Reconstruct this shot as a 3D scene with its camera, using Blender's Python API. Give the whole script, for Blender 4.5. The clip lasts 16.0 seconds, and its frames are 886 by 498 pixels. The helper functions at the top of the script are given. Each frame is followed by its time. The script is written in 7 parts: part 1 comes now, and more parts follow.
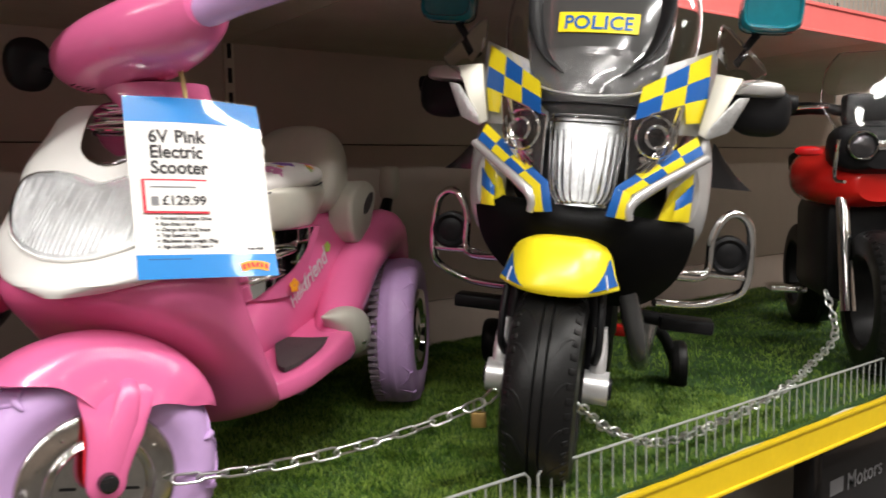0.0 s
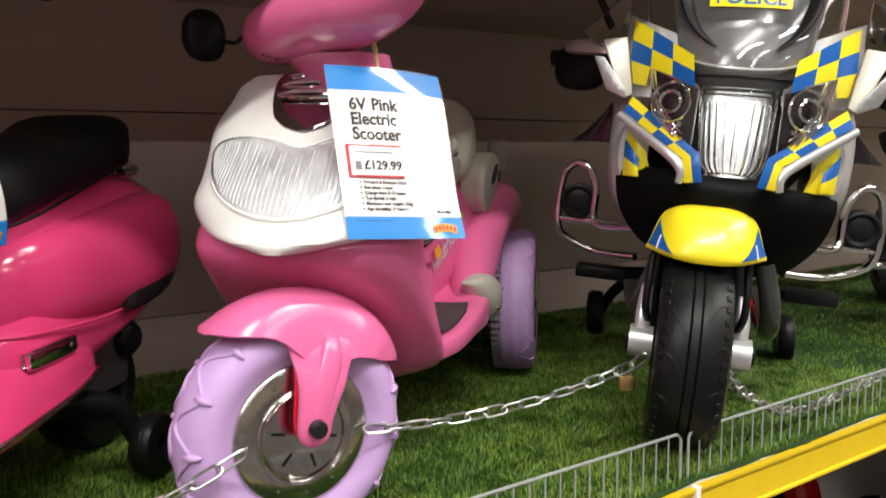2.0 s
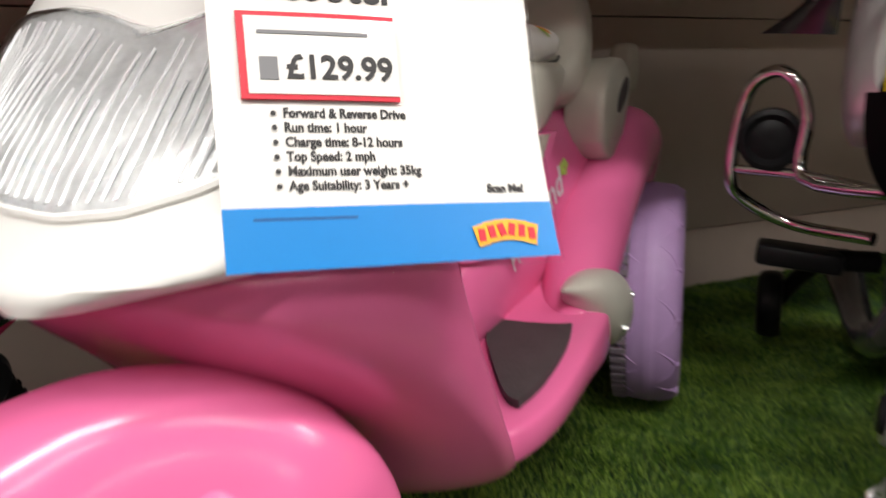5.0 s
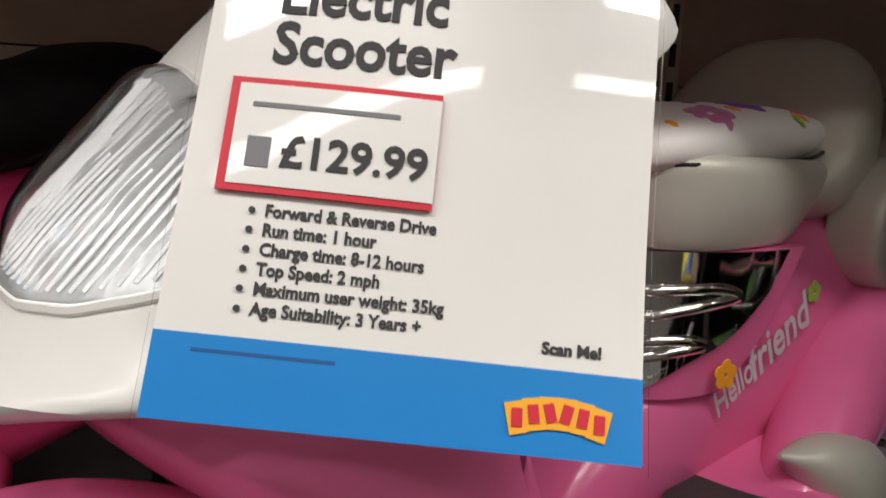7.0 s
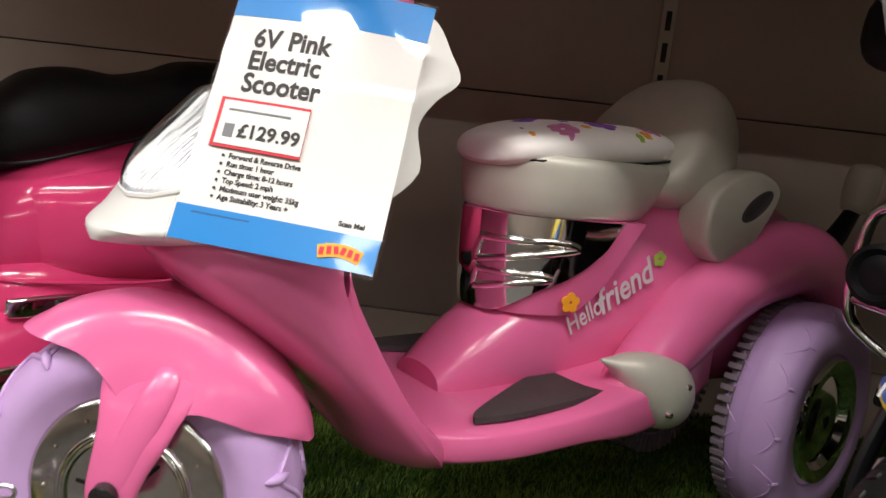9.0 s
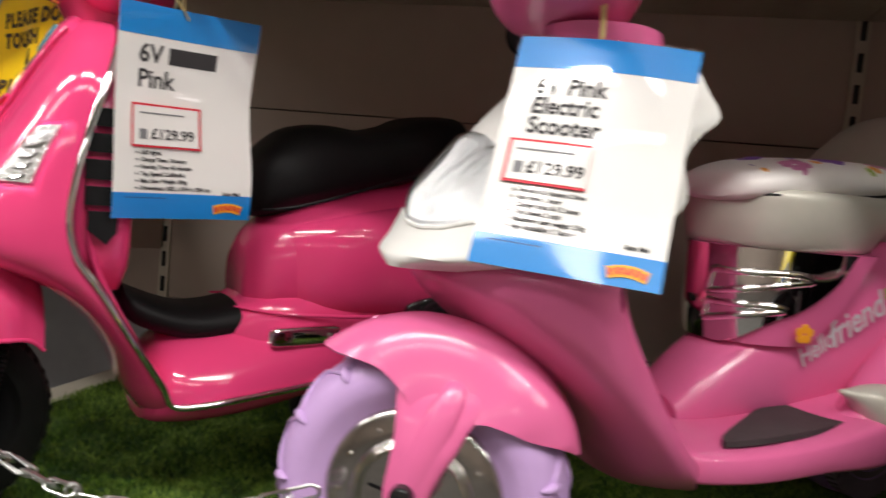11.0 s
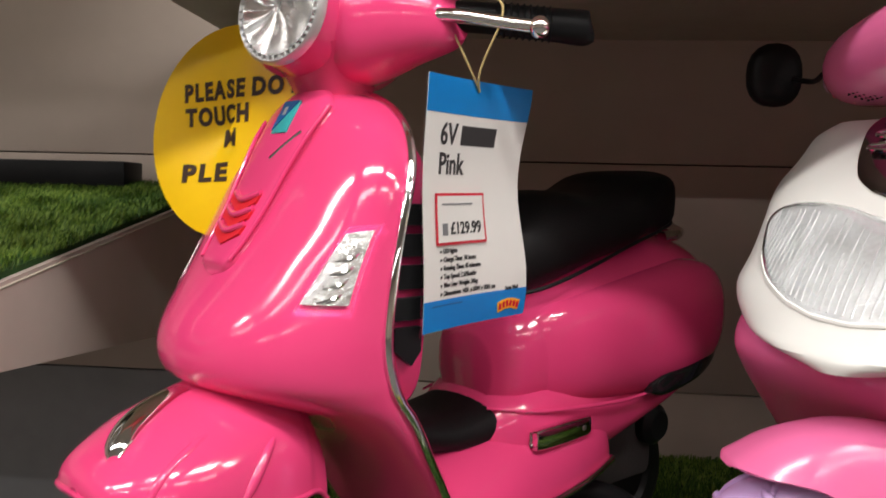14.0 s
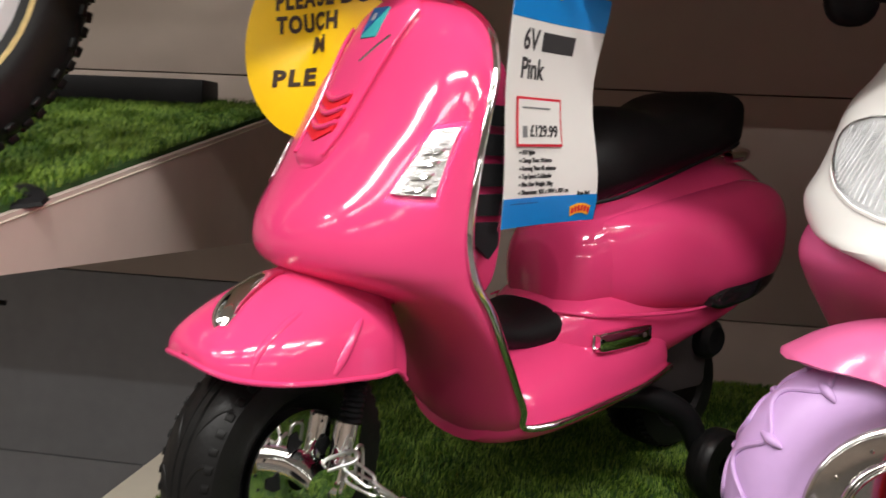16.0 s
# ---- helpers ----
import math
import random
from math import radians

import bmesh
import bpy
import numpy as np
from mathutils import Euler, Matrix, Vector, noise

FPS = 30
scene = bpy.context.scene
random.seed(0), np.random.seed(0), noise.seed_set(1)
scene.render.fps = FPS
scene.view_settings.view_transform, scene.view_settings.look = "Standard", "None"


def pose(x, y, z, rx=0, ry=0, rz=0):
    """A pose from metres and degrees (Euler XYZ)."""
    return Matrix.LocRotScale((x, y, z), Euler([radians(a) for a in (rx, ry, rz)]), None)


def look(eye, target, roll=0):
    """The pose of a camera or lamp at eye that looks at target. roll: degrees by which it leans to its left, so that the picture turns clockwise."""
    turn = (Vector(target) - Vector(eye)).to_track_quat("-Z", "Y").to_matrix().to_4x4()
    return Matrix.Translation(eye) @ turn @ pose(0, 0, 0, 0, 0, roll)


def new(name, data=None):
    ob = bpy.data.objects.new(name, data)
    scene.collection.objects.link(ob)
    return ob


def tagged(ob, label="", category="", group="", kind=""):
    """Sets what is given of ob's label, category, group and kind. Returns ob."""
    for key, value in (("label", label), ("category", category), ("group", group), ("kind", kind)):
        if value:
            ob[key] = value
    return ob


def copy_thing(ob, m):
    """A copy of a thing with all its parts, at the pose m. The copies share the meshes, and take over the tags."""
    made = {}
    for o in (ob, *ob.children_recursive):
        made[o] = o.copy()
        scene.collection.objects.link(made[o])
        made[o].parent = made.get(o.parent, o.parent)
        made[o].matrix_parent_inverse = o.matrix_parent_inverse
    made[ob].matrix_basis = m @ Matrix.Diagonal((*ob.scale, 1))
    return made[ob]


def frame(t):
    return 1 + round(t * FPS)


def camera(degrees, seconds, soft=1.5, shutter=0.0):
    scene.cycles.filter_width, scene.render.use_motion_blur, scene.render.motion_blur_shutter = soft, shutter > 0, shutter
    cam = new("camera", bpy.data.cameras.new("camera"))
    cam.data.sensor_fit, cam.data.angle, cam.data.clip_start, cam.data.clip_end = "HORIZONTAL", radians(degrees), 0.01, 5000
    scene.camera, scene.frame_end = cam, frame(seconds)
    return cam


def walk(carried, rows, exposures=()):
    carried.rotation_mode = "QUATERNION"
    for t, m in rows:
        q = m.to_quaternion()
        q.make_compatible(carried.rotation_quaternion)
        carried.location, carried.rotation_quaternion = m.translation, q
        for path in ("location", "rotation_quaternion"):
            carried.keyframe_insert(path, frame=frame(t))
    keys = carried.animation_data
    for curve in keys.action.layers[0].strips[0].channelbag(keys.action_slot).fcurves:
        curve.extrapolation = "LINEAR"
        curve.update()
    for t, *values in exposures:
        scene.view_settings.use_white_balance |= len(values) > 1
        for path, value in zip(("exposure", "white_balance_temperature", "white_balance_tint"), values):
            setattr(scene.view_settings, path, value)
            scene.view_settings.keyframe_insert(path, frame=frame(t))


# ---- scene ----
cam = camera(58.2, 16.0, shutter=0.5)
PATH = [
    (0, (0.0760, -0.1590, 1.2420), (1.2620, 1.4410, 1.0550), -1.10),
    (0.5, (0.0150, -0.1190, 1.2490), (1.1770, 1.4970, 1.0500), -1.00),
    (1, (-0.0330, -0.0870, 1.2450), (1.1180, 1.5340, 1.0320), -0.90),
    (1.5, (-0.0670, -0.0840, 1.2420), (1.0770, 1.5430, 1.0350), -0.70),
    (2, (-0.0900, -0.0910, 1.2320), (1.0340, 1.5460, 0.9940), -0.50),
    (2.5, (-0.1220, -0.1000, 1.2110), (0.9830, 1.5330, 0.8760), -0.90),
    (3, (-0.1260, -0.0810, 1.1970), (0.9760, 1.5350, 0.7780), -1.20),
    (3.5, (-0.0230, 0.0090, 1.1850), (1.0620, 1.6250, 0.7250), -0.30),
    (4, (0.0960, 0.1080, 1.1850), (1.0970, 1.7700, 0.7000), 0.80),
    (4.5, (0.1770, 0.2260, 1.2050), (1.1090, 1.9300, 0.7280), -0.50),
    (5, (0.2440, 0.3520, 1.2140), (1.1080, 2.1070, 0.7980), -1.30),
    (5.2, (0.2770, 0.3860, 1.2130), (1.0390, 2.1950, 0.8310), -1.40),
    (7.3, (0.3790, 0.4270, 1.2360), (0.4670, 2.4080, 0.9760), 4.15),
    (7.5, (0.3900, 0.3780, 1.2450), (0.4280, 2.3630, 0.9990), 4.70),
    (8, (0.4240, 0.2750, 1.2400), (0.3860, 2.2560, 0.9660), 6.09),
    (8.2, (0.4520, 0.2410, 1.2400), (0.3990, 2.2210, 0.9590), 6.17),
    (10.3, (0.5610, 0.0350, 1.2100), (0.1670, 1.9810, 0.9670), 6.88),
    (10.5, (0.5410, 0.0340, 1.2060), (0.1100, 1.9750, 0.9870), 6.58),
    (11, (0.4250, 0.0450, 1.2020), (-0.0380, 1.9840, 1.0360), 5.20),
    (11.5, (0.2850, 0.0400, 1.2070), (-0.2010, 1.9720, 1.0250), 4.80),
    (12, (0.1760, 0.0980, 1.2210), (-0.3040, 2.0350, 1.0810), 3.70),
    (12.5, (0.0910, 0.1820, 1.2660), (-0.3020, 2.1420, 1.1890), 0.60),
    (13, (0.0240, 0.1660, 1.2810), (-0.2290, 2.1490, 1.2170), -0.40),
    (13.5, (-0.0020, 0.1280, 1.2660), (-0.1790, 2.1190, 1.1810), 0.20),
    (14, (-0.0080, 0.0880, 1.2510), (-0.1850, 2.0760, 1.1210), 1.40),
    (14.5, (-0.0230, 0.0420, 1.2290), (-0.2460, 2.0210, 1.0480), 2.70),
    (15, (-0.0290, 0.0140, 1.2130), (-0.3220, 1.9790, 0.9830), 4.20),
    (15.5, (-0.0320, 0.0060, 1.2020), (-0.3860, 1.9560, 0.9370), 4.30),
    (16, (-0.0290, 0.0390, 1.2130), (-0.3170, 1.9990, 0.9410), 2.80),
]
walk(cam, [(t, look(eye, target, roll)) for t, eye, target, roll in PATH],
     exposures=[(0.0, 0.0), (3.0, 0.06), (4.5, -0.05), (5.2, -0.10), (7.3, -0.78), (8.2, -0.46), (10.3, -0.04), (11.5, -0.30), (13.0, -0.10), (14.0, -0.18), (15.0, -0.06), (16.0, 0.02)])
# ---- end path ----
# ---- light of the shop ----
world = bpy.data.worlds.new("shop_air")
scene.world = world
world.use_nodes = True
world.node_tree.nodes["Background"].inputs[0].default_value = (1.0, 0.95, 0.90, 1)
world.node_tree.nodes["Background"].inputs[1].default_value = 0.002


def strip_light(x, y, z, long, wide, watts, turn=0.0):
    data = bpy.data.lights.new("tube_light", "AREA")
    data.shape, data.size, data.size_y, data.energy = "RECTANGLE", long, wide, watts
    data.color = (1.0, 0.965, 0.92)
    ob = new("tube_light", data)
    ob.matrix_world = pose(x, y, z, 0, 0, turn)
    return ob


for row_y, power in ((-0.62, 45), (-1.45, 14), (-4.6, 25)):
    for row_x in (-3.6, -1.8, 0.0, 1.8, 3.6):
        strip_light(row_x, row_y, 3.05, 1.25, 0.16, power)

# ---- materials ----


def material(name, color, rough=0.5, metal=0.0, coat=0.0, noise_scale=0.0, vary=0.0, bump=0.0, bump_scale=0.0,
             trans=0.0, ior=1.45, spec=0.5, rough_vary=0.0, emit=0.0):
    m = bpy.data.materials.new(name)
    m.use_nodes = True
    nt = m.node_tree
    b = nt.nodes["Principled BSDF"]
    b.inputs["Base Color"].default_value = (*color, 1)
    b.inputs["Roughness"].default_value = rough
    b.inputs["Metallic"].default_value = metal
    b.inputs["Coat Weight"].default_value = coat
    b.inputs["Coat Roughness"].default_value = 0.04
    b.inputs["Transmission Weight"].default_value = trans
    b.inputs["IOR"].default_value = ior
    b.inputs["Specular IOR Level"].default_value = spec
    if emit:
        b.inputs["Emission Color"].default_value = (*color, 1)
        b.inputs["Emission Strength"].default_value = emit
    if noise_scale or bump_scale or rough_vary:
        tex = nt.nodes.new("ShaderNodeTexCoord")
    if noise_scale:
        n1 = nt.nodes.new("ShaderNodeTexNoise")
        n1.inputs["Scale"].default_value, n1.inputs["Detail"].default_value = noise_scale, 6
        n2 = nt.nodes.new("ShaderNodeTexNoise")
        n2.inputs["Scale"].default_value, n2.inputs["Detail"].default_value = noise_scale * 9, 3
        add = nt.nodes.new("ShaderNodeMath")
        add.operation = "MULTIPLY_ADD"
        add.inputs[1].default_value = 0.4
        nt.links.new(tex.outputs["Object"], n1.inputs["Vector"])
        nt.links.new(tex.outputs["Object"], n2.inputs["Vector"])
        nt.links.new(n2.outputs["Fac"], add.inputs[0])
        nt.links.new(n1.outputs["Fac"], add.inputs[2])
        ramp = nt.nodes.new("ShaderNodeValToRGB")
        lo = [max(0.0, c * (1 - vary)) for c in color]
        hi = [min(1.0, c * (1 + vary)) for c in color]
        ramp.color_ramp.elements[0].position, ramp.color_ramp.elements[0].color = 0.45, (*lo, 1)
        ramp.color_ramp.elements[1].position, ramp.color_ramp.elements[1].color = 0.95, (*hi, 1)
        nt.links.new(add.outputs[0], ramp.inputs[0])
        nt.links.new(ramp.outputs[0], b.inputs["Base Color"])
    if rough_vary:
        n4 = nt.nodes.new("ShaderNodeTexNoise")
        n4.inputs["Scale"].default_value, n4.inputs["Detail"].default_value = 14, 8
        nt.links.new(tex.outputs["Object"], n4.inputs["Vector"])
        mr = nt.nodes.new("ShaderNodeMapRange")
        mr.inputs["From Min"].default_value, mr.inputs["From Max"].default_value = 0.35, 0.75
        mr.inputs["To Min"].default_value, mr.inputs["To Max"].default_value = rough, rough + rough_vary
        nt.links.new(n4.outputs["Fac"], mr.inputs["Value"])
        nt.links.new(mr.outputs[0], b.inputs["Roughness"])
    if bump_scale:
        n3 = nt.nodes.new("ShaderNodeTexNoise")
        n3.inputs["Scale"].default_value, n3.inputs["Detail"].default_value = bump_scale, 4
        nt.links.new(tex.outputs["Object"], n3.inputs["Vector"])
        bp = nt.nodes.new("ShaderNodeBump")
        bp.inputs["Strength"].default_value, bp.inputs["Distance"].default_value = bump, 0.002
        nt.links.new(n3.outputs["Fac"], bp.inputs["Height"])
        nt.links.new(bp.outputs[0], b.inputs["Normal"])
    return m


HOT_PINK = material("hot_pink_gloss", (0.80, 0.060, 0.205), 0.10, coat=0.3, noise_scale=3, vary=0.04, rough_vary=0.05)
PINK = material("candy_pink_plastic", (0.76, 0.150, 0.345), 0.17, coat=0.15, noise_scale=4, vary=0.04, rough_vary=0.08)
LILAC = material("lilac_plastic", (0.56, 0.36, 0.66), 0.40, noise_scale=6, vary=0.08, bump=0.1, bump_scale=160, rough_vary=0.12)
LILAC_DULL = material("dull_grey_lilac_plastic", (0.26, 0.21, 0.25), 0.55, noise_scale=8, vary=0.1, bump=0.1, bump_scale=160)
WHITE = material("white_plastic", (0.80, 0.79, 0.76), 0.30, coat=0.1, noise_scale=5, vary=0.03)
CRUMPLED = material("crumpled_chrome_foil", (0.78, 0.78, 0.77), 0.14, metal=0.85, bump=0.9, bump_scale=130, rough_vary=0.15)
SILVER = material("silver_grey_plastic", (0.56, 0.54, 0.47), 0.34, metal=0.18, noise_scale=8, vary=0.06, rough_vary=0.1)
SILVER_PAINT = material("silver_paint", (0.62, 0.62, 0.62), 0.28, metal=0.55, noise_scale=8, vary=0.05)
CHROME = material("chrome", (0.86, 0.86, 0.85), 0.04, metal=1.0, rough_vary=0.05)
SMOKED_CHROME = material("smoked_chrome", (0.34, 0.31, 0.32), 0.07, metal=1.0, rough_vary=0.05)
HUB_CHROME = material("smoky_chrome", (0.55, 0.53, 0.50), 0.13, metal=1.0, noise_scale=14, vary=0.2, rough_vary=0.12)
STEEL = material("zinc_steel", (0.62, 0.63, 0.62), 0.28, metal=1.0, noise_scale=60, vary=0.15, rough_vary=0.15)
WIRE = material("grey_coated_wire", (0.42, 0.44, 0.43), 0.38, metal=0.35, noise_scale=40, vary=0.08)
BLACK = material("black_plastic", (0.010, 0.010, 0.011), 0.42, spec=0.2, noise_scale=20, vary=0.2, bump=0.08, bump_scale=300)
# black plastic again, darker and duller to carry the belly panel's shade
BLACK_SHADED = material("shaded_black_plastic", (0.004, 0.004, 0.0042), 0.6, spec=0.08, noise_scale=20, vary=0.2)
BLACK_GLOSS = material("black_gloss", (0.012, 0.012, 0.013), 0.12, coat=0.3)
VINYL = material("black_vinyl", (0.009, 0.0085, 0.009), 0.5, spec=0.2, noise_scale=18, vary=0.2, bump=0.25, bump_scale=420)
RUBBER = material("black_rubber", (0.008, 0.008, 0.008), 0.38, spec=0.26, noise_scale=25, vary=0.25, bump=0.2, bump_scale=260)
GREY_NOSE = material("graphite_gloss", (0.060, 0.060, 0.060), 0.16, coat=0.4, noise_scale=6, vary=0.06)
DARK_PAD = material("dark_grey_rubber_pad", (0.055, 0.045, 0.047), 0.7, noise_scale=30, vary=0.15, bump=0.3, bump_scale=350)
CLEAR = material("clear_plastic", (0.96, 0.96, 0.96), 0.03, trans=1.0, ior=1.42)
LENS = material("clear_lens", (0.96, 0.97, 0.98), 0.03, trans=1.0, ior=1.30)
BRIGHT_BOWL = material("bright_faceted_bowl", (0.88, 0.88, 0.87), 0.13, metal=0.9, bump=0.25, bump_scale=60, rough_vary=0.15)
LAMP_BOWL = material("lamp_bowl_foil", (0.62, 0.63, 0.63), 0.36, metal=0.85, noise_scale=30, vary=0.25, bump=0.6, bump_scale=120, rough_vary=0.2)
SMOKE = material("smoked_lamp", (0.045, 0.042, 0.045), 0.08, coat=0.5, metal=0.3)
YELLOW = material("hi_vis_yellow", (0.90, 0.74, 0.02), 0.30, coat=0.2, noise_scale=7, vary=0.03)
BLUE = material("decal_blue", (0.012, 0.11, 0.40), 0.30, coat=0.2, noise_scale=7, vary=0.05)
TEAL = material("blue_lamp", (0.01, 0.17, 0.22), 0.10, coat=0.6, noise_scale=10, vary=0.2)
RED = material("red_plastic", (0.62, 0.016, 0.012), 0.20, coat=0.3, noise_scale=6, vary=0.05)
VENT_RED = material("red_vent", (0.72, 0.02, 0.035), 0.30)
BRASS = material("brass", (0.62, 0.42, 0.16), 0.32, metal=1.0, noise_scale=50, vary=0.12, rough_vary=0.15)
SHELF_YELLOW = material("yellow_shelf_strip", (0.78, 0.54, 0.012), 0.34, noise_scale=9, vary=0.07, rough_vary=0.15)
SHELF_PINKRED = material("coral_shelf_strip", (0.78, 0.16, 0.15), 0.36, noise_scale=9, vary=0.06, rough_vary=0.15)
CREAM = material("cream_shelf_steel", (0.62, 0.57, 0.47), 0.45, noise_scale=9, vary=0.06, rough_vary=0.15)
WALL = material("beige_back_panel", (0.52, 0.43, 0.37), 0.55, noise_scale=2.2, vary=0.07, bump=0.05, bump_scale=240, rough_vary=0.1)
FASCIA = material("beige_board", (0.60, 0.50, 0.45), 0.6, noise_scale=3, vary=0.08)
SLATE = material("slate_grey_panel", (0.324, 0.338, 0.358), 0.5, noise_scale=3, vary=0.12, rough_vary=0.1)
DARK = material("near_black_steel", (0.03, 0.03, 0.03), 0.8, noise_scale=4, vary=0.3)
FLOOR = material("shop_floor_vinyl", (0.09, 0.085, 0.08), 0.35, noise_scale=3, vary=0.12, rough_vary=0.2)
CEILING = material("ceiling_tile", (0.45, 0.43, 0.41), 0.8, noise_scale=5, vary=0.05)
STRING = material("raffia_string", (0.60, 0.46, 0.20), 0.8, noise_scale=90, vary=0.2)
PAPER = material("laminated_card", (0.82, 0.80, 0.77), 0.35, coat=0.8, noise_scale=6, vary=0.02)
CARD_BLUE = material("tag_blue", (0.002, 0.225, 0.64), 0.35, coat=0.8, noise_scale=6, vary=0.04)
CARD_RED = material("label_red", (0.62, 0.012, 0.035), 0.45)
INK = material("dark_ink", (0.035, 0.033, 0.035), 0.6)
INK_GREY = material("grey_ink", (0.20, 0.20, 0.21), 0.6)
LAMINATE = material("laminate_film", (1, 1, 1), 0.06, trans=1.0, ior=1.12)
SIGN = material("yellow_sign_card", (0.97, 0.60, 0.006), 0.30, noise_scale=5, vary=0.05, bump=0.3, bump_scale=7)
SIGN_INK = material("dark_brown_ink", (0.045, 0.022, 0.014), 0.5)
INDICATOR_RED = material("red_indicator_lens", (0.55, 0.01, 0.012), 0.12, coat=0.5)
FLORAL = material("seat_print_base", (0.88, 0.85, 0.82), 0.4, noise_scale=7, vary=0.05)
PRINT_PINK = material("print_pink", (0.60, 0.20, 0.40), 0.45)
PRINT_PURPLE = material("print_purple", (0.22, 0.07, 0.42), 0.45)
PRINT_GREEN = material("print_green", (0.36, 0.50, 0.08), 0.45)
PRINT_ORANGE = material("print_orange", (0.85, 0.34, 0.02), 0.45)
PRINT_SILVER = material("print_silver", (0.62, 0.55, 0.60), 0.35)
LOGO_AMBER = material("logo_amber", (0.90, 0.42, 0.02), 0.45)
BADGE_TEAL = material("badge_teal", (0.04, 0.36, 0.38), 0.3)
BADGE_BLUE = material("badge_blue", (0.015, 0.10, 0.30), 0.3)


def grass_material():
    m = material("artificial_grass", (0.035, 0.13, 0.008), 0.50, spec=0.3)
    nt = m.node_tree
    b = nt.nodes["Principled BSDF"]
    tex = nt.nodes.new("ShaderNodeTexCoord")
    geo = nt.nodes.new("ShaderNodeNewGeometry")
    n = nt.nodes.new("ShaderNodeTexNoise")
    n.inputs["Scale"].default_value, n.inputs["Detail"].default_value = 7, 5
    nt.links.new(tex.outputs["Object"], n.inputs["Vector"])
    mix = nt.nodes.new("ShaderNodeMath")
    mix.operation = "MULTIPLY_ADD"
    mix.inputs[1].default_value = 0.55
    nt.links.new(geo.outputs["Random Per Island"], mix.inputs[0])
    nt.links.new(n.outputs["Fac"], mix.inputs[2])
    ramp = nt.nodes.new("ShaderNodeValToRGB")
    ramp.color_ramp.elements[0].position, ramp.color_ramp.elements[0].color = 0.3, (0.012, 0.046, 0.003, 1)
    ramp.color_ramp.elements[1].position, ramp.color_ramp.elements[1].color = 1.1, (0.20, 0.30, 0.045, 1)
    e = ramp.color_ramp.elements.new(0.7)
    e.color = (0.045, 0.110, 0.008, 1)
    nt.links.new(mix.outputs[0], ramp.inputs[0])
    nt.links.new(ramp.outputs[0], b.inputs["Base Color"])
    return m


GRASS = grass_material()

# ---- mesh tools ----


def finish(bm, sharp=35):
    bmesh.ops.recalc_face_normals(bm, faces=bm.faces)
    for f in bm.faces:
        f.smooth = True
    return bm


def part(name, bm, mat, parent=None, label="", sharp=38):
    """Links a bmesh as one mesh object under a thing or a part."""
    finish(bm)
    me = bpy.data.meshes.new(name)
    bm.to_mesh(me)
    bm.free()
    me.set_sharp_from_angle(angle=radians(sharp))
    for one in (mat if isinstance(mat, (list, tuple)) else [mat]):
        me.materials.append(one)
    ob = new(name, me)
    ob.parent = parent
    if mat in (LENS, CLEAR, LAMINATE):
        ob.visible_shadow = False
    if label:
        ob["label"] = label
    return ob


def thing(name, m, label, category, group="", kind=""):
    ob = new(name)
    ob.empty_display_size = 0.05
    ob.matrix_world = m
    return tagged(ob, label, category, group, kind)


def box(bm, x0, x1, y0, y1, z0, z1, bevel=0.0, m=None, seg=2):
    vs = [bm.verts.new(v) for v in ((x0, y0, z0), (x1, y0, z0), (x1, y1, z0), (x0, y1, z0), (x0, y0, z1), (x1, y0, z1), (x1, y1, z1), (x0, y1, z1))]
    fs = [bm.faces.new([vs[i] for i in f]) for f in ((3, 2, 1, 0), (4, 5, 6, 7), (0, 1, 5, 4), (1, 2, 6, 5), (2, 3, 7, 6), (3, 0, 4, 7))]
    if m is not None:
        for v in vs:
            v.co = m @ v.co
    if bevel:
        edges = list({e for f in fs for e in f.edges})
        bmesh.ops.bevel(bm, geom=edges, offset=bevel, segments=seg, profile=0.5, affect="EDGES")
    return bm


def boxed(*a, **k):
    return box(bmesh.new(), *a, **k)


def smooth_rows(P, k):
    """Catmull-Rom between the first-axis rows of P, k steps to each."""
    P = np.asarray(P, float)
    if k <= 1 or len(P) < 2:
        return P
    out = []
    n = len(P)
    for i in range(n - 1):
        p0, p1, p2, p3 = P[max(i - 1, 0)], P[i], P[i + 1], P[min(i + 2, n - 1)]
        for j in range(k):
            t = j / k
            out.append(0.5 * (2 * p1 + (p2 - p0) * t + (2 * p0 - 5 * p1 + 4 * p2 - p3) * t * t + (3 * p1 - p0 - 3 * p2 + p3) * t ** 3))
    out.append(P[-1])
    return np.array(out)


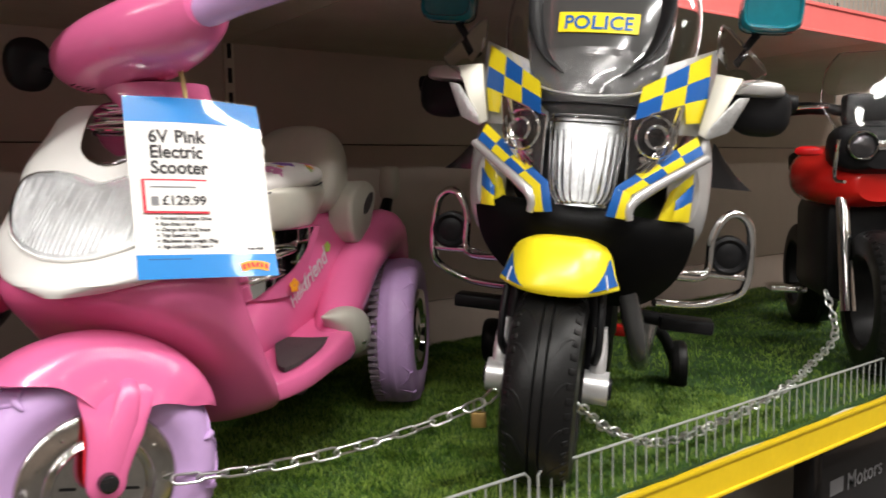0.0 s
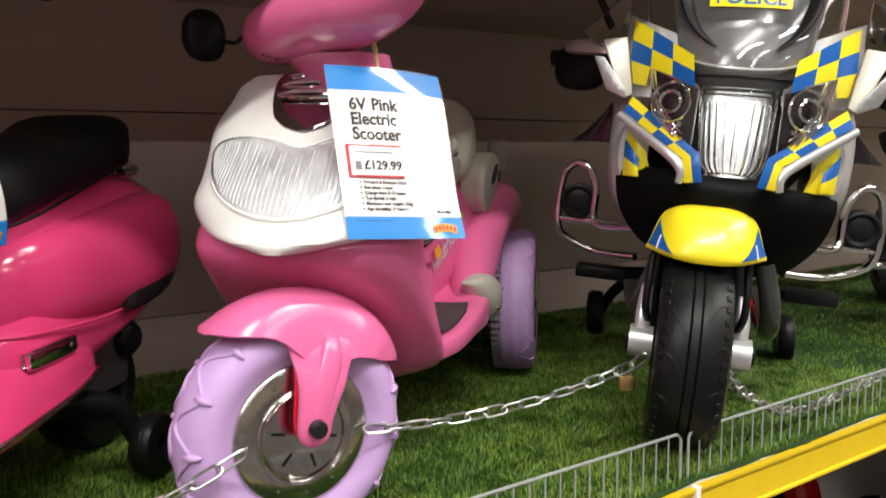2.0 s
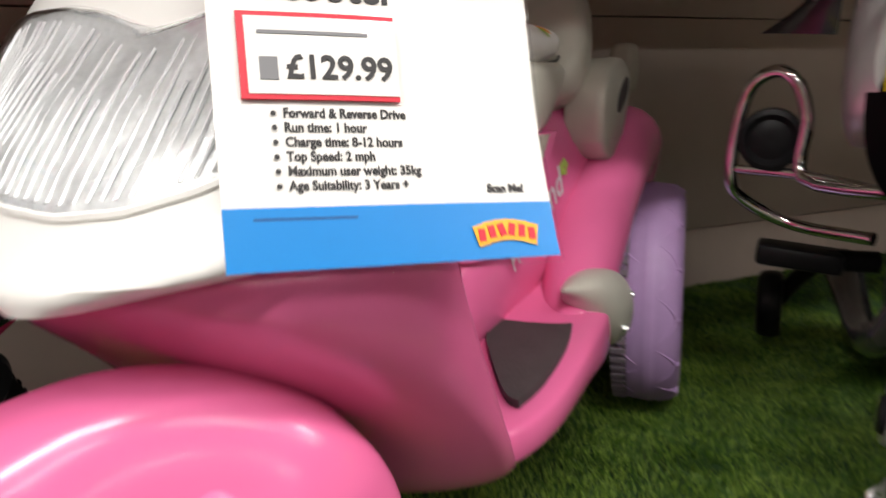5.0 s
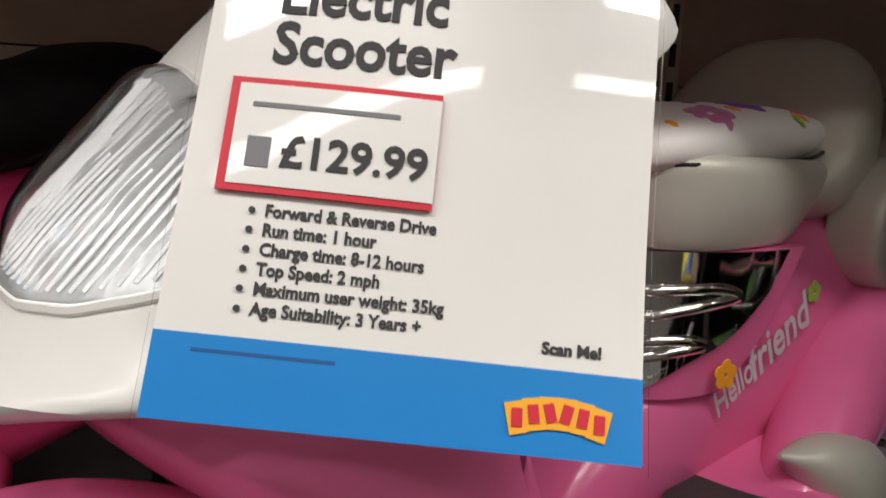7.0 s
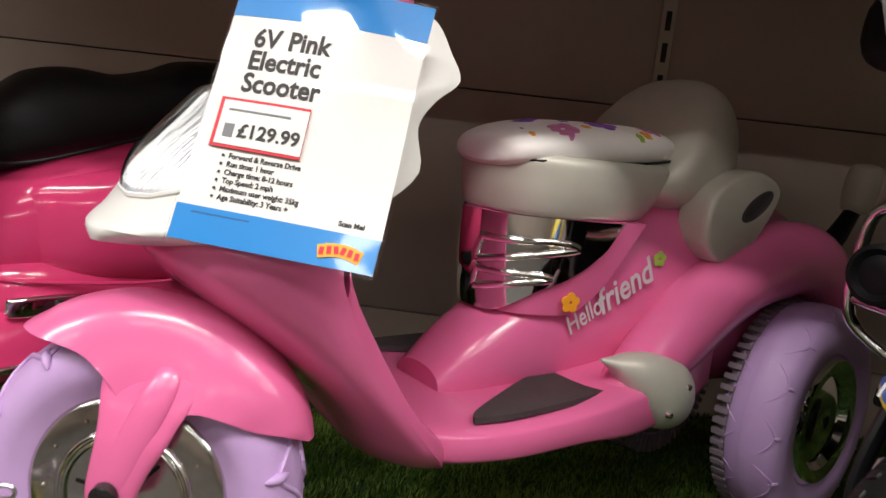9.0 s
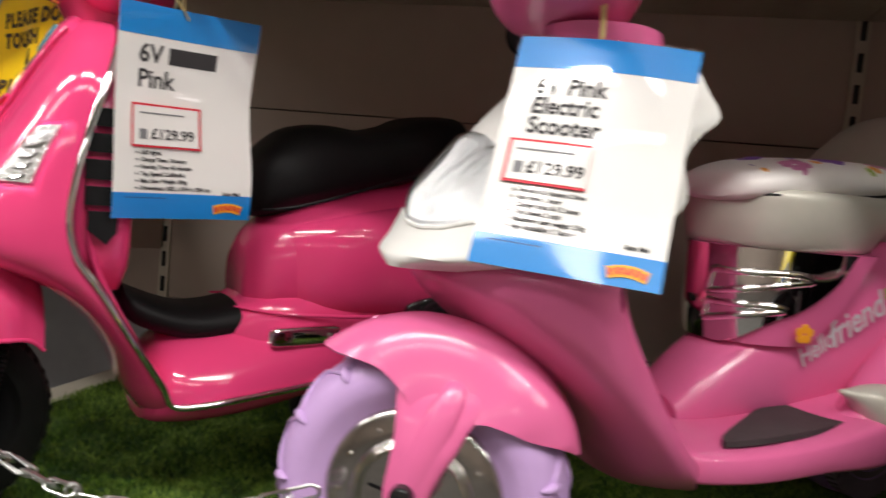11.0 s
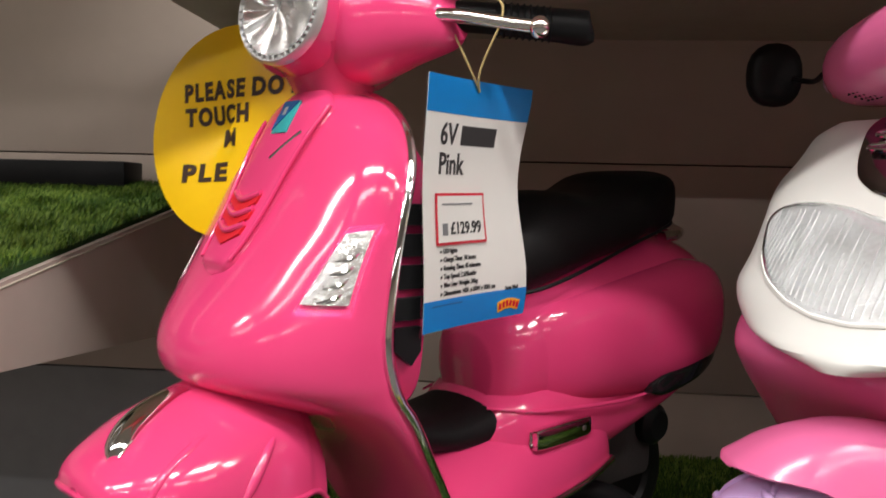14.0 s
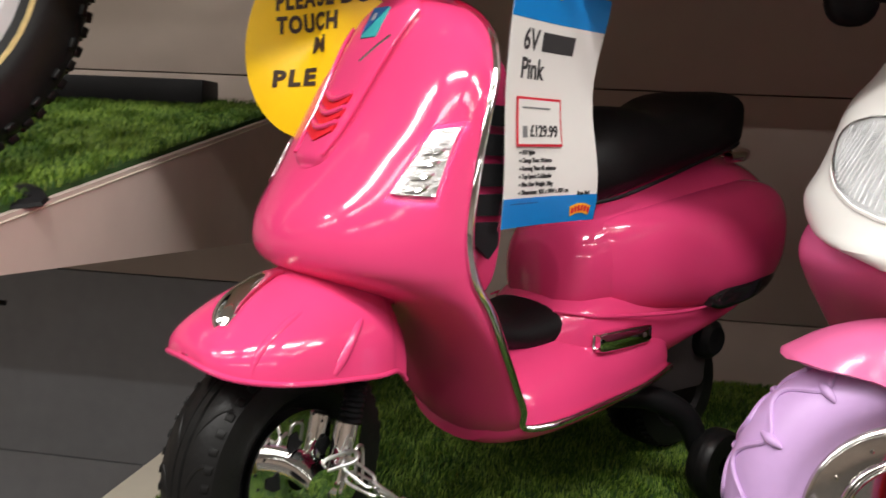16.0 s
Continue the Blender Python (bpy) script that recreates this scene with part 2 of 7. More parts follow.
def skin(P, thick=0.0, wrap=False, caps=False, bm=None):
    """A sheet over the grid of points P[i, j]; wrap closes j; thick gives it an inner side and rims."""
    bm = bm or bmesh.new()
    P = np.asarray(P, float)
    n, m = P.shape[:2]
    v = [[bm.verts.new(P[i, j]) for j in range(m)] for i in range(n)]
    cols = range(m if wrap else m - 1)
    for i in range(n - 1):
        for j in cols:
            bm.faces.new((v[i][j], v[i][(j + 1) % m], v[i + 1][(j + 1) % m], v[i + 1][j]))
    if thick:
        nrm = np.zeros_like(P)
        du = np.gradient(P, axis=0)
        dv = np.roll(P, -1, 1) - np.roll(P, 1, 1) if wrap else np.gradient(P, axis=1)
        nrm = np.cross(du, dv)
        nrm /= np.maximum(np.linalg.norm(nrm, axis=2, keepdims=True), 1e-9)
        Q = P - nrm * thick
        w = [[bm.verts.new(Q[i, j]) for j in range(m)] for i in range(n)]
        for i in range(n - 1):
            for j in cols:
                bm.faces.new((w[i][j], w[i + 1][j], w[i + 1][(j + 1) % m], w[i][(j + 1) % m]))
        for j in cols:
            k = (j + 1) % m
            bm.faces.new((v[0][j], w[0][j], w[0][k], v[0][k]))
            bm.faces.new((v[-1][j], v[-1][k], w[-1][k], w[-1][j]))
        if not wrap:
            for i in range(n - 1):
                bm.faces.new((v[i][0], v[i + 1][0], w[i + 1][0], w[i][0]))
                bm.faces.new((v[i][-1], w[i][-1], w[i + 1][-1], v[i + 1][-1]))
    elif caps and wrap:
        bm.faces.new(v[0])
        bm.faces.new(v[-1][::-1])
    return bm


def sup(c, e):
    return math.copysign(abs(c) ** e, c)


def ring(cx, cy, cz, ry, rz, n=2.4, k=28, axis="x", zlow=None):
    """A rounded ring of points across an axis, with half sizes ry, rz; n is its squareness; zlow flattens the lower half."""
    pts = []
    for i in range(k):
        a = 2 * math.pi * i / k
        u, w = ry * sup(math.cos(a), 2 / n), rz * sup(math.sin(a), 2 / n)
        if zlow is not None and w < 0:
            w *= zlow
        pts.append({"x": (cx, cy + u, cz + w), "y": (cx + u, cy, cz + w), "z": (cx + u, cy + w, cz)}[axis])
    return pts


def loft(rings, k=5, caps=True, thick=0.0):
    P = smooth_rows(np.array(rings, float), k)
    return skin(P, wrap=True, caps=caps and not thick, thick=thick)


def tube(path, r, k=10, steps=6, caps=True, closed=False, bm=None, flat=1.0):
    """A round bar along a smoothed path; r is a number or one per point; flat squeezes it."""
    bm = bm or bmesh.new()
    path = np.array(path, float)
    rs = np.full(len(path), r, float) if np.isscalar(r) else np.array(r, float)
    if closed:
        path = np.vstack([path, path[:1]])
        rs = np.append(rs, rs[0])
    pr = smooth_rows(np.column_stack([path, rs]), steps)
    if closed:
        pr = pr[:-1]
    P, rs = pr[:, :3], np.maximum(pr[:, 3], 1e-5)
    tan = (np.roll(P, -1, 0) - np.roll(P, 1, 0)) if closed else np.gradient(P, axis=0)
    ref = Vector((0, 0, 1)) if abs(Vector(tan[0]).normalized().z) < 0.9 else Vector((1, 0, 0))
    rings_ = []
    for p, t, q in zip(P, tan, rs):
        t = Vector(t).normalized()
        side = t.cross(ref)
        if side.length < 1e-6:
            side = t.orthogonal()
        side.normalize()
        up = side.cross(t).normalized()
        ref = up
        rings_.append([Vector(p) + side * math.cos(a) * q + up * math.sin(a) * q * flat for a in (2 * math.pi * i / k for i in range(k))])
    v = [[bm.verts.new(x) for x in rg] for rg in rings_]
    n = len(v)
    for i in range(n if closed else n - 1):
        a, b = v[i], v[(i + 1) % n]
        for j in range(k):
            bm.faces.new((a[j], a[(j + 1) % k], b[(j + 1) % k], b[j]))
    if caps and not closed:
        bm.faces.new(v[0])
        bm.faces.new(v[-1][::-1])
    return bm


def lathe(profile, k=40, axis="y", at=(0, 0, 0), bm=None, m=None):
    """Turns (radius, offset) pairs round an axis through at."""
    bm = bm or bmesh.new()
    rows = []
    for r, o in profile:
        row = []
        for i in range(k):
            a = 2 * math.pi * i / k
            c, s = r * math.cos(a), r * math.sin(a)
            p = Vector({"y": (c, o, s), "x": (o, c, s), "z": (c, s, o)}[axis]) + Vector(at)
            row.append(bm.verts.new(m @ p if m is not None else p))
        rows.append(row)
    for a, b in zip(rows, rows[1:]):
        for j in range(k):
            bm.faces.new((a[j], a[(j + 1) % k], b[(j + 1) % k], b[j]))
    return bm


def plate(outline, depth, m=None, bm=None):
    """A flat outline in its x, y plane with a thickness down its z."""
    bm = bm or bmesh.new()
    m = m or Matrix()
    a = [bm.verts.new(m @ Vector((x, y, 0))) for x, y in outline]
    b = [bm.verts.new(m @ Vector((x, y, -depth))) for x, y in outline]
    bm.faces.new(a)
    bm.faces.new(b[::-1])
    n = len(a)
    for i in range(n):
        bm.faces.new((a[i], b[i], b[(i + 1) % n], a[(i + 1) % n]))
    return bm


def move(bm, m):
    bmesh.ops.transform(bm, matrix=m, verts=bm.verts)
    return bm


class Shell:
    """A bowed sheet: rows of (z, front x, edge x, half width, squareness); th runs from -1 to 1 across it, v from 0 to 1 up it."""

    def __init__(self, rows, steps=6, y=0.0):
        self.rows = smooth_rows(np.array(rows, float), steps)
        self.y = y

    def at(self, v, th):
        f = min(max(v, 0), 1) * (len(self.rows) - 1)
        i = min(int(f), len(self.rows) - 2)
        z, c, e, w, n = self.rows[i] * (1 - f + i) + self.rows[i + 1] * (f - i)
        a = th * math.pi / 2
        return np.array([e + (c - e) * sup(math.cos(a), 2 / n), self.y + w * sup(math.sin(a), 2 / n), z])

    def normal(self, v, th):
        d = 0.01
        a = self.at(min(v + d, 1), th) - self.at(max(v - d, 0), th)
        b = self.at(v, min(th + d, 0.99)) - self.at(v, max(th - d, -0.99))
        n = np.cross(b, a)
        return n / max(np.linalg.norm(n), 1e-9)

    def find(self, y, z):
        """The v and th of the point with this y and z."""
        v = float(np.interp(z, self.rows[:, 0], np.linspace(0, 1, len(self.rows))))
        w, n = self.width(v)
        q = min(max((y - self.y) / w, -1), 1)
        return v, math.asin(sup(q, n / 2)) / (math.pi / 2)

    def width(self, v):
        f = min(max(v, 0), 1) * (len(self.rows) - 1)
        i = min(int(f), len(self.rows) - 2)
        r = self.rows[i] * (1 - f + i) + self.rows[i + 1] * (f - i)
        return r[3], r[4]

    def over(self, y, z, lift):
        v, th = self.find(y, z)
        return self.at(v, th) + self.normal(v, th) * lift

    def panel(self, corners, lift, nu=8, nv=8, edge=0.004, inset=0.0):
        """A four-cornered raised panel on the sheet, corners as (y, z), with a skirt down to the sheet."""
        a, b, c, d = (np.array(p, float) for p in corners)
        mid = (a + b + c + d) / 4
        a, b, c, d = (p + (mid - p) * inset for p in (a, b, c, d))
        P = []
        for i in range(-1, nu + 2):
            u = min(max(i / nu, 0), 1)
            row = []
            for j in range(-1, nv + 2):
                w = min(max(j / nv, 0), 1)
                y, z = (a * (1 - u) + b * u) * (1 - w) + (d * (1 - u) + c * u) * w
                low = i in (-1, nu + 1) or j in (-1, nv + 1)
                row.append(self.over(y, z, -edge if low else lift))
            P.append(row)
        return skin(np.array(P))

    def sheet(self, thick, across=36, v0=0.0, v1=1.0, up=28, bm=None, th0=-1.0, th1=1.0, cut=None):
        P = []
        for i in range(up + 1):
            s = i / up
            row = []
            for j in range(across + 1):
                th = th0 + (th1 - th0) * j / across
                lo = v0 + (cut(th) if cut else 0.0)
                row.append(self.at(lo + (v1 - lo) * s, th))
            P.append(row)
        return skin(np.array(P), thick, bm=bm)

    def patch(self, cv, cth, rv, rth, lift, dome=0.0, n=2.2, skew=0.0, rings=7, k=36, taper=0.0):
        """A pad that lies on the sheet round (cv, cth), domed outwards."""
        bm = bmesh.new()
        rows = []
        for i in range(rings + 1):
            q = i / rings
            row = []
            for j in range(k):
                a = 2 * math.pi * j / k
                dv, dt = sup(math.sin(a), 2 / n) * q, sup(math.cos(a), 2 / n) * q
                v, th = cv + rv * dv * (1 + taper * dt), cth + rth * dt + skew * dv
                p = self.at(v, th) + self.normal(v, th) * (lift + dome * (1 - q ** 3))
                row.append(p)
            rows.append(row)
        rows.append([np.array(p) - self.normal(cv, cth) * (lift + 0.004) for p in rows[-1]])
        vs = [[bm.verts.new(p) for p in row] for row in rows[1:]]
        c = bm.verts.new(rows[0][0])
        for j in range(k):
            bm.faces.new((c, vs[0][j], vs[0][(j + 1) % k]))
        for a, b in zip(vs, vs[1:]):
            for j in range(k):
                bm.faces.new((a[j], b[j], b[(j + 1) % k], a[(j + 1) % k]))
        return bm


def prism(outline, back, bm=None):
    """A solid from a flat outline of points and the same outline pushed back."""
    bm = bm or bmesh.new()
    mid = sum((Vector(p) for p in outline), Vector()) / len(outline)
    a = [bm.verts.new(Vector(p)) for p in outline]
    b = [bm.verts.new(Vector(p) + (mid - Vector(p)) * 0.1 + Vector(back)) for p in outline]
    bm.faces.new(a)
    bm.faces.new(b[::-1])
    for i in range(len(a)):
        j = (i + 1) % len(a)
        bm.faces.new((a[i], b[i], b[j], a[j]))
    bmesh.ops.bevel(bm, geom=list(bm.edges), offset=0.002, segments=2, profile=0.5, affect="EDGES")
    return bm


def quad_patch(corners, nu, nv, bow=0.0, thick=0.002, out=(1, 0, 0)):
    """A four-cornered panel of nu x nv cells, bowed outwards, whose cells take two materials in turn (checks)."""
    bm = bmesh.new()
    a, b, c, d = (Vector(p) for p in corners)
    o = Vector(out)
    sub = 4
    grid = []
    for i in range(nu * sub + 1):
        u = i / (nu * sub)
        row = []
        for j in range(nv * sub + 1):
            w = j / (nv * sub)
            p = (a * (1 - u) + b * u) * (1 - w) + (d * (1 - u) + c * u) * w
            row.append(p + o * bow * (4 * u * (1 - u)) ** 0.7 * (0.5 + 2 * w * (1 - w)))
        grid.append(row)
    vs = [[bm.verts.new(p) for p in r] for r in grid]
    for i in range(nu * sub):
        for j in range(nv * sub):
            f = bm.faces.new((vs[i][j], vs[i + 1][j], vs[i + 1][j + 1], vs[i][j + 1]))
            f.material_index = (i // sub + j // sub) % 2
    return bm


def write(parent, text, size, mat, m, align="LEFT", name="lettering", label="", bold=0.0, extrude=0.0002, squeeze=1.0, shear=0.0):
    """Letters in the built-in font, turned into a mesh, on the plane of m."""
    cu = bpy.data.curves.new(name, "FONT")
    cu.body, cu.size, cu.align_x, cu.offset, cu.extrude, cu.shear = text, size, align, bold, extrude, shear
    cu.resolution_u = 3
    tmp = bpy.data.objects.new(name, cu)
    scene.collection.objects.link(tmp)
    me = bpy.data.meshes.new_from_object(tmp)
    bpy.data.objects.remove(tmp)
    bpy.data.curves.remove(cu)
    me.transform(m @ Matrix.Diagonal((squeeze, 1, 1, 1)))
    me.materials.clear()
    me.materials.append(mat)
    me.name = name
    ob = new(name, me)
    ob.parent = parent
    if label:
        ob["label"] = label
    return ob


def wheel(parent, radius, wide, mat, at, steer=0.0, tread="arcs", inner=0.55, label="", lean=0.0, name="wheel"):
    """A tyre with a raised tread, turned about at; returns its matrix and the tyre."""
    m = Matrix.Translation(at) @ pose(0, 0, 0, lean, 0, steer)
    h = wide / 2
    prof = [(radius * inner, -h * 0.80), (radius * (inner + 0.06), -h * 0.98), (radius * 0.80, -h * 1.02), (radius * 0.91, -h * 0.94), (radius * 0.965, -h * 0.72),
            (radius * 0.992, -h * 0.35), (radius * 0.993, -h * 0.17), (radius * (0.975 if tread == "road" else 0.997), -h * 0.14), (radius, -h * 0.10), (radius, h * 0.10), (radius * (0.975 if tread == "road" else 0.997), h * 0.14), (radius * 0.993, h * 0.17), (radius * 0.992, h * 0.35), (radius * 0.965, h * 0.72), (radius * 0.91, h * 0.94), (radius * 0.80, h * 1.02),
            (radius * (inner + 0.06), h * 0.98), (radius * inner, h * 0.80), (radius * inner, -h * 0.80)]
    if tread == "balloon":
        half = [(inner, 0.70), (inner + 0.03, 0.80), (0.66, 0.84), (0.70, 0.94), (0.78, 1.0), (0.85, 0.95), (0.905, 0.82), (0.95, 0.60), (0.983, 0.34), (0.998, 0.12)]
        prof = [(radius * r, -h * o) for r, o in half] + [(radius * r, h * o) for r, o in half[::-1]] + [(radius * inner, -h * 0.70)]
    bm = lathe(prof, 56)
    tyre_ob = part(name, move(bm, m), mat, parent, label)

    def round_it(piece, count, shift=0.0):
        """One tread piece, then its copies round the tyre on the same mesh."""
        first = part("tread_lug", piece, mat, tyre_ob)
        for i in range(count):
            ob = first if i == 0 else new("tread_lug", first.data)
            ob.parent = tyre_ob
            ob.matrix_local = m @ Matrix.Rotation(2 * math.pi * i / count + shift, 4, "Y")

    if tread == "balloon":
        for side in (-1, 1):
            pts = []
            for q in np.linspace(-1, 1, 13):
                a, y = q * math.pi / 13, side * h * (0.42 + 0.30 * math.cos(q * math.pi))
                rr = radius * float(np.interp(abs(y) / h, (0, 0.12, 0.34, 0.60, 0.82, 0.95), (1.0, 0.998, 0.983, 0.95, 0.905, 0.85))) + 0.0004
                pts.append((rr * math.cos(a), y, rr * math.sin(a)))
            piece = tube(pts, [0.0024] * 13, 7, 2)
            tube([(radius * 0.962, side * h * 0.50, 0), (radius * 0.935, side * h * 0.72, 0), (radius * 0.895, side * h * 0.88, 0), (radius * 0.86, side * h * 0.96, 0)], [0.0012, 0.0044, 0.0034, 0.0010], 10, 4, bm=piece)
            round_it(piece, 13, 0.0 if side > 0 else math.pi / 13)
    elif tread == "arcs":
        for side in (-1, 1):
            pts = []
            for s in (-1, -0.75, -0.5, -0.25, 0, 0.25, 0.5, 0.75, 1):
                a = s * 0.19
                y = side * h * (0.30 + 0.52 * (1 - s * s))
                rr = radius * float(np.interp(abs(y) / h, (0, 0.17, 0.35, 0.72, 0.94), (1.0, 0.993, 0.992, 0.965, 0.91))) - 0.0003
                pts.append((rr * math.cos(a), y, rr * math.sin(a)))
            piece = tube(pts, [0.0006, 0.0012, 0.0016, 0.0020, 0.0021, 0.0020, 0.0016, 0.0012, 0.0006], 6, 2)
            tube([(radius * 0.955, side * h * 0.74, 0), (radius * 0.925, side * h * 0.90, 0), (radius * 0.895, side * h * 0.97, 0)], [0.0008, 0.0026, 0.0008], 8, 4, bm=piece)
            round_it(piece, 14, 0.0 if side > 0 else math.pi / 14)
    elif tread == "road":
        for side in (-1, 1):
            pts = []
            for s in (0, 0.2, 0.4, 0.6, 0.8, 1):
                a = s * 0.30 + 0.10 * math.sin(3 * s)
                y = side * h * (0.20 + 0.64 * s)
                rr = radius * float(np.interp(abs(y) / h, (0, 0.17, 0.35, 0.72, 0.94), (1.0, 0.993, 0.992, 0.965, 0.91))) - 0.0006
                pts.append((rr * math.cos(a), y, rr * math.sin(a)))
            round_it(tube(pts, [0.0010, 0.0022, 0.0025, 0.0025, 0.0022, 0.0010], 6, 2, flat=0.6), 14, 0.0 if side > 0 else 0.12)
            block = boxed(-0.0024, 0.0024, -h * 0.10, h * 0.10, -radius * 0.030, radius * 0.030, bevel=0.0012, m=Matrix.Translation((radius * 0.936, side * h * 0.80, 0)) @ Matrix.Rotation(side * 0.75, 4, "Z"))
            round_it(block, 44)
    elif tread == "knob":
        for y, shift in ((-0.62, 0), (0.0, 0), (0.62, 0), (-0.86, 0.143), (-0.3, 0.143), (0.3, 0.143), (0.86, 0.143)):
            rr = radius * (1.0 - 0.10 * abs(y) ** 3)
            tilt = Matrix.Rotation(-0.5 * y, 4, "Z")
            round_it(boxed(-0.003, 0.0034, -h * 0.125, h * 0.125, -0.0046, 0.0046, bevel=0.0012, m=Matrix.Translation((rr, y * h, 0)) @ tilt), 40, shift * 0.55)
    return m, tyre_ob


# ---- the shop and its shelving ----
GROUND, WALL_Y, MESH_Y, BAY = 0.80, 1.54, 0.578, 1.2955
UPRIGHTS = [-0.534 + BAY * i for i in (-2, -1, 0, 1, 2, 3)]

tagged(part("floor", boxed(-6, 6, -7, 2.2, -0.06, 0), FLOOR), "grey vinyl shop floor", "floor", kind="structure")
tagged(part("ceiling", boxed(-6, 6, -7, 2.2, 3.10, 3.16), CEILING), "pale suspended shop ceiling", "ceiling", kind="structure")
tagged(part("wall_south", boxed(-6, 6, -7.1, -7, 0, 3.1), WALL), "plain far wall across the shop", "wall", kind="structure")
tagged(part("wall_west", boxed(-6.1, -6, -7, 2.2, 0, 3.1), WALL), "plain side wall of the shop", "wall", kind="structure")
tagged(part("wall_east", boxed(6, 6.1, -7, 2.2, 0, 3.1), WALL), "plain side wall of the shop", "wall", kind="structure")

wall = tagged(part("wall_north", boxed(-6, 6, WALL_Y + 0.03, WALL_Y + 0.09, 0, 3.1), DARK), "steel shelving back wall of beige panels", "wall", kind="structure")
panel_mesh = slate_mesh = None
for i in range(-3, 4):
    for k in range(7):
        x0, z0 = -0.534 + BAY * i, 0.088 + 0.41 * k
        if i == -1 and z0 < 0.85:
            if slate_mesh is None:
                slate_mesh = part("panel", boxed(-BAY / 2 + 0.012, BAY / 2 - 0.012, 0, 0.022, 0.0012, 0.4088, bevel=0.0015), SLATE, wall, "slate grey back panel")
                ob, slate_mesh = slate_mesh, slate_mesh.data
            else:
                ob = new("panel", slate_mesh)
                ob.parent = wall
        elif panel_mesh is None:
            ob = part("panel", boxed(-BAY / 2 + 0.012, BAY / 2 - 0.012, 0, 0.022, 0.0012, 0.4088, bevel=0.0015), WALL, wall)
            panel_mesh = ob.data
        else:
            ob = new("panel", panel_mesh)
            ob.parent = wall
        ob.location = (x0 + BAY / 2, WALL_Y, z0)

for x in UPRIGHTS:
    up = tagged(part("shelf_upright", boxed(x - 0.0115, x + 0.0115, WALL_Y - 0.004, WALL_Y + 0.026, 0, 2.6, bevel=0.001), CREAM),
                "cream steel shelving upright with a row of slots", "upright", "uprights of the shelving", "structure")
    slot_mesh = None
    for k in range(30):
        if slot_mesh is None:
            ob = part("slot", boxed(-0.0045, 0.0045, -0.001, 0.003, -0.016, 0.016), DARK, up, "dark slot")
            slot_mesh = ob.data
        else:
            ob = new("slot", slot_mesh)
            ob.parent = up
        ob.location = (x, WALL_Y - 0.0045, 0.883 + 0.053 * k - 0.053 * 8)


def shelf_deck(name, x0, x1, y0, z_top, strip_mat, label, deck_mat=None):
    ob = thing(name, Matrix(), label, "shelf", "shelves", "structure")
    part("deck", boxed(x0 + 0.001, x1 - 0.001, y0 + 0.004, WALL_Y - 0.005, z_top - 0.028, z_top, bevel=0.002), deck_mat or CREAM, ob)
    prof = [(0.003, 0.002), (-0.0075, 0.0035), (-0.0082, 0.001), (-0.0075, -0.003), (-0.0042, -0.004), (-0.0036, -0.026), (-0.0042, -0.048), (-0.0075, -0.0495), (-0.0082, -0.052), (-0.0075, -0.054), (0.003, -0.052)]
    m3 = Matrix(((0, 0, -1, x0 + 0.003), (1, 0, 0, y0), (0, 1, 0, z_top), (0, 0, 0, 1)))
    part("price_strip", plate(prof, x1 - x0 - 0.006, m3), strip_mat, ob, "smooth coloured ticket strip along the shelf edge")
    part("strip_joint", boxed(x1 - 0.0045, x1 + 0.0045, y0 - 0.010, y0 + 0.002, z_top - 0.055, z_top + 0.005, bevel=0.001), WHITE, ob, "white end clip")
    return ob


for i in range(0, 3):
    x0 = -0.534 + BAY * i
    shelf_deck("display_shelf", x0, x0 + BAY, 0.562, 0.784, SHELF_YELLOW, "steel display shelf with a yellow edge strip")
    shelf_deck("upper_shelf", x0, x0 + BAY, 0.695, 1.563, SHELF_PINKRED, "upper steel shelf with a coral edge strip")
    # near-black deck and strip colour stands in for the shade down here
    shelf_deck("base_shelf", x0, x0 + BAY, 0.62, 0.07, DARK, "low base shelf, deep shade put into its near-black colour", DARK)


# unseen deck, its depth set to keep light off the wall behind the ramp
shelf_deck("upper_shelf", -0.534 - BAY, -0.540, 0.66, 1.95, SHELF_PINKRED, "unseen high shelf over the grass ramp, added to shade the wall")


def wire_divider(x0, x1, y, z0, z1, step=0.0240):
    ob = thing("wire_divider", Matrix(), "grey wire divider panel standing along the shelf edge", "divider", "wire dividers on the shelf edges")
    r = 0.0021
    part("rail", tube([(x0 + 0.008, y, z0), (x0 + 0.008, y, z1 - 0.008), (x0 + 0.016, y, z1), (x1 - 0.016, y, z1), (x1 - 0.008, y, z1 - 0.008), (x1 - 0.008, y, z0)], r, 8, 1), WIRE, ob)
    part("bottom_rail", tube([(x0 + 0.008, y, z0 + 0.002), (x1 - 0.008, y, z0 + 0.002)], r * 0.8, 8, 1), WIRE, ob)
    mesh = None
    n = int((x1 - x0 - 0.03) / step)
    for i in range(n):
        x = x0 + 0.008 + (i + 1) * (x1 - x0 - 0.016) / (n + 1)
        if mesh is None:
            w = part("wire", tube([(0, 0, z0), (0, 0, z1 - 0.001)], 0.00125, 6, 1), WIRE, ob)
            mesh = w.data
        else:
            w = new("wire", mesh)
            w.parent = ob
        w.location = (x, y + 0.0005, 0)
    return ob


for i in range(0, 3):
    x0 = -0.534 + BAY * i
    wire_divider(x0, x0 + BAY, MESH_Y, 0.785, 0.857)
for i in range(1, 3):
    x0 = -0.534 + BAY * i
    wire_divider(x0, x0 + BAY, 0.712, 1.564, 1.70, 0.020)

# ---- artificial grass ----


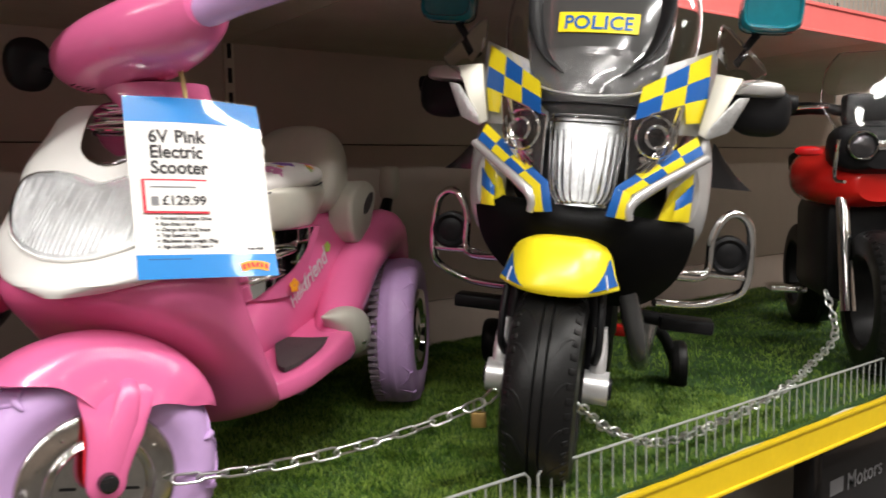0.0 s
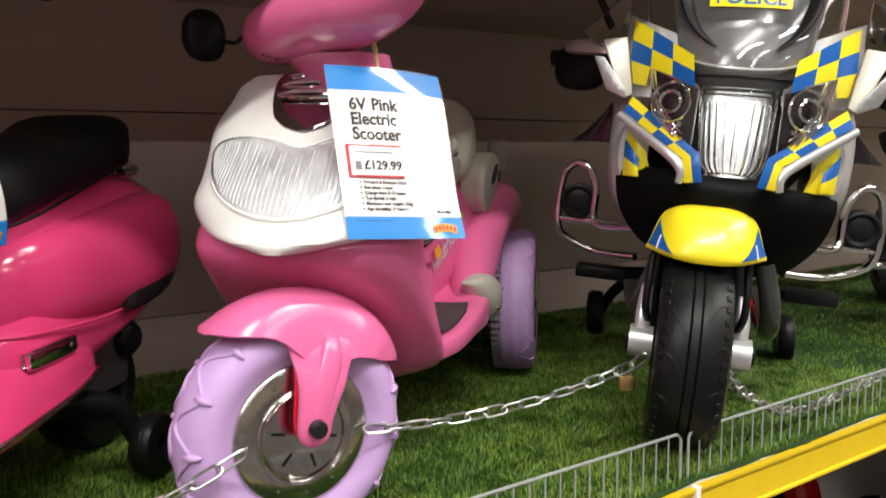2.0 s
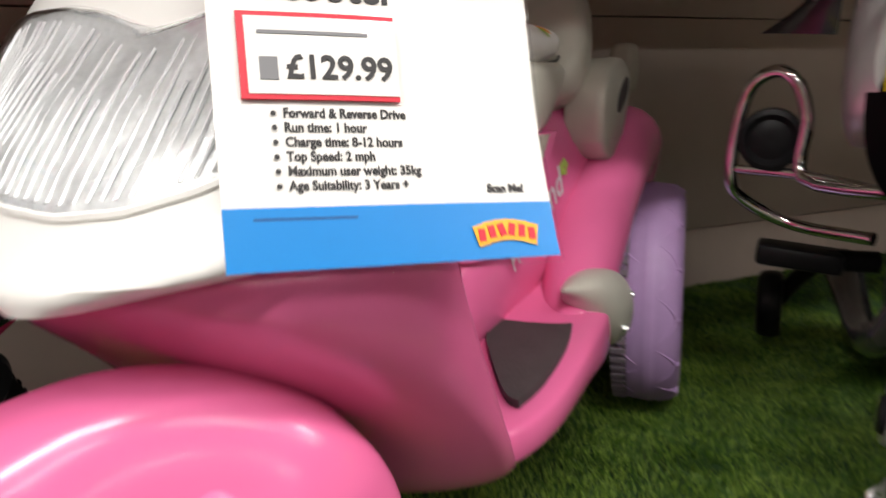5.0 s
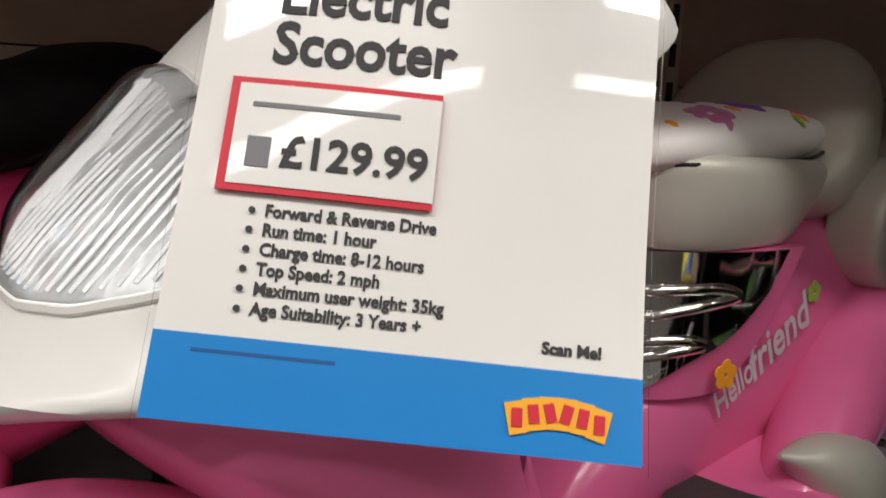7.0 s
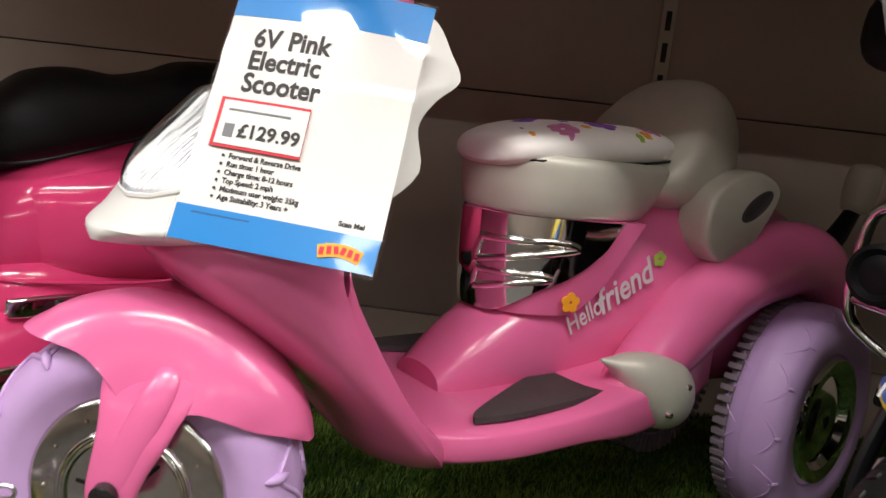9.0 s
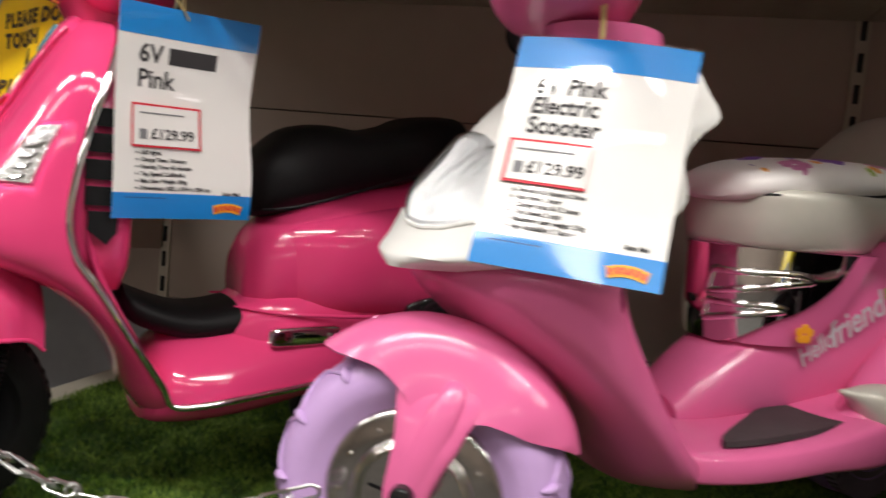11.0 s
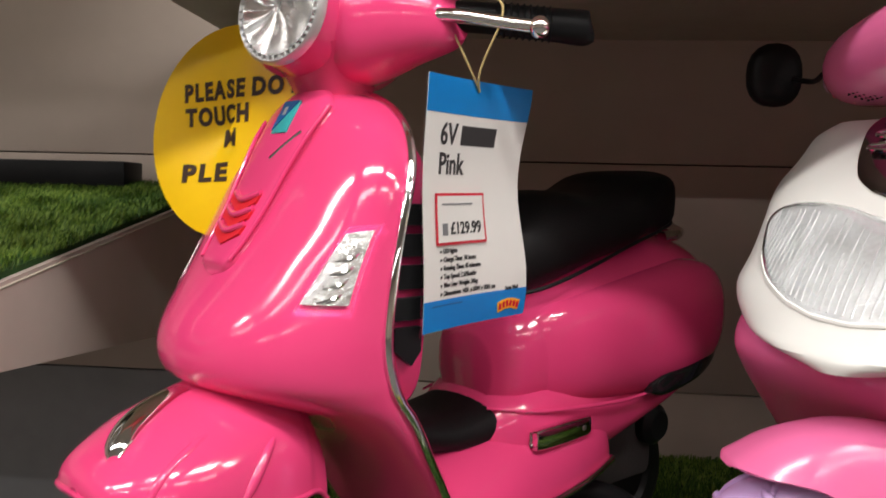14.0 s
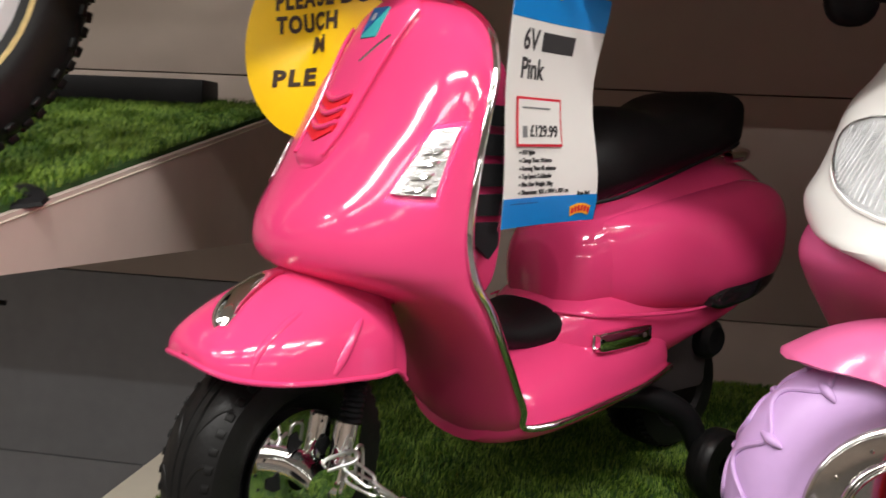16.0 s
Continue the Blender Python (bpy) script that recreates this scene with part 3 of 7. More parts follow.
def blades(name, spots, label, base_z, slope=0.0, y0=0.0, tall=0.0095):
    """One object of many short bent blades on a mat; spots are x, y pairs."""
    rng = np.random.default_rng(4)
    n = len(spots)
    yaw = rng.uniform(0, 2 * np.pi, n)
    h = tall * rng.uniform(0.55, 1.15, n)
    wid = rng.uniform(0.00045, 0.0009, n)
    bend = rng.uniform(0.2, 0.95, n) * h
    clump = 0.5 * np.sin(spots[:, 0] * 61) + 0.5 * np.sin(spots[:, 1] * 47 + spots[:, 0] * 23)
    yaw = np.where(rng.uniform(0, 1, n) < 0.5, yaw, 1.2 + clump)
    dx, dy = np.cos(yaw), np.sin(yaw)
    px, py = -dy * wid, dx * wid
    z = base_z + slope * (spots[:, 1] - y0)
    x, y = spots[:, 0], spots[:, 1]
    V = np.empty((n, 5, 3))
    V[:, 0] = np.column_stack([x - px, y - py, z])
    V[:, 1] = np.column_stack([x + px, y + py, z])
    V[:, 2] = np.column_stack([x + px + dx * bend * 0.35, y + py + dy * bend * 0.35, z + h * 0.65])
    V[:, 3] = np.column_stack([x - px + dx * bend * 0.35, y - py + dy * bend * 0.35, z + h * 0.65])
    V[:, 4] = np.column_stack([x + dx * bend, y + dy * bend, z + h])
    base = np.arange(n) * 5
    quads = np.column_stack([base, base + 1, base + 2, base + 3])
    tris = np.column_stack([base + 3, base + 2, base + 4])
    me = bpy.data.meshes.new(name)
    me.from_pydata(V.reshape(-1, 3).tolist(), [], quads.tolist() + tris.tolist())
    me.materials.append(GRASS)
    return tagged(new(name, me), label, "grass", kind="stuff")


MAT = material("grass_backing", (0.020, 0.060, 0.012), 0.9, noise_scale=12, vary=0.4)


def edge_wave(t):
    return 0.0030 * math.sin(t * 17) + 0.0022 * math.sin(t * 41 + 1) + 0.0012 * math.sin(t * 97)


def grass_mat(x0, x1, y0, y1):
    outline = [(x, y0 + edge_wave(x)) for x in np.linspace(x0, x1, 80)] + [(x1, y1)] + [(x0 + edge_wave(y + 3) * 1.3, y) for y in np.linspace(y1, y0 + 0.01, 40)]
    return tagged(part("grass_mat", plate(outline, 0.006, pose(0, 0, 0.791)), MAT), "green artificial grass mat laid on the display shelf", "grass mat")


grass_mat(-0.462, 3.34, 0.5675, 1.53)
rng = np.random.default_rng(7)
near = np.column_stack([rng.uniform(-0.462, 1.45, 190000), rng.uniform(0.566, 1.53, 190000)])
far = np.column_stack([rng.uniform(1.45, 3.3, 45000), rng.uniform(0.566, 1.53, 45000)])
spots = np.vstack([near, far])
keep = spots[:, 1] > 0.5675 + 0.0030 * np.sin(spots[:, 0] * 17) + 0.0022 * np.sin(spots[:, 0] * 41 + 1) - 0.002
blades("artificial_grass", spots[keep], "short green artificial grass blades on the display shelf", 0.790)

# ---- the neighbouring bay with its sloping grass ramp ----
ramp = thing("display_ramp", Matrix(), "sloping beige display ramp topped with artificial grass", "display ramp")
RZ0, RSL = 1.098, 0.165
def ramp_z(y):
    return RZ0 + RSL * (y - 0.55)


bm = bmesh.new()
prof = [(0.50, ramp_z(0.50)), (1.53, ramp_z(1.53)), (1.53, 1.010), (0.50, 1.082)]
a = [bm.verts.new((-0.540, y, z)) for y, z in prof]
b = [bm.verts.new((-1.83, y, z)) for y, z in prof]
bm.faces.new(a), bm.faces.new(b[::-1])
for i in range(4):
    bm.faces.new((a[i], b[i], b[(i + 1) % 4], a[(i + 1) % 4]))
part("ramp_board", bm, FASCIA, ramp)
part("edge_lip", tube([(-0.5395, 0.5, ramp_z(0.5) - 0.006), (-0.5395, 1.0, ramp_z(1.0) - 0.006), (-0.5395, 1.53, ramp_z(1.53) - 0.006)], 0.0012, 6, 1), CREAM, ramp)
part("mat", boxed(-1.82, -0.548, 0.51, 1.50, -0.001, 0.006, m=Matrix(((1, 0, 0, 0), (0, 1, 0, 0), (0, RSL, 1, ramp_z(0) + 0.001), (0, 0, 0, 1)))), MAT, ramp)
spots = np.column_stack([rng.uniform(-1.5, -0.545, 90000), rng.uniform(0.50, 1.50, 90000)])
blades("ramp_grass", spots, "short green artificial grass blades on the ramp", ramp_z(0.55) + 0.006, RSL, 0.55, 0.012)
tagged(part("black_plinth", boxed(-1.10, -0.69, 1.43, 1.50, ramp_z(1.46), 1.300, bevel=0.004), BLACK), "long low black plinth block on the grass ramp against the wall", "plinth")
fold = tagged(part("torn_mat_edge", tube([(-0.60, 0.80, ramp_z(0.80) + 0.004), (-0.56, 0.765, ramp_z(0.765) + 0.010), (-0.535, 0.745, ramp_z(0.745) + 0.004), (-0.57, 0.715, ramp_z(0.715) + 0.004)], [0.006, 0.012, 0.009, 0.004], 8, 4, flat=0.5), BLACK),
              "torn dark fold at the edge of the grass mat", "mat fold")

# ---- pink three-wheeled electric scooter ----
PINK_AT = pose(0.22, 0.72, GROUND, 0, 0, 219)
pink = thing("electric_scooter", PINK_AT, "pink toy electric scooter with white headlamp fairing and lilac wheels", "toy scooter", "toy bikes on the display shelf")

FC = Vector((-0.0365, 0.020, 0.142))      # front wheel's middle
STEER, BAR_TURN = -38.0, -32.0
sm, tyre = wheel(pink, 0.134, 0.074, LILAC, FC - Vector((0, 0, 0.016)), STEER, "balloon", 0.58, "chunky lilac plastic front wheel", name="front_wheel")
for side in (1, -1):
    prof = [(0.0, 0.0345), (0.046, 0.0345), (0.0475, 0.0375), (0.0490, 0.0380), (0.0500, 0.0372), (0.0512, 0.0380), (0.0524, 0.0372), (0.0538, 0.0380), (0.0552, 0.0370), (0.0560, 0.0345), (0.0760, 0.0335), (0.0800, 0.031), (0.082, 0.026)]
    bm = lathe([(r, o * side) for r, o in prof], 56)
    for i in range(12):
        a = 2 * math.pi * i / 12
        lathe([(0.0001, side * 0.0362), (0.0014, side * 0.0358), (0.0018, side * 0.034)], 8, at=(0.066 * math.cos(a), 0, 0.066 * math.sin(a)), bm=bm)
    part("hub_cap", move(bm, sm), HUB_CHROME, tyre, "chrome ringed hub cap")
    for i in range(6):
        a = 2 * math.pi * i / 6 + 0.3
        part("hub_slot", move(boxed(-0.0015, 0.0015, side * 0.0345, side * 0.0352, 0.024, 0.040, m=Matrix.Rotation(a, 4, "Y")), sm), BLACK, tyre)

# mudguard with its two fork legs, turned with the wheel
sm = Matrix.Translation(FC) @ pose(0, 0, 0, 0, 0, STEER)
rows = []
for a, rr, wid, drop in ((47, 0.145, 0.010, 0.001), (49.5, 0.146, 0.026, 0.004), (54, 0.145, 0.038, 0.014), (62, 0.145, 0.044, 0.028), (72, 0.144, 0.047, 0.042), (85, 0.144, 0.050, 0.068), (100, 0.144, 0.052, 0.091), (115, 0.145, 0.052, 0.089), (130, 0.146, 0.050, 0.062), (143, 0.146, 0.046, 0.046), (152, 0.146, 0.038, 0.034), (159, 0.145, 0.026, 0.014), (164, 0.144, 0.009, 0.002)):
    a = math.radians(a)
    row = []
    for t in np.linspace(-1, 1, 21):
        q = rr - drop * abs(t) ** 2.3
        row.append((q * math.cos(a), wid * math.copysign(abs(t) ** 0.8, t), q * math.sin(a)))
    rows.append(row)
bm = skin(smooth_rows(rows, 4), -0.003)
part("mudguard", move(bm, sm), PINK, pink)
for side in (1, -1):
    # each leg widens upwards into the guard, with a rounded rib down its middle
    rings_ = []
    for z, x0, x1, y, d in ((-0.0215, -0.006, 0.006, 0.058, 0.004), (-0.018, -0.014, 0.013, 0.058, 0.006), (-0.010, -0.019, 0.018, 0.058, 0.007), (0.002, -0.022, 0.019, 0.058, 0.007), (0.020, -0.030, 0.017, 0.057, 0.007), (0.038, -0.040, 0.015, 0.055, 0.007),
                          (0.052, -0.046, 0.015, 0.0520, 0.006), (0.064, -0.052, 0.016, 0.0490, 0.005), (0.078, -0.056, 0.018, 0.0435, 0.004), (0.092, -0.054, 0.018, 0.0370, 0.003)):
        rings_.append(ring((x0 + x1) / 2, side * y, z, (x1 - x0) / 2, d, 2.8, 28, "z"))
    leg_ob = part("fork_leg", move(loft(rings_, 4), sm), PINK, pink)
    part("leg_rib", move(tube([(-0.001, side * 0.060, -0.004), (-0.008, side * 0.0595, 0.020), (-0.019, side * 0.0565, 0.048), (-0.028, side * 0.0505, 0.072), (-0.033, side * 0.0395, 0.090), (-0.036, side * 0.0260, 0.104)], [0.0055, 0.0060, 0.0060, 0.0055, 0.0045, 0.0015], 16, 4, flat=2.3), sm), PINK, leg_ob)
    part("axle_nut", move(lathe([(0, side * 0.075), (0.006, side * 0.075), (0.0095, side * 0.073), (0.0105, side * 0.066)], 20), sm), BLACK_GLOSS, pink, "black axle bolt")
# red bar paints the light that shines through the pink leg's inner side
part("fork_glow", move(tube([(0.0125, 0.044, 0.074), (0.0125, 0.046, 0.045), (0.0155, 0.047, 0.0), (0.009, 0.047, -0.014)], 0.0022, 8, 4, flat=1.4), sm), VENT_RED, pink, "red bar standing for light through the fork's inner edge")

# body: apron, floor, sills, rear
apron = Shell([(0.126, -0.235, -0.285, 0.072, 2.4), (0.140, -0.222, -0.272, 0.108, 2.5), (0.158, -0.207, -0.252, 0.131, 2.5), (0.180, -0.190, -0.230, 0.139, 2.5), (0.210, -0.160, -0.203, 0.143, 2.4),
               (0.255, -0.105, -0.168, 0.144, 2.3), (0.298, -0.048, -0.145, 0.145, 2.2), (0.328, -0.030, -0.136, 0.144, 2.2), (0.360, -0.055, -0.148, 0.140, 2.2),
               (0.400, -0.095, -0.170, 0.120, 2.2), (0.440, -0.130, -0.180, 0.080, 2.2)], y=0.004)
part("front_apron", apron.sheet(-0.006, 40, up=36), PINK, pink)
part("inner_apron", loft([ring(-0.278, 0.005, 0.142, 0.096, 0.014, 5), ring(-0.258, 0.005, 0.160, 0.126, 0.016, 5), ring(-0.213, 0.004, 0.20, 0.140, 0.020, 5), ring(-0.153, 0.004, 0.29, 0.143, 0.020, 5), ring(-0.143, 0.004, 0.335, 0.140, 0.018, 5), ring(-0.156, 0.004, 0.37, 0.126, 0.014, 5), ring(-0.185, 0.007, 0.44, 0.07, 0.01, 4)], 4), PINK, pink)
# floor and side sills
rings_ = []
for x, w, zc, hz in ((-0.235, 0.095, 0.162, 0.014), (-0.262, 0.126, 0.163, 0.017), (-0.295, 0.139, 0.164, 0.018), (-0.345, 0.144, 0.165, 0.019), (-0.42, 0.144, 0.170, 0.021), (-0.50, 0.142, 0.177, 0.030), (-0.58, 0.128, 0.195, 0.036), (-0.66, 0.095, 0.208, 0.042)):
    rings_.append(ring(x, 0, zc, w, hz, 6, 40))
part("floor_tub", loft(rings_, 4), PINK, pink)
for side in (1, -1):
    pad = [(-0.294, 0.124), (-0.305, 0.109), (-0.360, 0.078), (-0.417, 0.051), (-0.470, 0.045), (-0.498, 0.056), (-0.498, 0.090), (-0.472, 0.113), (-0.417, 0.125), (-0.339, 0.129)]
    pts = smooth_rows(np.array(pad + pad[:1]), 4)[:-1]
    part("foot_pad", plate([(x + 0.39, side * y) for x, y in pts][::-side], 0.006, pose(-0.39, 0, 0.1930, 0, 3.0, 0)), DARK_PAD, pink, "dark grey rubber foot pad")
    # curved side sweep that carries the rear wheel
    path = [(-0.42, side * 0.104, 0.160), (-0.46, side * 0.106, 0.166), (-0.50, side * 0.105, 0.185), (-0.57, side * 0.098, 0.236), (-0.65, side * 0.094, 0.295), (-0.74, side * 0.090, 0.325), (-0.84, side * 0.085, 0.325), (-0.95, side * 0.07, 0.26)]
    part("rear_fender", tube(path, [0.016, 0.020, 0.030, 0.040, 0.046, 0.048, 0.044, 0.03], 18, 5), PINK, pink)
# central tunnel and seat box
part("rear_body", loft([ring(-0.31, 0, 0.180, 0.040, 0.022, 2.4), ring(-0.35, 0, 0.198, 0.050, 0.045, 2.4), ring(-0.41, 0, 0.222, 0.056, 0.066, 2.4), ring(-0.48, 0, 0.250, 0.062, 0.098, 2.4), ring(-0.56, 0, 0.275, 0.078, 0.122, 2.5),
                        ring(-0.66, 0, 0.29, 0.096, 0.135, 2.5), ring(-0.78, 0, 0.28, 0.080, 0.13, 2.4), ring(-0.88, 0, 0.26, 0.070, 0.11, 2.4), ring(-0.95, 0, 0.25, 0.05, 0.06, 2.2)], 5), PINK, pink)
box_sh = Shell([(0.262, -0.372, -0.46, 0.064, 2.5), (0.290, -0.366, -0.49, 0.072, 2.5), (0.320, -0.364, -0.51, 0.077, 2.5), (0.364, -0.362, -0.54, 0.081, 2.5)])
part("seat_box", box_sh.sheet(-0.010, 36, up=10, th0=-0.98, th1=0.98), PINK, pink)
P = []
for v in np.linspace(0, 1, 19):
    reach = float(np.interp(v, (0.0, 0.12, 0.25, 0.35, 0.46, 0.60, 0.77, 1.0), (0.20, 0.36, 0.50, 0.59, 0.71, 0.79, 0.86, 0.88)))
    P.append([box_sh.at(v, reach * q) + box_sh.normal(v, reach * q) * 0.0025 for q in np.linspace(-1, 1, 37)])
chrome_panel = part("chrome_panel", skin(np.array(P), 0.003), CHROME, pink, "mirror chrome panel under the seat")
for low, high, t0, t1 in ((0.60, 0.81, 0.05, 0.71), (0.27, 0.52, 0.03, 0.62)):
    lower = [(low + (high - low) * (0.02 + 0.78 * q), t0 + (t1 - t0) * q) for q in (0.0, 0.12, 0.4, 0.75, 1.0)]
    upper = [(high - (high - low) * 0.10 * (1 - q), t0 + (t1 - t0) * q) for q in (0.85, 0.5, 0.2, 0.06)]
    loop = [box_sh.at(v, t) + box_sh.normal(v, t) * 0.0045 for v, t in lower + upper]
    part("louvre", tube(loop, 0.0044, 10, 4, closed=True), CHROME, chrome_panel, "leaf-shaped chrome louvre")
part("seat_base", loft([ring(-0.463, 0, 0.364, 0.092, 0.070, 2.7, 40, "z"), ring(-0.465, 0, 0.368, 0.100, 0.077, 2.7, 40, "z"), ring(-0.470, 0, 0.386, 0.108, 0.085, 2.7, 40, "z"), ring(-0.477, 0, 0.405, 0.115, 0.090, 2.7, 40, "z"), ring(-0.480, 0, 0.420, 0.118, 0.091, 2.7, 40, "z"), ring(-0.480, 0, 0.427, 0.113, 0.086, 2.7, 40, "z")], 4), SILVER, pink, "silver-grey moulded seat shell")
part("seat_back", loft([ring(-0.545, 0, 0.405, 0.080, 0.020, 2.7), ring(-0.570, 0, 0.418, 0.092, 0.042, 2.7), ring(-0.600, 0, 0.438, 0.092, 0.068, 2.6), ring(-0.640, 0, 0.452, 0.086, 0.080, 2.6), ring(-0.680, 0, 0.440, 0.070, 0.075, 2.5), ring(-0.71, 0, 0.41, 0.04, 0.045, 2.3)], 5), SILVER, pink, "raised silver-grey seat back")
cushion = part("seat_cushion", loft([ring(-0.358, 0, 0.420, 0.034, 0.006, 2.4), ring(-0.368, 0, 0.427, 0.058, 0.018, 2.5), ring(-0.42, 0, 0.436, 0.077, 0.024, 2.6), ring(-0.50, 0, 0.442, 0.081, 0.024, 2.6), ring(-0.56, 0, 0.446, 0.074, 0.020, 2.5), ring(-0.585, 0, 0.447, 0.05, 0.008, 2.3)], 5), FLORAL, pink, "white seat cushion with a printed flower pattern")
part("cushion_seam", tube([(-0.362, 0.030, 0.419), (-0.385, 0.066, 0.420), (-0.44, 0.081, 0.424), (-0.51, 0.083, 0.428), (-0.565, 0.072, 0.434)], 0.0016, 6, 4), BLACK, cushion)


def flower(bm, at, size, m):
    for k in range(5):
        a = 2 * math.pi * k / 5 + 0.3
        lathe([(0.0, 0.0007), (size * 0.36, 0.0006), (size * 0.42, 0.0)], 12, "z", (size * 0.52 * math.cos(a), size * 0.52 * math.sin(a), 0), bm, m)
    return bm


for fx, lift, size, mat in ((-0.412, 40, 0.0190, PRINT_PINK), (-0.475, 56, 0.0200, PRINT_PURPLE), (-0.540, 46, 0.0160, PRINT_PINK), (-0.505, 22, 0.006, PRINT_GREEN), (-0.384, 40, 0.0075, PRINT_ORANGE), (-0.445, 46, 0.0065, PRINT_ORANGE), (-0.520, 30, 0.0085, PRINT_ORANGE), (-0.385, 62, 0.006, PRINT_PURPLE), (-0.440, 72, 0.006, PRINT_PURPLE), (-0.52, 80, 0.014, PRINT_PINK), (-0.41, 92, 0.015, PRINT_PURPLE), (-0.46, 112, 0.016, PRINT_PINK)):
    stops = (-0.585, -0.56, -0.50, -0.42, -0.368)
    half = float(np.interp(fx, stops, (0.05, 0.074, 0.081, 0.077, 0.058)))
    bm = flower(bmesh.new(), None, size, pose(fx, half * math.cos(math.radians(lift)), 0, 0, 0, fx * 900))
    # the print follows the cushion's crown
    for vert in bm.verts:
        x, y = vert.co.x, vert.co.y
        half, rise = float(np.interp(x, stops, (0.05, 0.074, 0.081, 0.077, 0.058))), float(np.interp(x, stops, (0.008, 0.020, 0.024, 0.024, 0.018)))
        q = min(abs(y) / half, 0.985)
        vert.co.z += float(np.interp(x, (-0.585, -0.42, -0.368), (0.447, 0.436, 0.427))) + rise * (1 - q ** 2.6) ** (1 / 2.6) + 0.0010
        vert.co.y = math.copysign(q * half + 0.0008, y)
    part("printed_flower", bm, mat, cushion)
# grab handles behind the seat
for side in (1, -1):
    flank = smooth_rows(np.array([(-0.566, 0.348), (-0.562, 0.384), (-0.580, 0.418), (-0.642, 0.440), (-0.695, 0.428), (-0.702, 0.405), (-0.668, 0.356), (-0.634, 0.328), (-0.590, 0.326), (-0.566, 0.348)]), 4)[:-1]
    slab = [[(-0.652 + (x + 0.632) * f * 0.88, side * y, 0.383 + (z - 0.385) * f * 0.92) for x, z in flank] for f, y in ((0.98, 0.070), (1.0, 0.096), (1.0, 0.104), (0.97, 0.110), (0.90, 0.1125))]
    grab = part("grab_handle", loft(slab, 3), SILVER, pink, "silver-grey moulded grab handle with a recess")
    # the hollow's shade is a dark oval pad laid on the slab
    slot = [(-0.672 + 0.030 * math.cos(q) * 0.84 - 0.012 * math.sin(q) * 0.54, 0.394 - 0.030 * math.cos(q) * 0.54 - 0.012 * math.sin(q) * 0.84) for q in np.linspace(0, 2 * math.pi, 25)[:-1]]
    part("recess_shade", loft([[(-0.672 + (x + 0.672) * f, side * y, 0.394 + (z - 0.394) * f) for x, z in slot] for f, y in ((1.0, 0.108), (1.0, 0.1130), (0.90, 0.1138), (0.84, 0.1130))], 1), DARK_PAD, grab, "dark pad standing for the shade in the handle's hollow")
    pod = [ring(-0.460, side * 0.108, 0.226, 0.002, 0.002, 2), ring(-0.474, side * 0.113, 0.222, 0.011, 0.008, 2.1), ring(-0.490, side * 0.118, 0.214, 0.020, 0.020, 2.2), ring(-0.508, side * 0.121, 0.203, 0.027, 0.032, 2.2), ring(-0.530, side * 0.123, 0.193, 0.031, 0.040, 2.2), ring(-0.552, side * 0.124, 0.189, 0.030, 0.038, 2.2), ring(-0.570, side * 0.124, 0.187, 0.022, 0.028, 2.1), ring(-0.578, side * 0.124, 0.187, 0.008, 0.011, 2)]
    pod_ob = part("side_pod", loft(pod, 5), SILVER, pink, "silver-grey side pod with screws")
    for sx, sz in ((-0.525, 0.176), (-0.548, 0.204)):
        part("screw", lathe([(0, side * 0.1550), (0.003, side * 0.1545), (0.004, side * 0.150)], 12, at=(sx, 0, sz)), CHROME, pod_ob)
    wm, rt = wheel(pink, 0.141, 0.076, LILAC, (-0.808, side * 0.127, 0.140), 8, "arcs", 0.60, "lilac plastic rear wheel", name="rear_wheel")
    bm = bmesh.new()
    for k in range(64):
        a = 2 * math.pi * k / 64
        box(bm, 0.112, 0.1395, -side * 0.041, -side * 0.024, -0.0032, 0.0032, m=Matrix.Rotation(a, 4, "Y"))
    tagged(part("shoulder_ribs", move(bm, wm), LILAC_DULL, rt, "ring of fine dull grey ribs"), kind="stuff")
    part("inner_shoulder", move(lathe([(0.10, -side * 0.039), (0.130, -side * 0.0375), (0.1385, -side * 0.023)], 48), wm), LILAC_DULL, rt)
    part("rear_hub", move(lathe([(0, side * 0.030), (0.02, side * 0.034), (0.055, side * 0.028), (0.062, side * 0.036), (0.078, side * 0.038), (0.084, side * 0.03), (0.085, -side * 0.02)], 40), wm), CHROME, rt, "chrome rear hub")

# pale block at an unidentified bright spot, on a stalk added to carry it
part("added_stalk", tube([(-0.90, 0.030, 0.300), (-0.97, 0.036, 0.345), (-1.012, 0.038, 0.395)], [0.022, 0.016, 0.011], 12, 4), BLACK, pink)
part("pale_block", loft([ring(-1.016, 0.038, 0.388, 0.006, 0.006, 2.2, 20, "z"), ring(-1.018, 0.038, 0.394, 0.022, 0.018, 2.6, 20, "z"), ring(-1.022, 0.038, 0.425, 0.026, 0.021, 2.8, 20, "z"), ring(-1.026, 0.038, 0.456, 0.022, 0.018, 2.6, 20, "z"), ring(-1.028, 0.038, 0.462, 0.008, 0.006, 2.2, 20, "z")], 4), CREAM, pink, "rounded pale cream block at an unidentified bright spot")

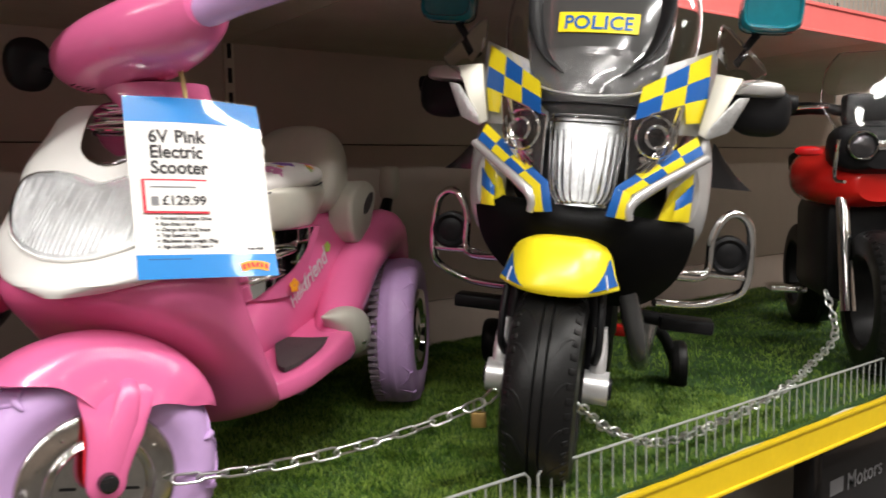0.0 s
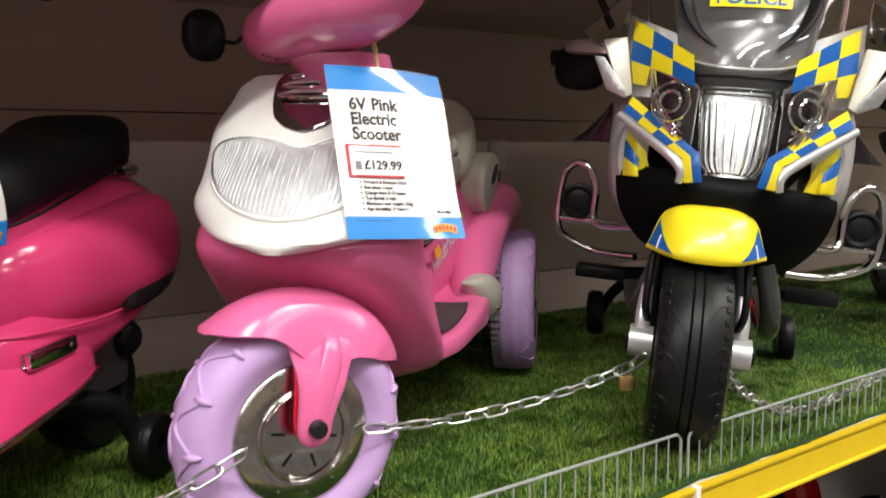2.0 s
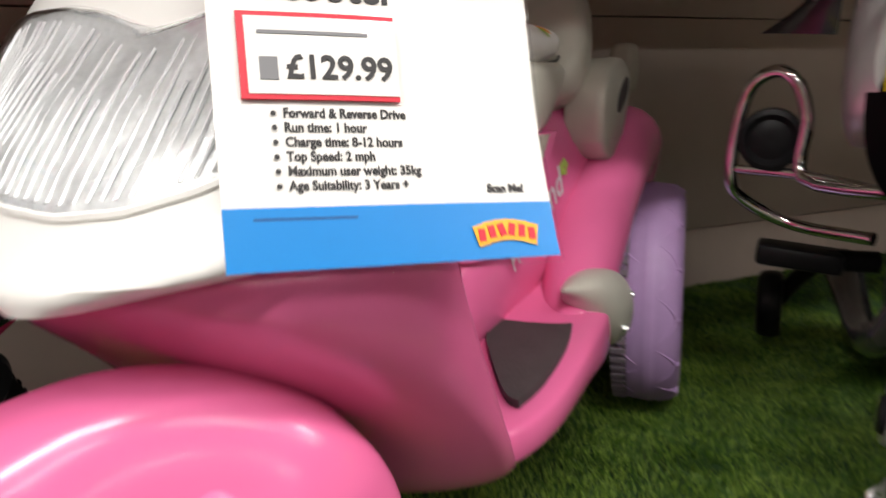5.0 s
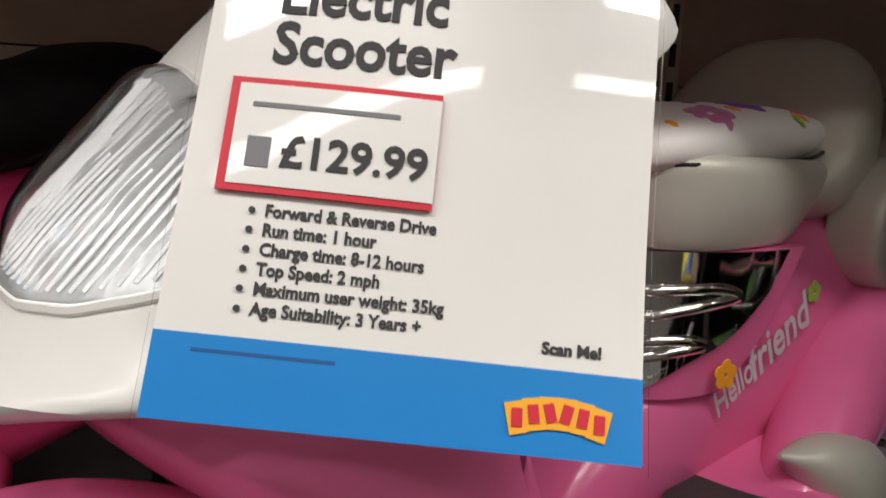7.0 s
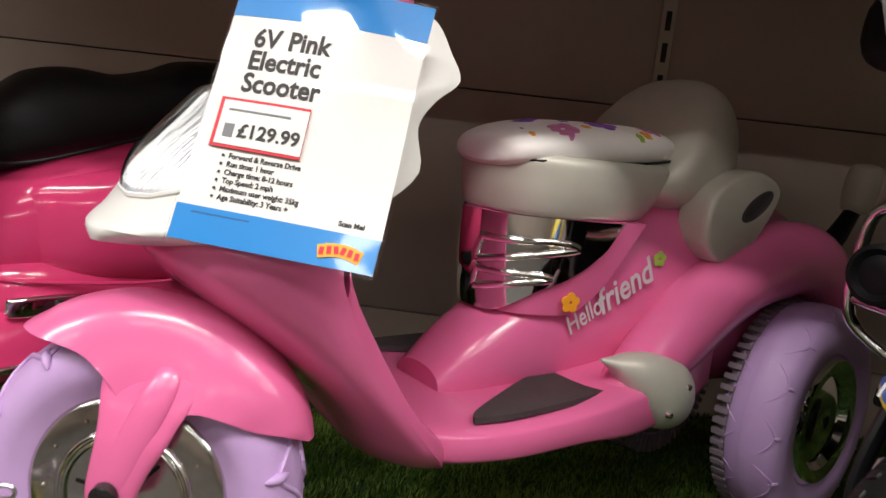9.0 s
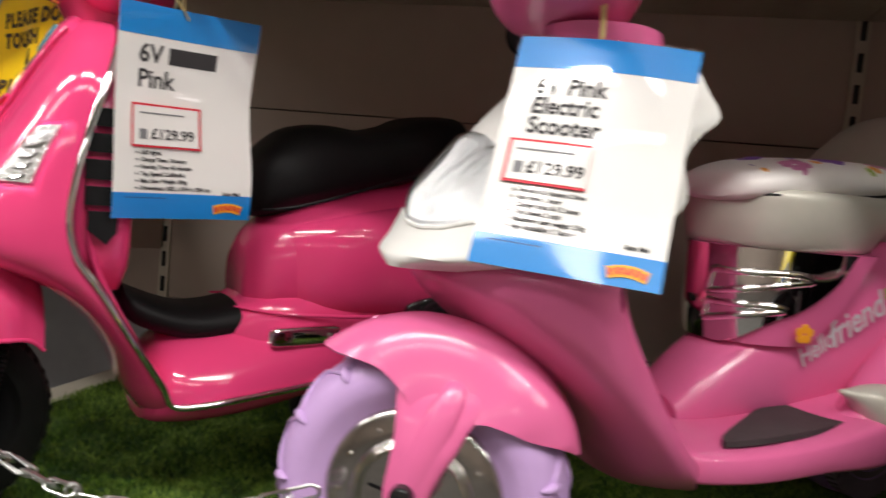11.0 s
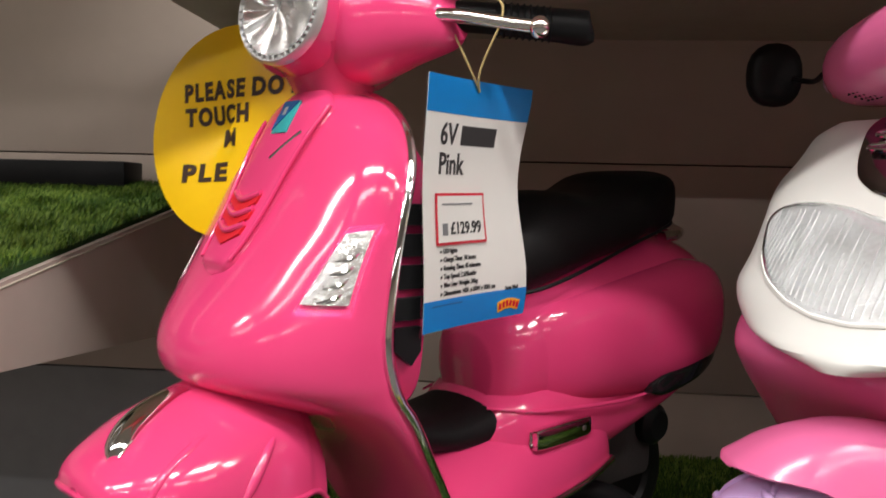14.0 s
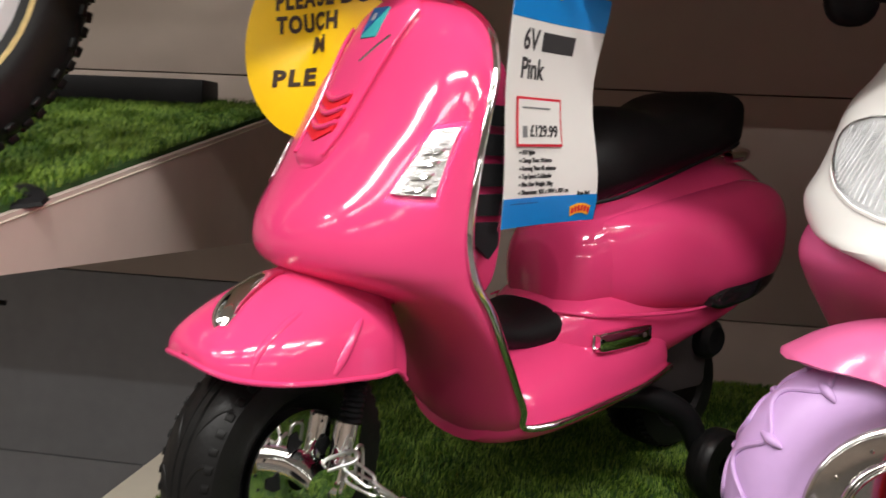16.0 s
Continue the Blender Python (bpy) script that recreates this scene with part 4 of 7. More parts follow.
# white fairing with two lamps
fm = pose(-0.0742, 0.0175, 0, 0, 0, 7.7)
fair = Shell([(0.328, 0.090, -0.0376, 0.043, 2.1), (0.339, 0.090, -0.0335, 0.097, 2.1), (0.352, 0.0720, -0.0442, 0.1256, 2.1), (0.377, 0.0500, -0.0648, 0.1461, 2.1), (0.404, 0.0240, -0.0960, 0.1485, 2.1), (0.437, -0.0115, -0.0950, 0.1427, 2.1),
              (0.458, -0.0280, -0.1091, 0.1436, 2.1), (0.476, -0.0440, -0.1310, 0.1443, 2.1), (0.498, -0.0662, -0.1320, 0.129, 2.1), (0.52, -0.0885, -0.1280, 0.114, 2.1), (0.533, -0.1046, -0.1220, 0.090, 2.0)])
fairing = part("headlamp_fairing", move(fair.sheet(-0.004, 48, up=40), fm), WHITE, pink, "glossy white headlamp fairing")
P = []
for v in np.linspace(0.605, 0.995, 16):
    half = 0.34 * ((v - 0.60) / 0.395) ** 0.5
    P.append([fair.at(v, half * q) + fair.normal(v, half * q) * (0.0006 + 0.0028 * (1 - q ** 4)) for q in np.linspace(-1, 1, 17)])
part("nose_panel", move(skin(np.array(P), 0.0012), fm), SMOKED_CHROME, fairing, "dark mirror-like nose panel between the horns")
part("nose_rim", move(tube([P[i][0] for i in range(15, -1, -3)] + [P[i][-1] for i in range(0, 16, 3)], 0.0012, 6, 3), fm), CHROME, fairing)
for v in (0.80, 0.855, 0.91):
    loop = []
    for t in np.linspace(0, 2 * math.pi, 17)[:-1]:
        vv, th = v + 0.018 * math.sin(t), 0.19 * math.cos(t)
        loop.append(fair.at(vv, th) + fair.normal(vv, th) * 0.0085)
    part("nose_bar", move(tube(loop, 0.0023, 8, 2, closed=True), fm), CHROME, fairing, "chrome nose loop")
# one wide lens, pointed towards its foot, over a bright bowl
def lens_edge(u):
    """Lower and upper v of the lens at u from -1 to 1 across it."""
    q = abs(u)
    low = np.interp(q, (0, 0.2, 0.4, 0.6, 0.8, 0.93, 1.0), (0.245, 0.255, 0.285, 0.335, 0.400, 0.455, 0.490))
    high = np.interp(q, (0, 0.1, 0.25, 0.45, 0.65, 0.82, 0.94, 1.0), (0.505, 0.520, 0.552, 0.573, 0.572, 0.553, 0.522, 0.496))
    return float(low), float(high)


def lens_grid(lift, dome, scale=1.0, ripple=0.0):
    P = []
    for u in np.linspace(-0.999, 0.999, 41):
        a, b = lens_edge(u)
        mid = (a + b) / 2
        row = []
        for w in np.linspace(-1, 1, 15):
            v, th = mid + (b - a) / 2 * w * scale, 0.60 * u * scale
            up = (dome + ripple * math.sin(21 * u + 1.5 * w) * math.cos(5 * w)) * (1 - abs(u) ** 4) * (1 - w ** 4)
            row.append(fair.at(v, th) + fair.normal(v, th) * (lift + up))
        P.append(row)
    return np.array(P)


part("lamp_bowl", move(skin(lens_grid(0.0022, 0.0, 1.0, 0.0014), 0.001), fm), LAMP_BOWL, fairing, "bright silver lamp bowl")
lens_ob = part("lamp_lens", move(skin(lens_grid(0.0035, 0.010), 0.002), fm), LENS, fairing, "wide clear ribbed headlamp lens")
for k in range(45):
    u = -0.93 + 1.86 * k / 44
    a, b = lens_edge(u)
    pts = []
    for w in (0.05, 0.25, 0.45, 0.65, 0.85) if k % 3 else (0.05, 0.2, 0.35, 0.5, 0.6):
        v, th = a + (b - a) * w, 0.60 * u
        ww = 2 * w - 1
        pts.append(fair.at(v, th) + fair.normal(v, th) * 0.0026)
    part("lens_rib", move(tube(pts, 0.0010, 5, 2), fm), SILVER_PAINT, lens_ob)
rim_pts = [lens_grid(0.001, 0.0, 1.02)[i, 0] for i in range(0, 41, 2)] + [lens_grid(0.001, 0.0, 1.02)[i, -1] for i in range(40, -1, -2)]
part("lens_bezel", move(tube(rim_pts, 0.0022, 6, 2, closed=True), fm), WHITE, fairing)

# steering column, bar housing, grips and mirror, all turned with the wheel
hm = Matrix.Translation((-0.135, 0.0, -0.010)) @ pose(0, 0, 0, 0, 0, BAR_TURN)
part("steering_neck", move(loft([ring(-0.085, 0, 0.44, 0.035, 0.05, 2.2, axis="z"), ring(-0.080, 0, 0.50, 0.040, 0.060, 2.2, axis="z"), ring(-0.050, 0, 0.56, 0.055, 0.072, 2.2, axis="z")], 4), hm), PINK, pink)
pod_rings = []
POD = ((-0.160, 0.006, 0.006, -0.045, 0.583), (-0.150, 0.028, 0.015, -0.04, 0.584), (-0.11, 0.050, 0.027, -0.03, 0.587), (-0.05, 0.066, 0.035, -0.015, 0.592), (0.02, 0.070, 0.039, -0.012, 0.598), (0.09, 0.060, 0.039, -0.02, 0.609), (0.135, 0.040, 0.033, -0.035, 0.623), (0.155, 0.025, 0.024, -0.04, 0.631))
for y, rx, rz, x, z in POD:
    pod_rings.append(ring(x, y, z, rx, rz, 2.2, 28, "y"))
housing = part("bar_housing", move(loft(pod_rings, 5), hm), PINK, pink)
pod_t = np.array(POD).T
for py, turn in ((-0.115, -38), (-0.085, -62), (-0.03, -55), (0.035, -50), (0.085, -30), (0.10, -22), (0.095, -60)):
    rx, rz, px, pz = (float(np.interp(py, pod_t[0], pod_t[k])) for k in (1, 2, 3, 4))
    a = math.radians(turn)
    part("screw_hole", move(lathe([(0, 0.0012), (0.0026, 0.001), (0.0032, -0.001)], 12, "x", (0, 0, 0)), hm @ pose(px + rx * math.cos(a), py, pz + rz * math.sin(a), 0, -turn * 0.9, 0)), VENT_RED, housing, "dark red screw hole")
for k in range(14):
    gx, gy = 0.006 * (k % 4), -0.018 + 0.007 * (k // 4)
    part("speaker_hole", move(lathe([(0, 0.001), (0.0011, 0.0008), (0.0013, -0.001)], 8, "z", (0, 0, 0)), hm @ pose(0.010 + gx, gy - 0.03, float(np.interp(gy - 0.03, pod_t[0], pod_t[4])) - float(np.interp(gy - 0.03, pod_t[0], pod_t[2])) * math.sqrt(max(0.05, 1 - ((0.022 + gx) / 0.067) ** 2)) - 0.0006)), BLACK, housing)
for side in (1, -1):
    part("grip", move(tube([(-0.04, side * 0.150, 0.625 if side > 0 else 0.59), (-0.055, side * 0.20, 0.635 if side > 0 else 0.60), (-0.075, side * 0.255, 0.645 if side > 0 else 0.61)], [0.018, 0.019, 0.021], 16, 5), hm), LILAC, pink, "lilac handlebar grip")
part("mirror", move(loft([ring(0, -0.0, 0, 0.0005, 0.0005, 2, 20, "y"), ring(0, -0.003, 0, 0.026, 0.031, 2.4, 20, "y"), ring(0, 0.010, 0, 0.031, 0.035, 2.4, 20, "y"), ring(0, 0.022, 0, 0.023, 0.027, 2.2, 20, "y"), ring(0, 0.03, 0, 0.006, 0.008, 2, 20, "y")], 4),
                    pose(-0.230, -0.192, 0.596, 0, 0, 150)), BLACK, pink, "round black rear-view mirror")
part("mirror_arm", tube([(-0.236, -0.176, 0.590), (-0.232, -0.15, 0.584), (-0.20, -0.12, 0.585)], 0.003, 8, 3), BLACK, pink)

# side lettering and small printed flowers
sx = Matrix(((-1, 0, 0), (0, 0, 1), (0, 1, 0))).to_4x4()      # writing reads backwards along the bike on its left side
write(pink, "Hello", 0.030, PRINT_SILVER, pose(-0.455, 0.0635, 0.240, 0, 0, -9) @ sx @ pose(0, 0, 0, 0, 0, 34), name="side_lettering", label="silver script lettering", shear=0.22, bold=0.0003, squeeze=0.72)
write(pink, "friend", 0.040, PRINT_SILVER, pose(-0.492, 0.0695, 0.262, 0, 0, -11) @ sx @ pose(0, 0, 0, 0, 0, 34), name="side_lettering", label="silver script lettering", shear=0.30, bold=0.0006, squeeze=0.80)
part("sticker_flower", flower(bmesh.new(), None, 0.012, pose(-0.4400, 0.0735, 0.278, 0, 0, -14) @ sx), PRINT_ORANGE, pink)
part("sticker_flower", flower(bmesh.new(), None, 0.010, pose(-0.560, 0.0790, 0.326, 0, 0, -9) @ sx), PRINT_GREEN, pink)

# ---- hot pink retro electric scooter ----
retro = thing("retro_scooter", pose(-0.277, 0.728, GROUND, 0, 0, 226), "glossy hot pink retro toy scooter with black seat and chrome trim", "toy scooter", "toy bikes on the display shelf")
VST = 15.0
VW = Vector((0.0, 0.0, 0.106))
vm, vt = wheel(retro, 0.113, 0.074, RUBBER, VW, VST, "road", 0.60, "black rubber front wheel", name="front_wheel")
part("wheel_rim", move(lathe([(0.0, 0.012), (0.03, 0.014), (0.052, 0.010), (0.060, 0.024), (0.068, 0.030), (0.070, 0.022), (0.070, -0.02), (0.05, -0.012), (0.0, -0.012)], 40), vm), BLACK, vt)
# brake disc with holes, hub and nut
bm = bmesh.new()
outer = [(0.058 * math.cos(2 * math.pi * i / 48), 0.058 * math.sin(2 * math.pi * i / 48)) for i in range(48)]
wave = [(0.016 * math.cos(2 * math.pi * i / 48), 0.016 * math.sin(2 * math.pi * i / 48)) for i in range(48)]
layers = []
for y0 in (0.0435, 0.0415):
    layers.append(([bm.verts.new((x, y0, z)) for x, z in outer], [bm.verts.new((x, y0, z)) for x, z in wave]))
(a, b), (c, d) = layers
for i in range(48):
    j = (i + 1) % 48
    bm.faces.new((a[i], a[j], b[j], b[i]))
    bm.faces.new((c[i], d[i], d[j], c[j]))
    bm.faces.new((a[i], c[i], c[j], a[j]))
hubm = vm @ pose(0.012, 0, 0.004)
disc = part("brake_disc", move(bm, hubm), CHROME, vt, "chrome brake disc with holes")
for i in range(24):
    a = 2 * math.pi * i / 24
    rr = 0.049 + 0.0045 * (i % 2)
    part("disc_hole", move(lathe([(0, 0.0441), (0.0013, 0.0441), (0.0017, 0.0434)], 8, at=(rr * math.cos(a), 0, rr * math.sin(a))), hubm), BLACK, disc)
for i in range(5):
    a0 = 2 * math.pi * i / 5
    arc = [(r * math.cos(a0 + w), r * math.sin(a0 + w)) for r, w in ((0.026, -0.30), (0.034, -0.22), (0.041, -0.05), (0.041, 0.16), (0.033, 0.20), (0.029, 0.34), (0.025, 0.10))]
    part("disc_window", move(plate(arc, 0.0006, Matrix(((1, 0, 0, 0), (0, 0, -1, 0.0439), (0, 1, 0, 0), (0, 0, 0, 1)))), hubm), BLACK, disc)
part("front_hub", move(lathe([(0, 0.072), (0.008, 0.072), (0.010, 0.070), (0.013, 0.070), (0.0155, 0.066), (0.0155, 0.048), (0.020, 0.046), (0.020, 0.03)], 28), vm @ pose(-0.020, 0, -0.014)), CHROME, vt, "chrome hub with axle nut")
part("caliper", move(tube([(0.016, 0.044, 0.012), (0.018, 0.062, 0.011), (0.021, 0.080, 0.008)], [0.0150, 0.0140, 0.0140], 20, 2), vm), CHROME, vt)
# front strut with bellows
part("strut", move(tube([(-0.018, 0.060, -0.012), (-0.031, 0.060, 0.045)], [0.013, 0.0125], 16, 2), vm), CHROME, retro, "chrome front strut")
bm = bmesh.new()
prof = []
for i in range(11):
    prof += [(0.0085, i * 0.005), (0.0115, i * 0.005 + 0.0025)]
lathe(prof, 18, "z", bm=bm)
part("bellows", move(bm, vm @ pose(-0.031, 0.060, 0.044, 0, -13, 0)), BLACK, retro, "black rubber bellows")

# front mudguard
vg = pose(-0.0142, 0.0105, 0.106, 0, 0, 6.1)
rows = []
for x, zc, ze, w in ((0.1136, 0.1215, 0.1175, 0.0075), (0.1106, 0.130, 0.115, 0.036), (0.0988, 0.142, 0.111, 0.058), (0.0731, 0.1575, 0.107, 0.075), (0.0395, 0.1735, 0.1035, 0.082), (0.004, 0.186, 0.101, 0.0834), (-0.0280, 0.1905, 0.0985, 0.0825), (-0.0450, 0.186, 0.098, 0.0785), (-0.0560, 0.179, 0.096, 0.073), (-0.0660, 0.169, 0.091, 0.069), (-0.0740, 0.156, 0.083, 0.066)):
    rows.append([(x, w * sup(math.sin(s * math.pi / 2), 2 / 2.4), ze + (zc - ze) * sup(math.cos(s * math.pi / 2), 2 / 2.4) if abs(s) < 1 else ze) for s in np.linspace(-1, 1, 25)])
P = smooth_rows(rows, 6)
guard = part("front_mudguard", move(skin(P, -0.004), vg), HOT_PINK, retro)
edge = [P[i][0] for i in range(len(P) - 1, -1, -3)] + [P[i][-1] for i in range(0, len(P), 3)]
part("guard_lip", move(tube(edge, 0.0024, 8, 2), vg), HOT_PINK, guard)
for side in (1, -1):
    part("guard_crease", move(tube([(0.010, side * 0.0500, 0.1672), (0.0417, side * 0.0560, 0.1550), (0.0673, side * 0.0598, 0.1407), (0.0830, side * 0.0625, 0.1270), (0.0885, side * 0.0645, 0.1126)], [0.001, 0.0042, 0.0046, 0.0042, 0.002], 10, 4), vg), HOT_PINK, guard)
    part("guard_rib", move(tube([(-0.020, side * 0.068, 0.154), (-0.0089, side * 0.0735, 0.1450), (0.0019, side * 0.0780, 0.1325), (0.0127, side * 0.0805, 0.1185), (0.0200, side * 0.0810, 0.1080)], [0.001, 0.0042, 0.0048, 0.0048, 0.003], 10, 4), vg), HOT_PINK, guard)
crest = [(0.0200, -0.001, 0.1815), (0.0330, -0.003, 0.1780), (0.0520, -0.001, 0.1695), (0.0710, 0.005, 0.1600), (0.0855, 0.0150, 0.1510), (0.0930, 0.0235, 0.1445)]
part("crest", move(tube(crest, [0.004, 0.0090, 0.0125, 0.0135, 0.0115, 0.0055], 16, 5, flat=0.8), vg), CHROME, guard, "curved chrome crest on the mudguard")

# leg shield
shield = Shell([(0.092, -0.214, -0.228, 0.040, 2.2), (0.128, -0.186, -0.221, 0.096, 2.3), (0.180, -0.163, -0.188, 0.115, 2.2), (0.230, -0.124, -0.155, 0.127, 2.2), (0.262, -0.075, -0.135, 0.133, 2.1),
                (0.284, -0.012, -0.118, 0.135, 2.0), (0.302, 0.014, -0.108, 0.137, 2.0), (0.335, 0.012, -0.101, 0.138, 2.0), (0.384, -0.021, -0.107, 0.136, 2.15), (0.430, -0.050, -0.118, 0.132, 2.3),
                (0.475, -0.073, -0.132, 0.124, 2.35), (0.510, -0.092, -0.142, 0.102, 2.3), (0.532, -0.104, -0.147, 0.066, 2.1), (0.543, -0.113, -0.147, 0.032, 2.0)], 5)
leg = part("leg_shield", shield.sheet(-0.008, 48, up=52), HOT_PINK, retro)
part("shield_back", loft([ring(-0.225, 0, 0.13, 0.092, 0.010, 4), ring(-0.180, 0, 0.20, 0.105, 0.012, 4), ring(-0.128, 0, 0.30, 0.122, 0.014, 4), ring(-0.122, 0, 0.40, 0.120, 0.014, 4), ring(-0.142, 0, 0.49, 0.108, 0.012, 4), ring(-0.150, 0, 0.530, 0.05, 0.01, 3)], 5), HOT_PINK, retro)
# knee box behind the shield with dark louvres in its flanks
part("knee_box", loft([ring(-0.150, 0, 0.255, 0.020, 0.080, 3, 32, "z"), ring(-0.140, 0, 0.285, 0.032, 0.108, 5, 32, "z"), ring(-0.136, 0, 0.34, 0.036, 0.1165, 6, 32, "z"), ring(-0.138, 0, 0.42, 0.036, 0.116, 6, 32, "z"), ring(-0.150, 0, 0.48, 0.030, 0.100, 5, 32, "z"), ring(-0.158, 0, 0.525, 0.016, 0.05, 4, 32, "z")], 4), HOT_PINK, retro)
for side in (1, -1):
    for z0, z1, x0, x1 in ((0.309, 0.342, -0.150, -0.122), (0.348, 0.367, -0.156, -0.119), (0.374, 0.394, -0.158, -0.118), (0.401, 0.420, -0.158, -0.119), (0.427, 0.445, -0.158, -0.122)):
        out = [(x1, z1), (x0, z1), (x0, z0 + (0.012 if z0 < 0.31 else 0)), ((x0 + x1) / 2 - 0.004, z0), (x1, z0 + (0.014 if z0 < 0.31 else 0))]
        part("glove_slot", plate(out if side > 0 else out[::-1], 0.006, pose(0, side * 0.1185, 0, 90, 0, 0)), BLACK, retro, "dark louvre slot")
path = [shield.at(v, 0.998) + np.array([-0.003, 0.0015, 0]) for v in np.linspace(0.075, 0.99, 26)]
path_r = [p * np.array([1, -1, 1]) for p in path]
for p in (path, path_r):
    side = 1 if p is path else -1
    full = [np.array([-0.455, side * 0.0985, 0.161]), np.array([-0.40, side * 0.1065, 0.148]), np.array([-0.32, side * 0.1095, 0.137]), np.array([-0.255, side * 0.1095, 0.129])] + list(p)
    part("chrome_trim", tube(full, 0.0042, 10, 3), CHROME, retro, "thin chrome edge trim")
# horn cover with badge and red vents
P = []
for z, half in ((0.381, 0.004), (0.384, 0.018), (0.390, 0.027), (0.402, 0.032), (0.43, 0.0365), (0.465, 0.042), (0.50, 0.048), (0.525, 0.051), (0.541, 0.028)):
    P.append([shield.over(half * s, z, 0.0068 * (1 - abs(s) ** 10) * (1 if z > 0.384 else 0.3) - 0.001) for s in np.linspace(-1, 1, 25)])
part("horn_cover", skin(smooth_rows(P, 4)), HOT_PINK, leg)
for side in (1, -1):
    part("cover_ridge", tube([shield.over(side * h, z, 0.0052) for z, h in ((0.392, 0.0255), (0.41, 0.0310), (0.44, 0.0357), (0.47, 0.0407), (0.50, 0.0460), (0.524, 0.0488))], 0.0021, 8, 4), HOT_PINK, leg)


def on_shield(v, th, lift):
    p, n = Vector(shield.at(v, th)), Vector(shield.normal(v, th))
    upv = Vector(shield.at(v + 0.01, th) - shield.at(v - 0.01, th)).normalized()
    side = upv.cross(n).normalized()
    return Matrix((side, upv, n)).transposed().to_4x4(), p + n * lift


def shield_m(v, th, lift):
    r, p = on_shield(v, th, lift)
    return Matrix.Translation(p) @ r


bmx = shield_m(shield.find(0, 0.516)[0], 0.0, 0.0062)
part("badge", boxed(-0.0130, 0.0130, -0.0165, 0.0165, -0.001, 0.001, bevel=0.0005, m=bmx), BADGE_TEAL, leg, "small teal and blue enamel badge")
part("badge_half", plate([(-0.0130, 0.0165), (-0.0130, -0.0135), (0.0130, 0.0165)], 0.0006, bmx @ pose(0, 0, 0.0017)), BADGE_BLUE, leg)
part("badge_mark", boxed(-0.0065, -0.0015, 0.002, 0.010, 0.0016, 0.0022, m=bmx), SILVER_PAINT, leg)
for k, v in enumerate([shield.find(0, z)[0] for z in (0.438, 0.4245, 0.411)]):
    mm = shield_m(v, 0.0, 0.0062)
    h = 0.0042
    pts = [(-0.0265, 0.006 + h), (0, -0.003 + h), (0.0235, 0.006 + h), (0.0215, 0.0055 - h), (0, -0.0055 - h), (-0.0245, 0.0055 - h)]
    part("vent_slit", plate(pts, 0.003, mm @ pose(0, 0, 0.0015)), VENT_RED, leg, "red horn vent slit")
    part("vent_brow", tube([mm @ Vector((-0.0225, 0.011, 0.001)), mm @ Vector((0, 0.003, 0.003)), mm @ Vector((0.0225, 0.011, 0.001))], 0.0028, 8, 4), HOT_PINK, leg)
mm = shield_m(0.80, 0.10, 0.006)
part("script_badge", tube([mm @ Vector((x, y, 0)) for x, y in ((-0.018, -0.012), (-0.009, -0.004), (0.0, 0.003), (0.014, 0.012))], 0.0011, 6, 4), CHROME, leg, "small slanting chrome script badge")
# indicators
for side in (1, -1):
    quad = [(side * 0.1180, 0.4240), (side * 0.1305, 0.4285), (side * 0.1315, 0.3600), (side * 0.1060, 0.3600)]
    ind = part("indicator", shield.panel(quad, 0.0042, 6, 10), LENS, leg, "clear wedge-shaped indicator lens")
    part("indicator_foil", shield.panel(quad, 0.0050, 6, 12, inset=0.16), CRUMPLED, ind, "bright reflector foil")
    for k in range(4):
        z = 0.367 + 0.0105 * k
        part("foil_step", tube([shield.over(side * (0.1165 + 0.0008 * k), z, 0.0052), shield.over(side * (0.1230 + 0.0006 * k), z + 0.002, 0.0056), shield.over(side * (0.1260 + 0.0004 * k), z + 0.007, 0.0054)], [0.0008, 0.0022, 0.0008], 6, 3), CHROME, ind)
    bm = bmesh.new()
    for (y0, z0), (y1, z1), n in ((quad[1], quad[2], 26), (quad[0], quad[3], 26), (quad[2], quad[3], 12)):
        for i in range(n):
            t = (i + 0.5) / n
            yy, zz = y0 + (y1 - y0) * t, z0 + (z1 - z0) * t
            yy, zz = yy + (side * 0.1215 - yy) * 0.07, zz + (0.393 - zz) * 0.03
            bmesh.ops.create_icosphere(bm, subdivisions=1, radius=0.0013, matrix=Matrix.Translation(shield.over(yy, zz, 0.0044)))
    tagged(part("bead_edging", bm, LENS, ind), kind="stuff")

# floor with rubber mat
part("floor_pan", loft([ring(-0.202, 0, 0.124, 0.066, 0.030, 2.2, 36, zlow=1.0), ring(-0.220, 0, 0.130, 0.096, 0.060, 2.0, 36, zlow=0.68), ring(-0.27, 0, 0.131, 0.106, 0.078, 1.9, 36, zlow=0.54), ring(-0.34, 0, 0.138, 0.105, 0.088, 1.9, 36, zlow=0.44), ring(-0.41, 0, 0.147, 0.102, 0.095, 2.0, 36, zlow=0.25), ring(-0.46, 0, 0.160, 0.092, 0.085, 2.0, 36, zlow=0.2), ring(-0.475, 0, 0.165, 0.05, 0.03, 2.2, 36, zlow=0.5)], 5), HOT_PINK, retro)
part("floor_mat", loft([ring(-0.176, 0, 0.245, 0.040, 0.012, 2.4, 24), ring(-0.192, 0, 0.226, 0.054, 0.020, 2.4, 24), ring(-0.25, 0, 0.208, 0.060, 0.021, 2.4, 24), ring(-0.31, 0, 0.212, 0.062, 0.026, 2.4, 24), ring(-0.355, 0, 0.232, 0.056, 0.026, 2.4, 24), ring(-0.378, 0, 0.244, 0.03, 0.010, 2.2, 24)], 5), VINYL, retro, "black rubber floor mat")
